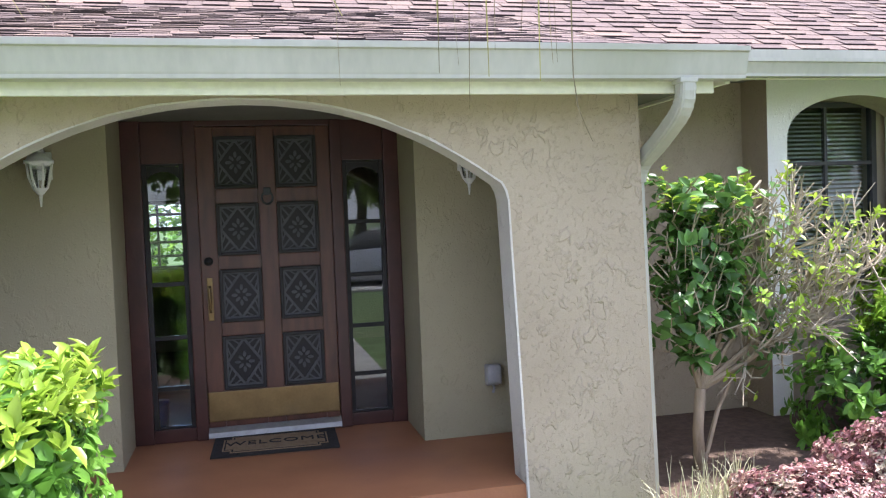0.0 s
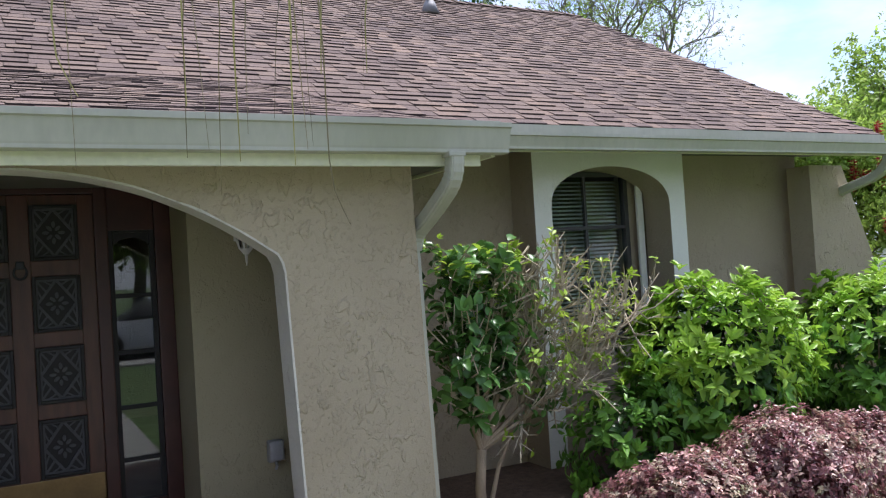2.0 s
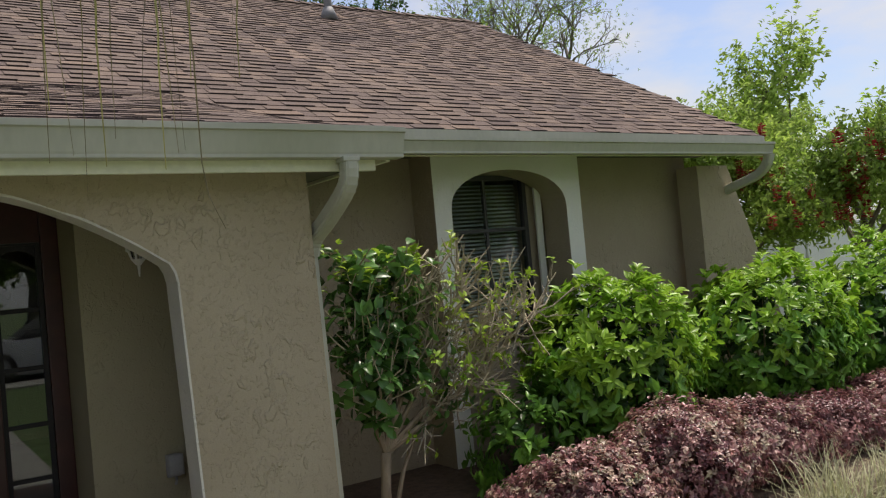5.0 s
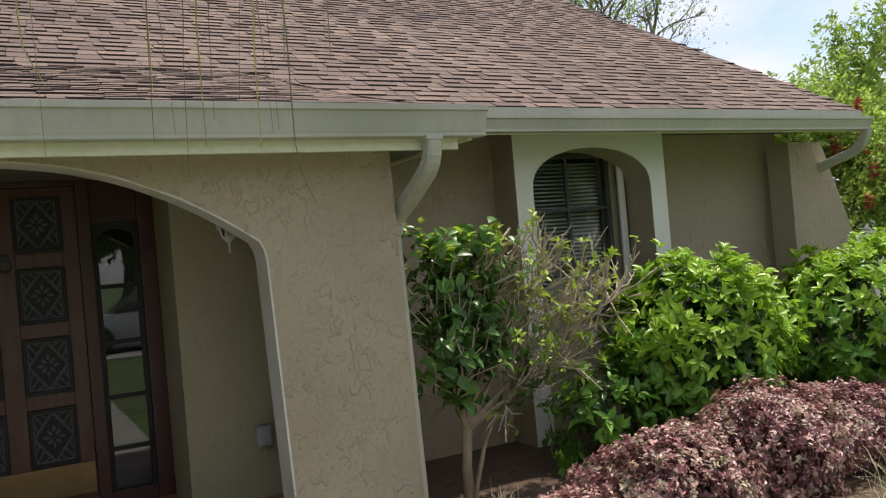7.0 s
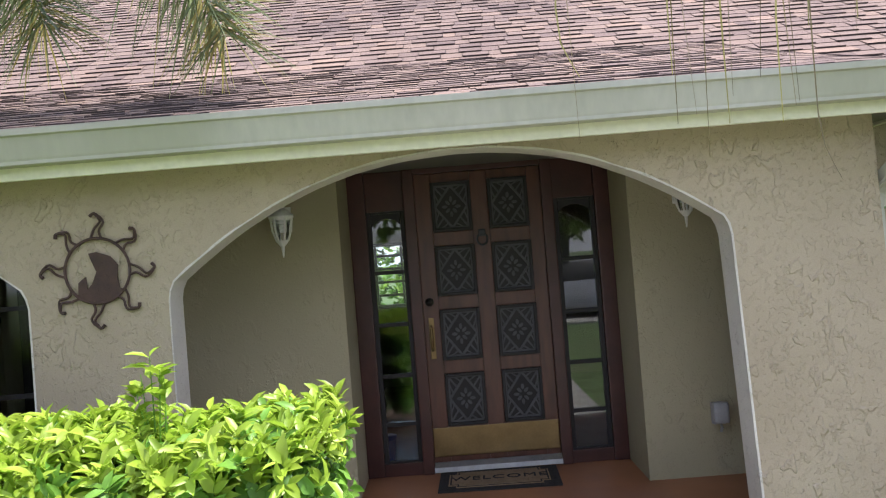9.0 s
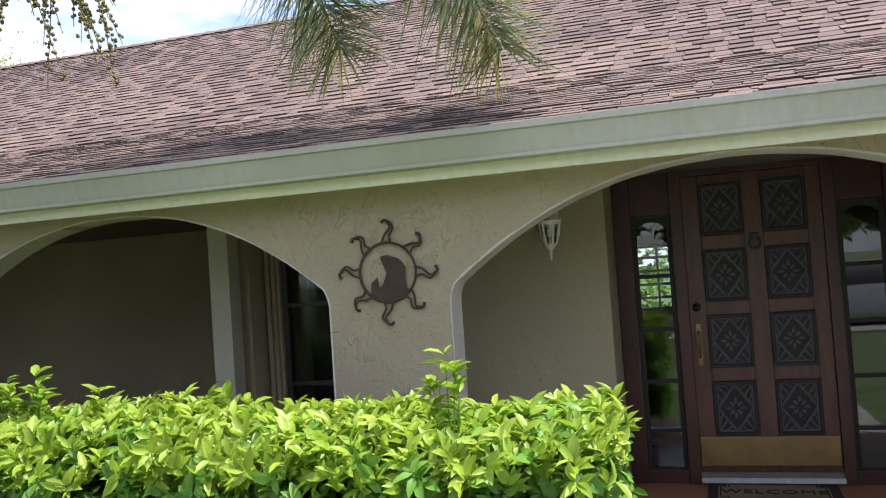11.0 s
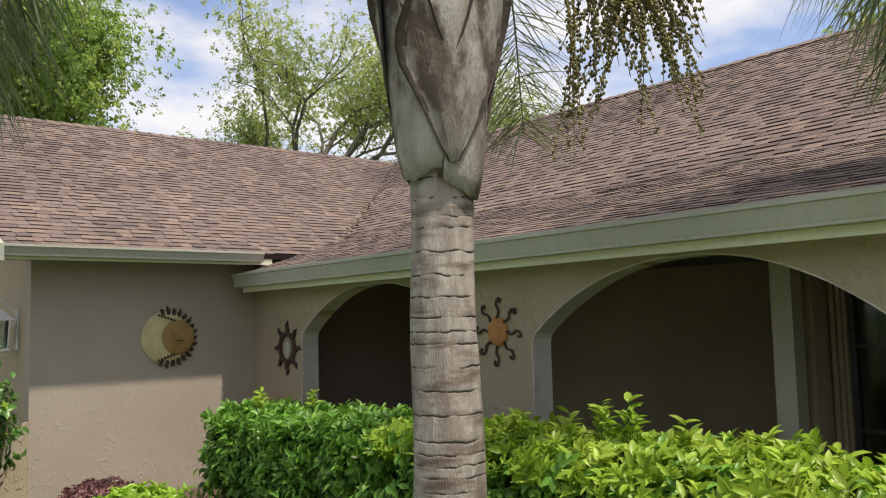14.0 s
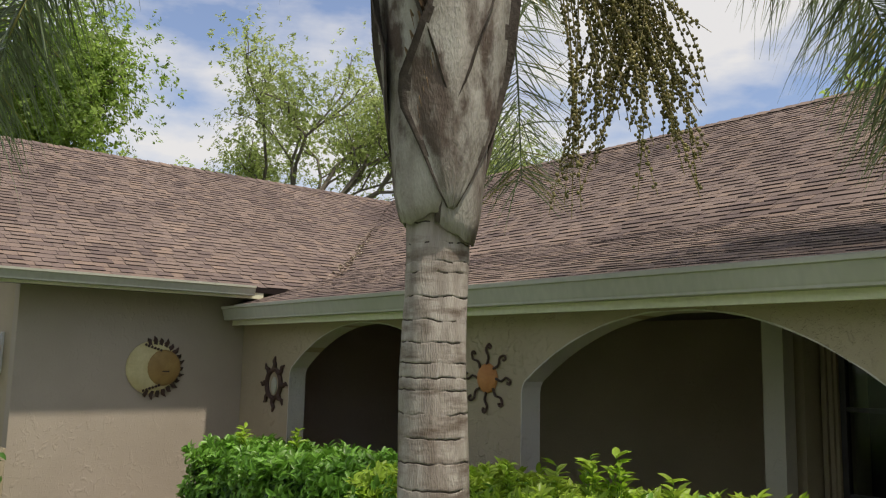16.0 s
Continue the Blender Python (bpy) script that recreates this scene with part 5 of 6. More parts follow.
# ---- downspouts
def downspout(path, label, w=0.085, d=0.062):
    ds = empty("downspout", label, "downspout", "downspouts")
    bm = bmesh.new()
    pts = [Vector(p) for p in path]
    # corrugated tube, flattened square section
    fine = []
    for a, b in zip(pts, pts[1:]):
        k = max(2, int((b - a).length / 0.02))
        fine += [a.lerp(b, i / k) for i in range(k)]
    fine.append(pts[-1])
    for _ in range(22):
        fine = [fine[0]] + [(fine[i - 1] + fine[i] * 2 + fine[i + 1]) / 4 for i in range(1, len(fine) - 1)] + [fine[-1]]
    # rounded rectangular section, pleated where it bends, ribbed along the straights
    rings, wide = [], Vector((1, 0, 0))
    for i, p in enumerate(fine):
        dr = (fine[min(i + 1, len(fine) - 1)] - fine[max(i - 1, 0)]).normalized()
        a_ = (wide - dr * wide.dot(dr)).normalized()
        b_ = dr.cross(a_)
        bend = 0.0
        if 2 < i < len(fine) - 3:
            bend = min(1.0, (fine[i - 2] - p).normalized().cross((p - fine[i + 2]).normalized()).length * 5)
        k = 1 + 0.03 * bend * (1 if i % 2 else -1)
        ring = []
        for j in range(24):
            t = 2 * math.pi * j / 24
            c, s_ = math.cos(t), math.sin(t)
            rib = 1 + 0.03 * (1 if j % 2 else -1)
            ring.append(bm.verts.new(p + (a_ * (w / 2) * math.copysign(abs(c) ** 0.4, c) + b_ * (d / 2 + 0.012) * math.copysign(abs(s_) ** 0.4, s_)) * k * rib))
        rings.append(ring)
    for r0, r1 in zip(rings, rings[1:]):
        for j in range(24):
            bm.faces.new((r0[j], r0[(j + 1) % 24], r1[(j + 1) % 24], r1[j]))
    part("elbow", bm, M_GUT, ds, "pleated elbow")
    return ds
ds = downspout([(2.205, 3.885, 2.095), (2.205, 3.89, 1.955), (2.175, 4.20, 1.755), (2.155, 4.33, 1.70), (2.145, 4.335, 1.60)], "dented aluminium downspout turning back under the porch gutter")
boxpart("outlet_collar", (2.15, 2.25, 3.84, 3.93, 2.07, 2.096), M_GUT, ds, "", 0.006)
bm = bmesh.new()
prism(bm, [(2.10, 1.66), (2.172, 1.66), (2.215, -0.2), (2.143, -0.2)], "y", 4.305, 4.365)
part("pipe", bm, M_GUT, ds, "straight white downspout pipe")
ds = downspout([(7.70, 5.10, 2.32), (7.70, 5.12, 2.22), (7.72, 5.25, 2.12), (7.62, 5.55, 2.02), (7.70, 5.95, 1.90)], "aluminium downspout elbow at the wing's corner")
# vent pipe on the roof
v_ = empty("vent_pipe", "grey plumbing vent pipe standing on the roof", "vent pipe")
bm = bmesh.new()
bmesh.ops.create_cone(bm, cap_ends=True, segments=14, radius1=0.05, radius2=0.05, depth=0.5, matrix=pose(4.8, 8.95, 4.80))
part("pipe", bm, M_PIPE, v_, "", True)
bm = bmesh.new()
bmesh.ops.create_cone(bm, cap_ends=True, segments=14, radius1=0.12, radius2=0.06, depth=0.16, matrix=pose(4.8, 8.95, 4.66))
part("flashing", bm, M_PIPE, v_, "", True)

# ---- metal and clay ornaments on the walls
def curl(bm, cx, cz, y, a, r0, r1, w=0.0065, bend=0.35, hook=True):
    """A flame-shaped ray: two bent wires that meet at a curled tip."""
    def at(r, da):
        return (cx + r * math.sin(a + da), y, cz + r * math.cos(a + da))
    k = 0.17
    tip = [(r0, -k), (r0 + (r1 - r0) * 0.35, -k * 0.25), (r0 + (r1 - r0) * 0.7, 0.10), (r1, 0.0)]
    tip2 = [(r0, k), (r0 + (r1 - r0) * 0.3, k * 0.55), (r0 + (r1 - r0) * 0.7, 0.17), (r1, 0.0), (r1 - 0.012, -0.09)]
    tube(bm, curve_pts([at(*q) for q in tip], 12), w, 5)
    tube(bm, curve_pts([at(*q) for q in tip2], 14), [w + 0.003 * max(0, i - 7) / 6 for i in range(14)], 5)
def ring_tube(bm, cx, cz, y, r, w, n=40):
    tube(bm, [(cx + r * math.sin(2 * math.pi * i / n), y, cz + r * math.cos(2 * math.pi * i / n)) for i in range(n + 1)], w, 6)
s1 = empty("metal_sun_ornament", "dark iron sun ring with curled rays and plain cut-out", "wall ornament", "sun ornaments")
bm = bmesh.new()
ring_tube(bm, -1.90, 1.575, 4.185, 0.165, 0.008)
part("ring", bm, M_RUST, s1)
for k in range(8):
    bm = bmesh.new()
    curl(bm, -1.90, 1.575, 4.185, k * math.pi / 4 + 0.02, 0.165, 0.29 - 0.01 * (k % 2))
    part("ray", bm, M_RUST, s1)
bm = bmesh.new()
prism(bm, [(-2.005, 1.44), (-1.96, 1.425), (-1.88, 1.415), (-1.80, 1.435), (-1.765, 1.47), (-1.79, 1.48), (-1.80, 1.53), (-1.795, 1.60), (-1.83, 1.645), (-1.90, 1.67), (-1.94, 1.665), (-1.925, 1.62), (-1.905, 1.57), (-1.93, 1.51), (-1.955, 1.485), (-1.96, 1.55), (-2.0, 1.52)], "y", 4.182, 4.188)
part("cut_out", bm, M_RUST, s1, "plain dark sheet-metal shape")
s1.location.x = 0.025
s2 = empty("clay_sun_ornament", "orange clay disc with curled iron rays on the porch wall", "wall ornament", "sun ornaments")
bm = bmesh.new()
bmesh.ops.create_uvsphere(bm, u_segments=24, v_segments=10, radius=0.12, matrix=Matrix.Translation((-5.47, 4.195, 1.54)) @ Matrix.Diagonal((1, 0.3, 1.0, 1)))
part("disc", bm, M_COPPER, s2, "orange clay disc", True)
for k in range(8):
    a = k * math.pi / 4
    bm = bmesh.new()
    def at(r, s_):
        return (-5.47 + r * math.sin(a) + s_ * math.cos(a), 4.185, 1.54 + r * math.cos(a) - s_ * math.sin(a))
    tube(bm, curve_pts([at(0.11, 0), at(0.17, 0.02), at(0.22, -0.01), at(0.255, 0.0), at(0.275, 0.022), at(0.258, 0.042), at(0.238, 0.03)], 18), [0.012] + [0.010] * 15 + [0.013, 0.011], 6)
    part("ray", bm, M_RUST, s2)
s3 = empty("oval_metal_ornament", "dark iron ring with blunt wavy points and pale centre", "wall ornament", "sun ornaments")
bm = bmesh.new()
ring_tube(bm, -9.02, 1.37, 4.185, 0.16, 0.028)
part("ring", bm, M_RUST, s3)
for k in range(8):
    a = k * math.pi / 4
    bm = bmesh.new()
    tube(bm, [(-9.02 + r * math.sin(a + d_), 4.185, 1.37 + r * math.cos(a + d_)) for r, d_ in ((0.16, 0), (0.22, 0.06), (0.26, -0.05), (0.31, 0.04))], [0.035, 0.026, 0.022, 0.008], 6)
    part("ray", bm, M_RUST, s3)
bm = bmesh.new()
bmesh.ops.create_uvsphere(bm, u_segments=16, v_segments=8, radius=0.075, matrix=Matrix.Translation((-9.02, 4.19, 1.35)) @ Matrix.Diagonal((0.8, 0.25, 1.3, 1)))
part("boss", bm, M_GUT, s3, "pale grey centre boss", True)
# sun and moon plaque on the garage wall: x is out of the wall
mo = empty("sun_and_moon_plaque", "round clay plaque of pale crescent and ochre sun", "wall ornament", "sun ornaments")
def yz_disc(name, cy, cz, r, thick, mat, x0, label="", dome=0.4):
    bm = bmesh.new()
    bmesh.ops.create_uvsphere(bm, u_segments=28, v_segments=12, radius=1.0, matrix=Matrix.Translation((x0, cy, cz)) @ Matrix.Diagonal((thick, r, r, 1)))
    return part(name, bm, mat, mo, label, True)
yz_disc("crescent", 3.10, 1.525, 0.30, 0.045, M_MOON, GX + 0.012, "pale yellow crescent")
yz_disc("sun_disc", 3.215, 1.525, 0.205, 0.05, M_OCHRE, GX + 0.035, "ochre sun disc")
for k in range(17):
    a = radians(-15 + 210 * k / 16)
    bm = bmesh.new()
    cy, cz = 3.12, 1.525
    d0 = Vector((0, math.sin(a), math.cos(a)))
    s_ = Vector((0, math.cos(a), -math.sin(a)))
    c0 = Vector((GX + 0.012, cy, cz))
    tube(bm, [c0 + d0 * 0.26, c0 + d0 * 0.32 + s_ * 0.012, c0 + d0 * (0.36 if k % 2 else 0.34) - s_ * 0.006], [0.034, 0.022, 0.004], 5)
    part("ray", bm, M_RUST, mo)
for sg in (1, -1):
    bm = bmesh.new()
    for i in range(6):
        a = math.pi + sg * radians(20 + 9 * i) + math.pi / 2 * 0
        bmesh.ops.create_icosphere(bm, subdivisions=1, radius=0.017, matrix=Matrix.Translation((GX + 0.052, 3.08 + 0.27 * math.sin(-0.3 + 0.13 * i) , 1.525 + sg * (0.255 - 0.012 * i))))
    part("bead_band", bm, M_RUST, mo)
boxpart("slot", (GX + 0.083, GX + 0.09, 3.19, 3.27, 1.478, 1.492), M_RUST, mo, "", 0.003)
boxpart("ridge", (GX + 0.082, GX + 0.092, 3.205, 3.25, 1.525, 1.545), M_OCHRE, mo, "", 0.003)

# ---- palm standing in the hedge
PX, PY = -3.84, 2.32
palm = empty("palm_tree", "queen palm with ringed grey trunk and old leaf bases", "palm tree")
rng = np.random.default_rng(5)
SIDES = 40
rr = random.Random(4)
scars = [GROUND + 0.1]
while scars[-1] < 2.62:
    scars.append(scars[-1] + rr.uniform(0.045, 0.135))
verts, faces, midx = [], [], []
levels = []
for a, b in zip(scars, scars[1:]):
    levels += [(a, 1.0, 1), (a + 0.002, 0.972, 1), (a + 0.006, 0.972, 1), (a + 0.008, 1.0, 0), (a + 0.018, 1.002, 0), (b - 0.004, 1.0, 0)]
for k, (z, f, m_) in enumerate(levels):
    r = 0.174 + 0.03 * math.exp(-(z - GROUND) * 2.2) + 0.012 * math.sin(z * 2.2)
    for s in range(SIDES):
        a = 2 * math.pi * s / SIDES
        wob = 0.018 * noise.noise((math.cos(a) * 1.5, math.sin(a) * 1.5, z * 1.5))
        ragged = 0.012 * noise.noise((math.cos(a) * 4, math.sin(a) * 4, (k + 1) // 6 * 3.1))
        ff = 1 - (1 - f) * min(1.0, max(0.0, 0.5 + 2.2 * noise.noise((math.cos(a) * 2.6, math.sin(a) * 2.6, (k // 6) * 2.7))))
        rad = r * ff + wob + ragged * 0.15
        verts.append((PX + rad * math.cos(a), PY + rad * math.sin(a), z + ragged * 1.0))
    if k:
        o, p = (k - 1) * SIDES, k * SIDES
        for s in range(SIDES):
            faces.append((o + s, o + (s + 1) % SIDES, p + (s + 1) % SIDES, p + s))
            a = 2 * math.pi * s / SIDES
            broken = noise.noise((math.cos(a) * 2.6, math.sin(a) * 2.6, (k // 6) * 2.7)) > 0.02
            midx.append(1 if (levels[k - 1][2] == 1 and broken) else 0)
tr = obj("trunk", verts, faces, None, palm, "ringed grey trunk with dark leaf scars", True, [M_PALMTRUNK, M_PALMDARK], midx)
# old leaf bases: broad sheaths that overlap round the top of the trunk
def boot(a, z0, z1, r0, r1, half, seed, pointed=False):
    """A sheath wrapped round the trunk from z0 to z1, narrowing to a stalk, with dark torn, lifted edges."""
    nu, nv = 37, 26
    vs, fs, mi = [], [], []
    for layer in (0, 1):
        for v in range(nv):
            t = v / (nv - 1)
            w, shrink = half * (1 - 0.66 * min(1.0, t * 1.7) ** 1.3), 0.0
            if pointed:
                w = half * min(1.0, 0.03 + t / 0.32) ** 0.7
                shrink = min(1.0, max(0.0, (t - 0.24) / 0.26))
            r = r0 + (r1 - r0) * t ** 0.8 - 0.012 * layer
            for u in range(nu):
                s = u / (nu - 1) * 2 - 1
                torn = 0.06 * noise.noise((t * 9, seed * 3.7 + (s > 0), 0)) * abs(s) ** 4
                an = a + w * s * (1 - shrink * (0.62 if s < 0 else 0.18)) + torn
                foot = (0.0 if pointed else 0.10 * abs(s) ** 1.6 * (1 - t) ** 2) + 0.02 * noise.noise((s * 5, seed, 1)) * (1 - t)
                rad = r + 0.010 * (1 - s * s) + 0.085 * abs(s) ** 6 * min(1.0, max(0.0, (t - 0.12) * 3)) + 0.016 * noise.noise((s * 2.5, t * 4, seed)) + 0.004 * noise.noise((s * 9, t * 14, seed)) - (0.012 if v == 0 else 0.004 if v == 1 else 0)
                vs.append((PX + rad * math.cos(an), PY + rad * math.sin(an), z0 + foot + (z1 - z0) * t))
    k = nu * nv
    for v in range(nv - 1):
        for u in range(nu - 1):
            i = v * nu + u
            fs.append((i, i + 1, i + nu + 1, i + nu))
            edge = u in (0, 1, nu - 3, nu - 2) or (u in (2, nu - 4) and noise.noise((v * 0.5, seed, 2)) > 0.0)
            mi.append(1 if edge else 0)
            fs.append((k + i, k + i + nu, k + i + nu + 1, k + i + 1))
            mi.append(1)
    for v in range(nv - 1):
        for u in (0, nu - 1):
            i = v * nu + u
            fs.append((i, i + nu, k + i + nu, k + i))
            mi.append(1)
    for u in range(nu - 1):
        fs.append((u, k + u, k + u + 1, u + 1))
        mi.append(0)
    return obj("leaf_base", vs, fs, None, palm, "grey-green old leaf sheath with brown torn edges", True, [M_BOOT, M_PALMDARK], mi)
view = math.atan2(-0.4 - PY, -0.5 - PX)
for i, (da, z0, z1, r0, r1, half, pointed) in enumerate(((-0.95, 2.37, 4.4, 0.204, 0.375, 1.45, False), (1.25, 2.27, 4.4, 0.198, 0.36, 1.35, False), (2.9, 2.30, 4.4, 0.205, 0.37, 1.5, False),
                                                         (0.30, 2.44, 4.5, 0.236, 0.43, 1.12, True), (2.5, 2.6, 4.5, 0.25, 0.42, 1.2, True), (-2.1, 2.66, 4.5, 0.25, 0.42, 1.2, True))):
    boot(view + da, z0, z1, r0, r1, half, 11 + i, pointed)
bm = bmesh.new()
bmesh.ops.create_cone(bm, cap_ends=True, segments=20, radius1=0.15, radius2=0.24, depth=2.2, matrix=pose(PX, PY, 3.4))
part("heart", bm, M_FRINGE, palm, "brown fibrous heart", True)
bm = bmesh.new()
for i in range(60):
    a, z = view - 0.35 + rng.normal() * 0.12, rng.uniform(2.9, 3.9)
    rf = 0.235 + 0.10 * (z - 2.7)
    p = Vector((PX + rf * math.cos(a), PY + rf * math.sin(a), z))
    tube(bm, [p, p + Vector((0.05 * math.cos(a), 0.05 * math.sin(a), 0.03)), p + Vector((0.04 * math.cos(a + 0.5), 0.04 * math.sin(a + .5), -0.07))], [0.006, 0.004, 0.001], 4, False)
tagged(part("fibres", bm, M_FRINGE, palm), kind="stuff")


def frond(pts, n, L, seed, parent, mat=None, droop=0.75, wid=0.0095, start=0.15, tip_dry=True, spread=1.0):
    """A feather leaf: midrib along the points, narrow leaflets either side that hang by their own weight."""
    rg = np.random.default_rng(seed)
    c = curve_pts(pts, 40)
    f = new("frond")
    f.parent = parent
    bm = bmesh.new()
    tube(bm, c, [0.016 * (1 - 0.85 * i / 39) + 0.002 for i in range(40)], 6)
    part("midrib", bm, M_FROND, f)
    head = np.cross(c[-1] - c[0], (0, 0, 1))
    head /= np.linalg.norm(head)
    out = {0: ([], []), 1: ([], [])}
    for i in range(n):
        t = start + (1 - start) * ((i + rg.random()) / n) ** 0.62
        k = min(int(t * 39), 38)
        p = c[k] + (c[k + 1] - c[k]) * (t * 39 - k)
        tg = c[k + 1] - c[k]
        tg /= np.linalg.norm(tg)
        sd = head.copy()
        sd *= 1 if i % 2 else -1
        d = sd * spread * rg.uniform(0.7, 1.25) + tg * rg.uniform(0.45, 1.0) + rg.normal(size=3) * 0.34
        dr = droop * rg.uniform(0.4, 1.5)
        d /= np.linalg.norm(d)
        ll = L * rg.uniform(0.75, 1.1) * (1 - 0.45 * t ** 4)
        w = np.cross(d, rg.normal(size=3))
        w = w / np.linalg.norm(w) * wid * rg.uniform(0.7, 1.2)
        dry = 1 if (tip_dry and t > 0.93 and rg.random() < 0.4) or rg.random() < 0.04 else 0
        vs, fs = out[dry]
        b = len(vs)
        for s in (0, .25, .55, .8, 1):
            q = p + d * ll * s * (1 - 0.25 * dr * s) + np.array((0, 0, -dr * ll)) * s ** 1.9
            ww = w * (0.6 + 0.4 * min(1, s * 4)) * (1 - 0.9 * max(0, s - .3) / .7)
            vs += [q - ww, q + ww]
        fs += [(b + 2 * m_, b + 2 * m_ + 1, b + 2 * m_ + 3, b + 2 * m_ + 2) for m_ in range(4)]
    tagged(obj("leaf_fringe", *out[0], mat or M_FROND, f), kind="stuff")
    if out[1][0]:
        tagged(obj("dry_leaf_fringe", *out[1], M_FROND_DRY, f, "yellowing leaflets"), kind="stuff")
    return f
CROWN = (PX, PY, 4.55)
frond([CROWN, (-2.9, 3.3, 5.0), (-1.75, 4.15, 4.0), (-1.2, 4.45, 2.78)], 950, 0.98, 1, palm, droop=0.16, wid=0.006, spread=1.7)
frond([CROWN, (-3.4, 3.5, 5.1), (-2.65, 4.4, 4.2), (-2.25, 4.62, 2.98)], 950, 0.98, 2, palm, droop=0.16, wid=0.006, spread=1.7)
frond([CROWN, (-4.3, 3.0, 4.8), (-4.5, 3.5, 4.0), (-4.6, 3.7, 2.95)], 300, 0.72, 3, palm, droop=0.3, wid=0.005, spread=1.3)
frond([CROWN, (-4.6, 1.6, 5.1), (-5.2, 0.8, 4.3), (-5.35, 0.40, 3.0)], 800, 0.98, 4, palm, droop=0.2, wid=0.006, spread=1.6, tip_dry=False)
frond([CROWN, (-5.0, 2.5, 5.6), (-6.2, 2.5, 5.9), (-7.2, 2.4, 5.7)], 200, 0.8, 5, palm, droop=0.9, tip_dry=False)
frond([CROWN, (-3.2, 1.2, 5.3), (-2.3, 0.2, 5.0), (-1.8, -0.6, 4.2)], 200, 0.8, 6, palm, droop=0.7)
frond([CROWN, (-4.9, 3.6, 5.4), (-5.6, 4.6, 5.6), (-6.0, 5.2, 5.2)], 180, 0.75, 7, palm, droop=0.7)
# fruit stalks
fr = new("fruit_cluster")
fr.parent = palm
tagged(fr, "hanging strings of small green-brown palm fruit")
rng = np.random.default_rng(21)
bs, ss = [], bmesh.new()
ico = bmesh.new()
bmesh.ops.create_icosphere(ico, subdivisions=1, radius=1.0)
iv, jf = np.array([v.co[:] for v in ico.verts]), [tuple(v.index for v in f.verts) for f in ico.faces]
ico.free()
bv, bf = [], []
top = np.array((-3.45, 2.85, 4.25))
tube(ss, [(PX + 0.15, PY + 0.2, 3.9), (-3.6, 2.7, 4.35), tuple(top), (-3.25, 3.05, 4.0)], [0.03, 0.028, 0.024, 0.014], 7)
for i in range(88):
    u = rng.random()
    a = np.array((-3.45, 2.75, 4.15)) + u * np.array((0.35, 0.42, -0.25)) + rng.normal(size=3) * 0.03
    e = np.array((-3.44, 2.76, 0)) + rng.uniform(0, 1) * np.array((0.56, 0.62, 0)) + rng.normal(size=3) * np.array((0.06, 0.06, 0))
    e[2] = rng.uniform(2.42, 3.2) if rng.random() < 0.45 else rng.uniform(2.8, 3.5)
    mid = (a + e) / 2 + np.array((0.04, 0.05, -0.1))
    c = curve_pts([a, mid, e], 12)
    tube(ss, c, [0.005 - 0.003 * k / 11 for k in range(12)], 4, False)
    L = sum(np.linalg.norm(c[k + 1] - c[k]) for k in range(11))
    n = int(L / 0.021)
    for k in range(n):
        t = 0.08 + 0.9 * k / n
        if t > 0.85 and rng.random() < 0.5:
            continue
        q = c[min(int(t * 11), 10)] * (1 - (t * 11) % 1) + c[min(int(t * 11) + 1, 11)] * ((t * 11) % 1)
        q = q + rng.normal(size=3) * 0.009
        r = rng.uniform(0.0075, 0.0115)
        o = len(bv)
        bv.extend(iv * r * np.array((1, 1, 1.15)) + q)
        bf.extend([tuple(x + o for x in f) for f in jf])
tagged(part("stalk_cluster", ss, M_SEEDSTEM, fr), kind="stuff")
tagged(obj("fruit", bv, bf, M_SEED, fr, "small round green-brown fruit", True), kind="stuff")

# frond end hanging before the porch: long thin leaflets
near = empty("hanging_palm_frond", "palm frond end with long thin leaflets before the porch", "palm frond")
rng = np.random.default_rng(33)
bm = bmesh.new()
rib = curve_pts([(-0.9, 1.55, 3.1), (0.0, 1.7, 2.85), (0.55, 1.78, 2.55), (0.92, 1.82, 2.32)], 20)
tube(bm, rib, [0.012 - 0.0005 * i for i in range(20)], 6)
part("midrib", bm, M_STRAND, near)
vs, fs, vd, fd = [], [], [], []
ends = [(0.19, 1.75, 1.86), (0.20, 1.75, 1.72), (0.40, 1.72, 1.74), (0.42, 1.80, 1.86), (0.45, 1.75, 1.76), (0.47, 1.75, 1.67), (0.50, 1.70, 1.73), (0.54, 1.78, 1.80), (0.59, 1.75, 1.83), (0.63, 1.75, 1.73), (0.66, 1.75, 1.765), (0.69, 1.80, 1.78), (0.70, 1.75, 1.93), (0.74, 1.78, 1.60), (0.80, 1.75, 1.90), (0.83, 1.8, 1.95)]
for i, e in enumerate(ends):
    e = np.array(e)
    k = int(np.argmin([abs(r[0] - e[0] + 0.05) for r in rib]))
    a = rib[k]
    mid = np.array((e[0] + rng.normal() * 0.015, e[1], (a[2] + e[2]) / 2))
    tail = e if i not in (0, 13) else e + np.array((0.02, 0, 0))
    c = curve_pts([a, mid, e + np.array((-0.02, 0, 0.12)) if i in (0, 13) else (mid + e) / 2, tail], 9)
    tv, tf = (vd, fd) if i % 3 == 0 else (vs, fs)
    b = len(tv)
    w = np.array((math.cos(i), math.sin(i), 0)) * 0.0034
    for m_, q in enumerate(c):
        tv += [q - w * (1 - 0.09 * m_), q + w * (1 - 0.09 * m_)]
    tf += [(b + 2 * m_, b + 2 * m_ + 1, b + 2 * m_ + 3, b + 2 * m_ + 2) for m_ in range(8)]
tagged(obj("leaf_fringe", vs, fs, M_STRAND, near), kind="stuff")
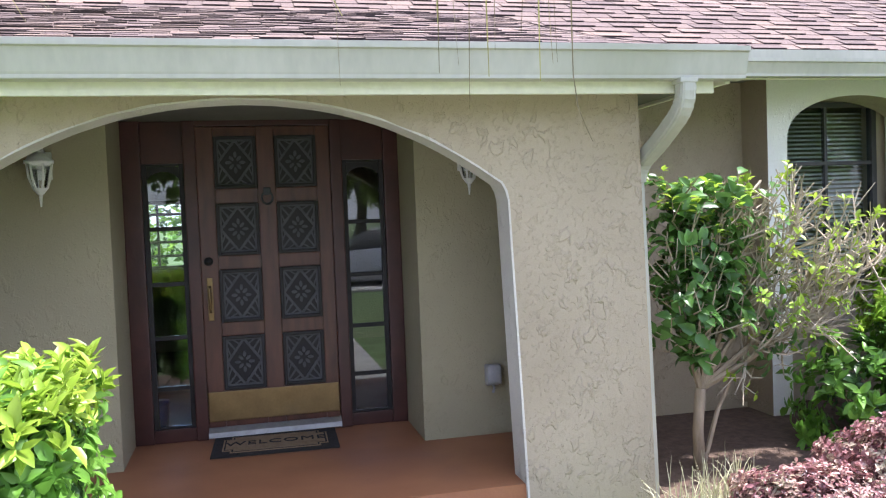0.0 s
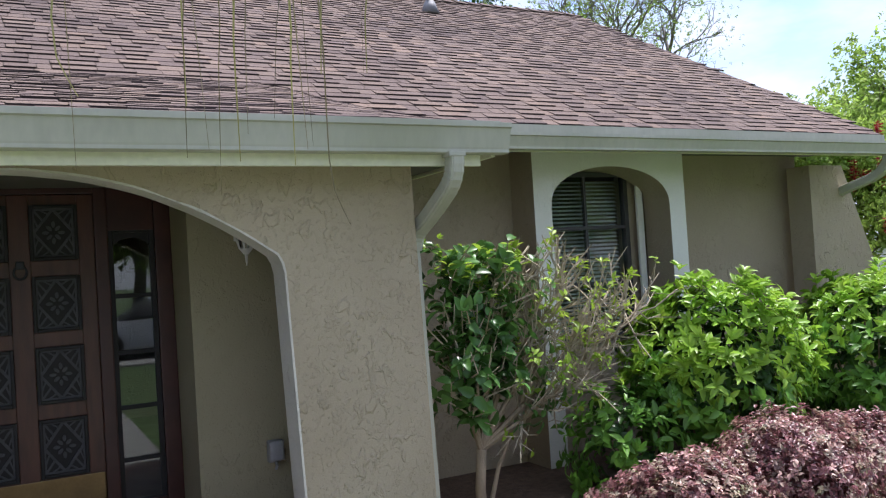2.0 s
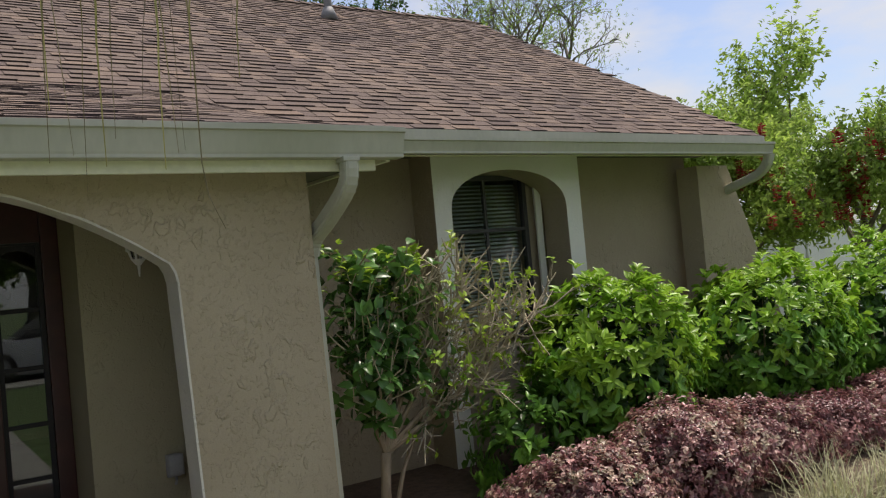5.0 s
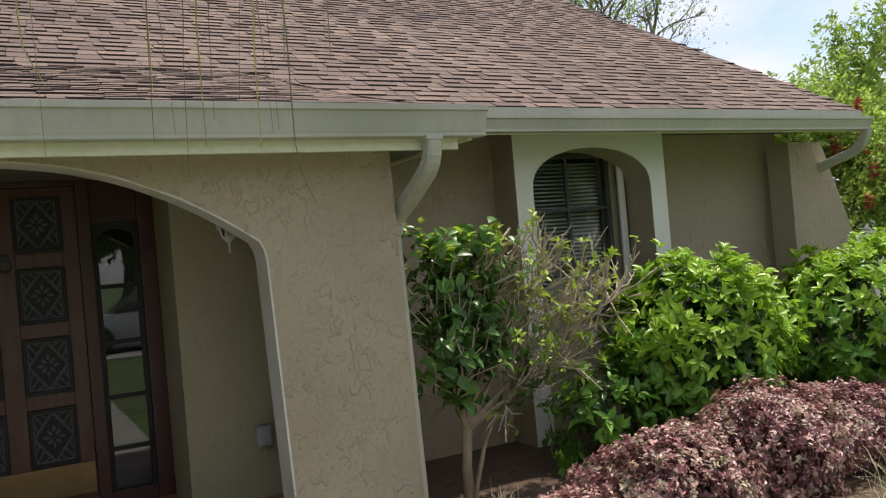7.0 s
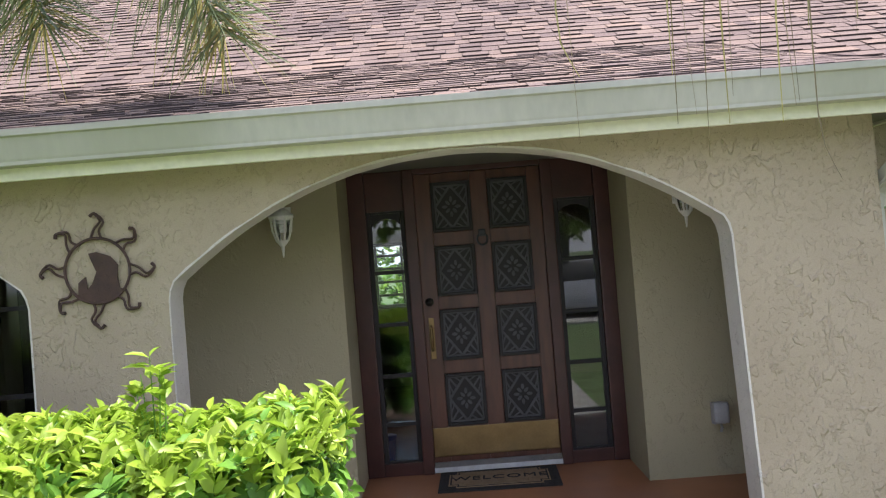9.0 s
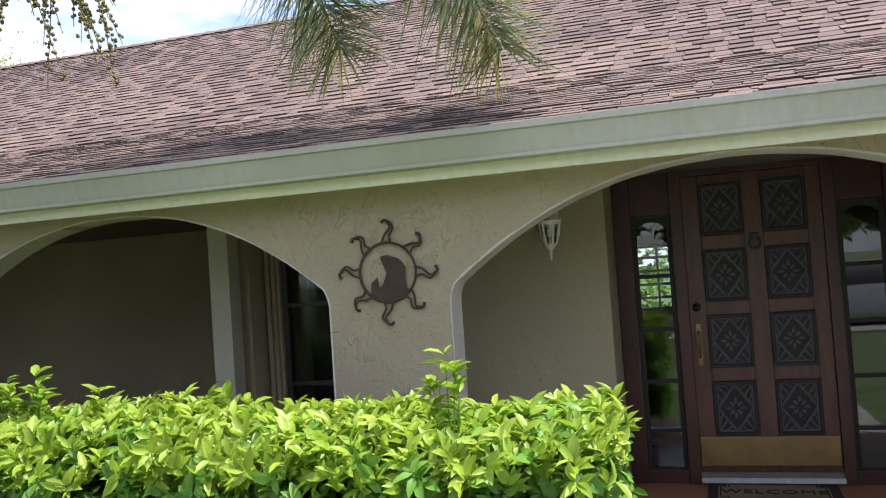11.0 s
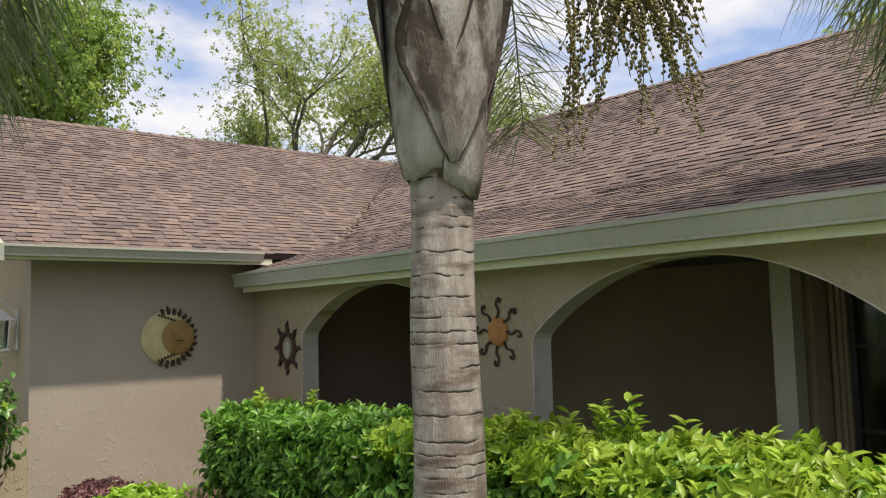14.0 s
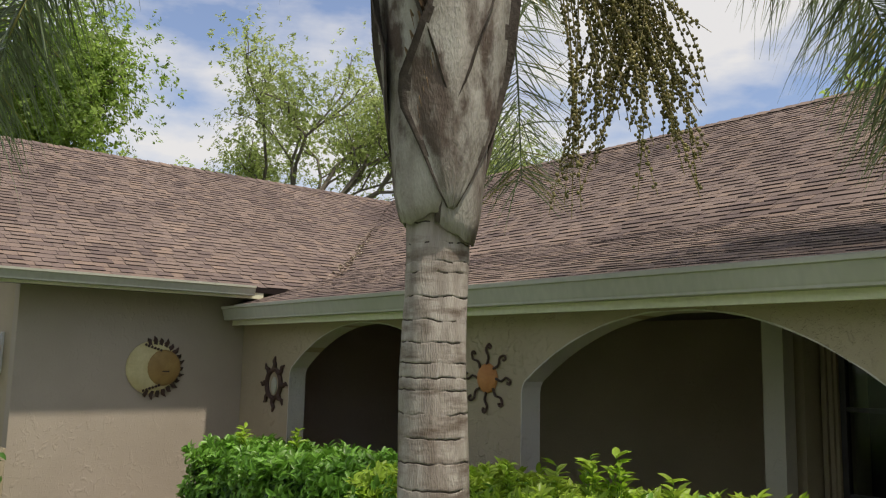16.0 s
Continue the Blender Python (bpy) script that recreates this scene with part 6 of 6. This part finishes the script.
tagged(obj("dry_leaf_fringe", vd, fd, M_FROND_DRY, near, "yellowing leaflets"), kind="stuff")

# ---- garage gable: lanterns, plaques, flood lamp, flag
def coach_lantern(x, y, z):
    s = empty("coach_lantern", "white four-sided coach lantern with clear panes on the garage wall", "wall lantern", "garage lanterns")
    w, h = 0.115, 0.30
    bm = bmesh.new()
    for sx in (-1, 1):
        for sy in (-1, 1):
            tube(bm, [(sx * w * 0.85, sy * w * 0.85, 0), (sx * w, sy * w, h)], 0.011, 4)
    box(bm, -w, w, -w, w, -0.03, 0.0, 0.008)
    part("cage", bm, M_WHITE, s)
    bm = bmesh.new()
    bmesh.ops.create_cone(bm, cap_ends=True, segments=4, radius1=0.215, radius2=0.06, depth=0.13, matrix=pose(0, 0, h + 0.065, 0, 0, 45))
    bmesh.ops.create_cone(bm, cap_ends=True, segments=12, radius1=0.06, radius2=0.045, depth=0.05, matrix=pose(0, 0, h + 0.15))
    bmesh.ops.create_cone(bm, cap_ends=True, segments=8, radius1=0.022, radius2=0.004, depth=0.08, matrix=pose(0, 0, h + 0.21))
    part("roof", bm, M_WHITE, s)
    for k in range(4):
        bm = bmesh.new()
        box(bm, -w * 0.86, w * 0.86, -w * 0.95, -w * 0.93, 0.005, h - 0.005)
        bm.transform(pose(0, 0, 0, 0, 0, 90 * k))
        part("pane", bm, M_GLASS, s)
    bm = bmesh.new()
    bmesh.ops.create_cone(bm, cap_ends=True, segments=10, radius1=0.022, radius2=0.018, depth=0.16, matrix=pose(0, 0, 0.09))
    part("candle", bm, M_MOON, s)
    bm = bmesh.new()
    box(bm, -0.05, 0.05, 0.19, 0.215, -0.02, 0.42, 0.01)
    tube(bm, [(0, 0.19, 0.38), (0, 0.10, 0.47), (0, 0.04, 0.50), (0, 0.0, 0.48)], 0.012, 6)
    tube(bm, [(0, 0.19, 0.03), (0, 0.13, -0.06), (0, 0.05, -0.03)], 0.01, 6)
    part("bracket", bm, M_WHITE, s)
    s.matrix_world = pose(x, y, z)
coach_lantern(-10.42, 1.455, 1.46)
coach_lantern(-18.3, 1.455, 1.40)
def gable_plaque(name, x, z, r, label):
    g = empty(name, label, "wall ornament", "sun ornaments")
    bm = bmesh.new()
    bmesh.ops.create_uvsphere(bm, u_segments=24, v_segments=10, radius=r * 0.72, matrix=Matrix.Translation((x, 1.665, z)) @ Matrix.Diagonal((1, 0.22, 1, 1)))
    part("disc", bm, M_COPPER, g, "", True)
    for k in range(14):
        a = k * 2 * math.pi / 14
        bm = bmesh.new()
        tube(bm, [(x + q * math.sin(a + d_), 1.65, z + q * math.cos(a + d_)) for q, d_ in ((r * 0.66, 0), (r * 0.85, 0.06), (r, -0.02))], [r * 0.13, r * 0.09, r * 0.02], 5)
        part("ray", bm, M_RUST if r < 0.3 else M_COPPER, g)
gable_plaque("clay_sun_plaque", -14.4, 2.82, 0.42, "large orange clay sun plaque on the gable wall")
gable_plaque("small_sun_plaque", -14.35, 2.18, 0.17, "small dark sun plaque on the gable wall")
fl = empty("flood_lamp", "white boxed flood lamp on a dark arm under the gable", "flood lamp")
boxpart("housing", (-16.25, -15.95, 1.30, 1.55, 3.42, 3.66), M_WHITE, fl, "", 0.02)
boxpart("arm", (-16.18, -16.02, 1.42, 1.665, 3.66, 3.86), M_RUST, fl, "", 0.01)
fg = empty("flag", "striped red and white flag with blue canton on a pole", "flag")
p0, p1 = Vector((-12.05, 1.64, 1.47)), Vector((-11.62, 0.10, 2.66))
bm = bmesh.new()
tube(bm, [p0, p1], 0.014, 8)
bmesh.ops.create_icosphere(bm, subdivisions=2, radius=0.03, matrix=Matrix.Translation(p1))
part("pole", bm, M_FLAGW, fg, "white flag pole")
back = (p0 - p1).normalized()
# canton rolled round the pole below its tip
side = back.cross(Vector((0, 0, 1))).normalized()
up_ = side.cross(back)
verts, faces, mi = [], [], []
for i in range(29):
    c = p1 + back * (0.07 + 0.62 * i / 28) + Vector((0, 0, -0.012))
    for j in range(12):
        t = 2 * math.pi * j / 12
        r = 0.026 + 0.020 * i / 28 + 0.007 * math.sin(3 * t + i * 0.5)
        verts.append(c + side * r * math.cos(t) + up_ * r * 1.25 * math.sin(t))
    if i:
        for j in range(12):
            o = (i - 1) * 12
            faces.append((o + j, o + (j + 1) % 12, o + 12 + (j + 1) % 12, o + 12 + j))
            mi.append(1 if (i % 5 == 2 and (j + i) % 4 == 1) else 0)
obj("canton", verts, faces, None, fg, "blue canton rolled round the pole", True, [M_BLUE, M_FLAGW], mi)
# striped cloth hanging in folds from the lower part of the hoist
NU, NV = 40, 44
def hem(s):
    """How far the cloth hangs below the pole."""
    run = ((0.0, 0.05), (0.22, 0.42), (0.48, 0.93), (0.72, 0.88), (0.88, 0.70), (1.0, 0.10))
    for (a0, h0), (a1, h1) in zip(run, run[1:]):
        if s <= a1:
            return h0 + (h1 - h0) * (s - a0) / (a1 - a0)
    return 0.1
verts, faces, mi = [], [], []
for v in range(NV + 1):
    for u in range(NU + 1):
        s, t = u / NU, v / NV
        d_ = hem(s) * t
        c = p1 + back * (0.64 + 0.88 * s) + Vector((0, 0, -d_))
        fold = (0.05 * math.sin(s * 17 + d_ * 3) + 0.02 * math.sin(s * 31 - d_ * 5)) * min(1.0, d_ * 3)
        verts.append(c + Vector((0.75, 0.55, 0)) * fold - back * 0.10 * d_ * (s - 0.4))
for v in range(NV):
    for u in range(NU):
        i = v * (NU + 1) + u
        faces.append((i, i + 1, i + NU + 2, i + NU + 1))
        s, t = (u + 0.5) / NU, (v + 0.5) / NV
        band = hem(s) * t + 0.10 * s
        mi.append(1 if int(band / 0.115) % 2 == 0 else 0)
obj("cloth", verts, faces, None, fg, "striped cloth hanging in folds", True, [M_RED, M_FLAGW], mi)
bm = bmesh.new()
box(bm, -12.10, -12.00, 1.60, 1.668, 1.40, 1.52, 0.01)
part("bracket", bm, M_WHITE, fg)
# rambling shrubs by the garage
for i, (c, r, n, lab) in enumerate((((-9.25, 0.98, 0.72), (0.52, 0.48, 0.70), 330, "upright dark-leaved shrub before the garage corner"), ((-10.9, 0.35, 0.5), (0.9, 0.7, 0.8), 320, "twiggy open shrub beside the drive"),
                                    ((-12.6, -0.4, 0.3), (0.9, 0.8, 0.6), 240, "twiggy open shrub beside the drive"))):
    rng = np.random.default_rng(300 + i)
    h = empty("garden_shrub", lab, "shrub", "shrubs by the garage")
    p, nn = ball_surface(rng, n, c, r, -0.9, 0.35, 0.75)
    crown("leaves", h, rng, p, nn, M_LEAF_HIB if i == 0 else M_LEAF_TREE2, 9, 0.085 if i == 0 else 0.06, 0.6, back=0.2)
    stems("stem", h, rng, lambda t: (c[0] + (t[0] - c[0]) * 0.2, c[1] + (t[1] - c[1]) * 0.2, GROUND), p[::4], M_BARK, 0.014, 0.08)
    crown("new_leaves", h, rng, p[::6] + np.array((0, 0, 0.05)), nn[::6], M_LEAF_LIME, 5, 0.05, 0.5, back=0.08)


# ---- trees round about
def tree(name, label, x, y, height, radius, seed, mat, leaves=5200, ln=0.17, trunk_r=0.22, first=0.3, levels=4, bare=False, flat=1.0, lean=(0, 0), z0=GROUND, twig=None):
    rg = np.random.default_rng(seed)
    t = empty(name, label, "tree", "trees")
    bm = bmesh.new()
    tips = []
    def grow(p, d, L, r, lv):
        mid = p + d * L * 0.5 + rg.normal(size=3) * L * 0.05
        e = p + d * L + rg.normal(size=3) * L * 0.06
        tube(bm, [p, mid, e], [r, r * 0.85, r * 0.68], 7 if lv < 2 else 4, False)
        if lv >= 2:
            tips.append((mid, d))
        if lv == levels:
            tips.append((e, d))
            return
        for _ in range(3 if lv else 5):
            q = d + unit(rg, 1)[0] * (0.75 if lv else 0.9)
            q[2] = max(q[2], -0.05) * flat + 0.12
            q /= np.linalg.norm(q)
            grow(e if rg.random() < 0.7 else mid, q, L * rg.uniform(0.6, 0.82), r * 0.58, lv + 1)
    trunk_top = np.array((x + lean[0], y + lean[1], z0 + height * first))
    tube(bm, [(x, y, z0), ((x + trunk_top[0]) / 2, (y + trunk_top[1]) / 2, z0 + height * first * 0.55), tuple(trunk_top)], [trunk_r * 1.25, trunk_r, trunk_r * 0.9], 10, False)
    grow(trunk_top, np.array((0.02, 0.0, 1.0)), height * 0.19, trunk_r * 0.75, 0)
    P = np.array([p for p, d in tips])
    c = np.array((trunk_top[0], trunk_top[1], z0 + height * (first + 1) / 2))
    part("trunk", bm, M_TREEBARK, t, "grey branching trunk")
    if mat:
        D = np.array([d for p, d in tips])
        k = max(1, int(leaves / (7 * len(P))))
        P2 = np.repeat(P, k, 0) + rg.normal(size=(len(P) * k, 3)) * radius * 0.085
        D2 = np.repeat(D, k, 0) + 0.5 * unit(rg, len(P) * k)
        crown("crown", t, rg, P2, D2 / np.linalg.norm(D2, axis=1, keepdims=True), mat, 7, ln, 0.5, spread=1.0, back=ln * 2.2)
    return P
tree("oak_tree", "tall open-crowned tree in fresh leaf behind the garage", -21.0, 11.8, 17.8, 5.0, 401, M_LEAF_TREE, 56000, 0.088, 0.22, 0.12)
tree("oak_tree", "young open-crowned tree in fresh leaf behind the garage", -26.5, 11.0, 12.5, 3.6, 402, M_LEAF_TREE, 28000, 0.088, 0.15, 0.12)
tree("oak_tree", "slender tree in fresh leaf behind the garage", -18.5, 14.5, 13.5, 4.0, 413, M_LEAF_TREE, 30000, 0.088, 0.16, 0.14)
tree("live_oak", "large dense shade tree behind the garage", -24.5, 3.0, 18.5, 7.0, 403, M_LEAF_TREE2, 78000, 0.125, 0.45, 0.10, flat=0.8)
tree("live_oak", "large dense shade tree beyond the drive", -21.5, -2.6, 18.5, 7.0, 404, M_LEAF_TREE2, 78000, 0.125, 0.45, 0.12, flat=0.8)
tree("live_oak", "dense shade tree beyond the neighbour's lawn", -31.0, 0.5, 12.5, 6.0, 414, M_LEAF_TREE2, 30000, 0.17, 0.3, 0.05, flat=0.7)
tree("live_oak", "spreading shade tree before the neighbouring house", -28.0, 0.6, 10.5, 4.5, 441, M_LEAF_TREE2, 24000, 0.16, 0.25, 0.27, flat=0.6)
tree("leafy_tree", "yellow-green leafy tree behind the garage roof", -23.6, 8.2, 10.0, 3.0, 405, M_LEAF_LIGHT, 34000, 0.11, 0.16, 0.15)
tree("leafy_tree", "green tree top showing over the ridge", -7.6, 21.0, 11.6, 3.6, 406, M_LEAF_LIGHT, 16000, 0.15, 0.2, 0.2)
tree("bare_tree", "nearly leafless spreading tree behind the house", 19.5, 21.5, 16.0, 5.0, 407, M_LEAF_TREE2, 2500, 0.06, 0.24, 0.22, levels=6, flat=0.8)
tree("dark_tree", "dark evergreen tree top behind the ridge", 14.2, 25.5, 15.5, 3.5, 408, M_LEAF_DARK, 16000, 0.16, 0.25, 0.25)
tree("leafy_tree", "light green tree beyond the wing's corner", 10.9, 8.2, 6.5, 2.4, 409, M_LEAF_LIGHT, 30000, 0.10, 0.08, 0.08)
tree("leafy_tree", "light green tree beyond the wing's corner", 14.0, 9.0, 8.6, 2.6, 415, M_LEAF_LIGHT, 18000, 0.10, 0.08, 0.08)
P = tree("bottlebrush_tree", "bottlebrush tree with dark leaves and red flowers", 11.0, 6.0, 6.0, 2.0, 410, M_LEAF_TREE2, 17000, 0.08, 0.09, 0.06)
rng = np.random.default_rng(77)
bb = [o for o in bpy.data.objects if o.name.startswith("bottlebrush")][0]
sel = P[(rng.random(len(P)) < 0.3) & (P[:, 2] < 4.2)] + np.array((-0.22, -0.32, 0.0))
bmv, bmf = [], []
for p in sel:
    v_, f_ = leaf_geo(np.tile(p, (40, 1)) + np.array((-0.04, -0.04, -1)) * rng.uniform(-0.02, 0.2, (40, 1)), unit(rng, 40) * np.array((1, 1, 0.2)), unit(rng, 40), np.full(40, 0.07), np.full(40, 0.018))
    o = len(bmv)
    bmv.extend(v_)
    bmf.extend([tuple(i + o for i in f) for f in f_])
tagged(obj("blossom", bmv, bmf, M_FLOWER, bb, "hanging red brush flowers"), kind="stuff")
# greenery and street on the viewer's side, seen only in the panes
tree("street_tree", "shade tree across the lawn", 6.0, -16.0, 9.0, 4.0, 411, M_LEAF_TREE2, 9000, 0.3, 0.3, 0.3)
tree("street_tree", "shade tree across the lawn", -7.0, -19.0, 10.0, 4.0, 412, M_LEAF_TREE2, 9000, 0.3, 0.3, 0.3)
# added row: keeps low sky off the walls and darkens the panes' reflections
for i, (x, y, hgt) in enumerate(((-1.0, -17.5, 10.5), (4.2, -19.5, 11.0), (9.0, -21.0, 12.0), (13.0, -18.0, 11.5), (20.5, -16.5, 10.0), (28.0, -18.0, 12.0), (-14.5, -18.5, 11.0), (-22.5, -17.0, 12.0))):
    tree("street_tree", "low-crowned tree added out of view to block the low sky", x, y, hgt, 4.5, 430 + i, M_LEAF_TREE2, 6500, 0.42, 0.3, 0.10, flat=0.7)
bm = bmesh.new()
box(bm, -80, 80, -13.5, -8.0, GROUND - 0.05, GROUND + 0.012)
tagged(part("road", bm, M_ASPHALT), "grey asphalt street before the lawn", "road", kind="structure")
# parked car on the street, mirrored in the sidelight
car = empty("parked_car", "pale silver parked saloon car on the street", "car")
def car_shell(name, prof, half, y, mat, taper, label=""):
    """A closed side profile (along, up) with sides that lean in towards the top."""
    bm = bmesh.new()
    zs_ = [p[1] for p in prof]
    lo_, hi_ = min(zs_), max(zs_)
    rows_ = [[bm.verts.new((a_, y + sg * half * (1 - taper * ((b_ - lo_) / (hi_ - lo_)) ** 2), b_)) for a_, b_ in prof] for sg in (-1, 1)]
    for tri in tessellate_polygon([[Vector((a_, b_, 0)) for a_, b_ in prof]]):
        for rw in rows_:
            bm.faces.new([rw[i] for i in tri])
    for i in range(len(prof)):
        j = (i + 1) % len(prof)
        bm.faces.new((rows_[0][i], rows_[0][j], rows_[1][j], rows_[1][i]))
    return part(name, bm, mat, car, label)
CX, CY, CZ = 1.2, -9.4, GROUND
car_shell("body", [(CX + a_, CZ + b_) for a_, b_ in curve_pts([(0, 0.45), (0.05, 0.66), (0.5, 0.82), (1.1, 0.90), (2.4, 0.93), (3.7, 0.93), (4.35, 0.90), (4.5, 0.62), (4.45, 0.30)], 26)] + [(CX + 0.08, CZ + 0.28)], 0.88, CY, M_CAR, 0.10, "pale painted body")
car_shell("cabin", [(CX + a_, CZ + b_) for a_, b_ in curve_pts([(1.15, 0.88), (1.75, 1.30), (2.3, 1.43), (3.0, 1.43), (3.6, 1.28), (4.05, 0.90)], 18)], 0.78, CY, M_BLACKWIN, 0.28, "dark glazed cabin")
car_shell("roof", [(CX + a_, CZ + b_) for a_, b_ in ((1.85, 1.37), (2.3, 1.45), (3.0, 1.45), (3.5, 1.35), (3.0, 1.41), (2.3, 1.41))], 0.62, CY, M_CAR, 0.05, "pale roof panel")
for dx in (0.85, 3.55):
    for dy in (-0.80, 0.80):
        bm = bmesh.new()
        bmesh.ops.create_cone(bm, cap_ends=True, segments=24, radius1=0.32, radius2=0.32, depth=0.21, matrix=pose(CX + dx, CY + dy, CZ + 0.33, 90))
        wh = part("wheel", bm, M_RUBBER, car, "black tyre")
        bm = bmesh.new()
        bmesh.ops.create_cone(bm, cap_ends=True, segments=20, radius1=0.20, radius2=0.20, depth=0.225, matrix=pose(CX + dx, CY + dy, CZ + 0.33, 90))
        part("rim", bm, M_STEEL, wh, "grey wheel rim")
bm = bmesh.new()
box(bm, -80, 80, -8.0, -6.9, GROUND - 0.05, GROUND + 0.05)
tagged(part("pavement", bm, M_CONCRETE), "pale concrete pavement along the street", "pavement", kind="structure")
bm = bmesh.new()
box(bm, -18.2, -10.3, -6.9, 1.6, GROUND - 0.05, GROUND + 0.03)
tagged(part("driveway", bm, M_CONCRETE), "pale concrete garage drive", "driveway", kind="structure")
# back garden seen through the hall
round_shrub((-1.3, 17.5, 0.9), (2.4, 1.2, 1.6), 700, "sunlit shrub in the back garden", 88, 0.0, 0.14)
# white fence beyond the wing
fe = empty("vinyl_fence", "white vinyl privacy fence beyond the corner shrubs", "fence")
for i in range(5):
    boxpart("fence_panel", (9.6 + i * 1.8, 11.32 + i * 1.8, 9.4, 9.44, GROUND, 1.55), M_FENCE, fe, "", 0.004)
    boxpart("post", (11.33 + i * 1.8, 11.47 + i * 1.8, 9.36, 9.48, GROUND, 1.65), M_FENCE, fe, "", 0.006)
# neighbour's house across the drive
nb = empty("neighbour_house", "single-storey grey house beyond the garage with a dark roof", "house")
bm = bmesh.new()
box(bm, -46, -36, -6.0, 5.5, GROUND, 2.55)
part("wall", bm, M_CONCRETE, nb)
bm = bmesh.new()
prism(bm, [(-35.2, 2.5), (-41, 4.6), (-46.8, 2.5), (-46.8, 2.35), (-35.2, 2.35)], "y", -6.6, 6.1)
part("roof", bm, M_DECK, nb)
for y0 in (-3.8, -0.2, 2.4):
    w_ = boxpart("window", (-36.0, -35.93, y0, y0 + 1.5, 0.75, 2.0), M_FENCE, nb, "", 0.01)
    boxpart("pane", (-35.925, -35.91, y0 + 0.09, y0 + 0.71, 0.84, 1.91), M_BLACKWIN, w_, "", 0.0)
    boxpart("pane", (-35.925, -35.91, y0 + 0.79, y0 + 1.41, 0.84, 1.91), M_BLACKWIN, w_, "", 0.0)
boxpart("fascia", (-35.2, -35.1, -6.6, 6.1, 2.33, 2.52), M_FENCE, nb, "", 0.01)
ch = empty("garden_chair", "white plastic garden chair on the neighbour's lawn", "chair")
for dx in (0, 0.42):
    for dy in (0, 0.42):
        boxpart("leg", (-29.0 + dx, -28.96 + dx, 0.8 + dy, 0.84 + dy, GROUND, 0.22), M_FENCE, ch, "", 0.005)
boxpart("seat", (-29.02, -28.52, 0.78, 1.28, 0.22, 0.26), M_FENCE, ch, "", 0.01)
boxpart("backrest", (-29.02, -28.98, 0.78, 1.28, 0.26, 0.70), M_FENCE, ch, "", 0.01)
# fallen pale leaf on the porch roof
lv, lf = leaf_geo(np.array([[0.17, 4.44, 2.395], [0.20, 4.47, 2.397]]), np.array([[1.0, 0.4, 0.1], [-0.5, 0.8, 0.1]]), np.array([[0, 0, 1.0], [0, 0.2, 1.0]]), np.array([0.07, 0.06]), np.array([0.04, 0.035]))
tagged(obj("fallen_leaf", lv, lf, M_FENCE), "pale dry fallen leaf on the roof", "leaf")

# ---- single shingles near the entrance
for items, v in NEAR:
    shared = {}
    for o, w, k in items:
        if w < 0.02:
            continue
        key = (int(w * 200), round(k * 8))
        if key not in shared:
            vs, fs = shingle_geo([(Vector((0, 0, 0)), key[0] / 200, key[1] / 8)], X, v)
            me = bpy.data.meshes.new("shingle")
            me.from_pydata([tuple(q) for q in vs], [], fs)
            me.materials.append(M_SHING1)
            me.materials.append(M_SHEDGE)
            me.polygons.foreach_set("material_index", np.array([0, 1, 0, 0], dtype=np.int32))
            shared[key] = me
        ob = new("shingle", shared[key])
        ob.location = o
        ob.parent = roof

# ---- dry leaves caught in the roof valley
rng = np.random.default_rng(91)
vy = 5.2 + 2.6 * rng.random(420) ** 1.6
vx = np.array([valley_x(y) for y in vy]) + rng.normal(size=420) * 0.09
pz = np.array([max(main_z(y), GZ + (GEAVE - x) * (GRZ - GZ) / (GEAVE - GRIDGE)) for x, y in zip(vx, vy)]) + 0.016
lv, lf = leaf_geo(np.stack([vx, vy, pz], 1), unit(rng, 420) * np.array((1, 1, 0.25)), np.tile([[0, 0, 1.0]], (420, 1)), rng.uniform(0.04, 0.09, 420), rng.uniform(0.015, 0.03, 420))
tagged(obj("leaf_litter", lv, lf, M_TWIG), "dry tan leaf litter caught in the roof valley", "leaf litter", kind="stuff")
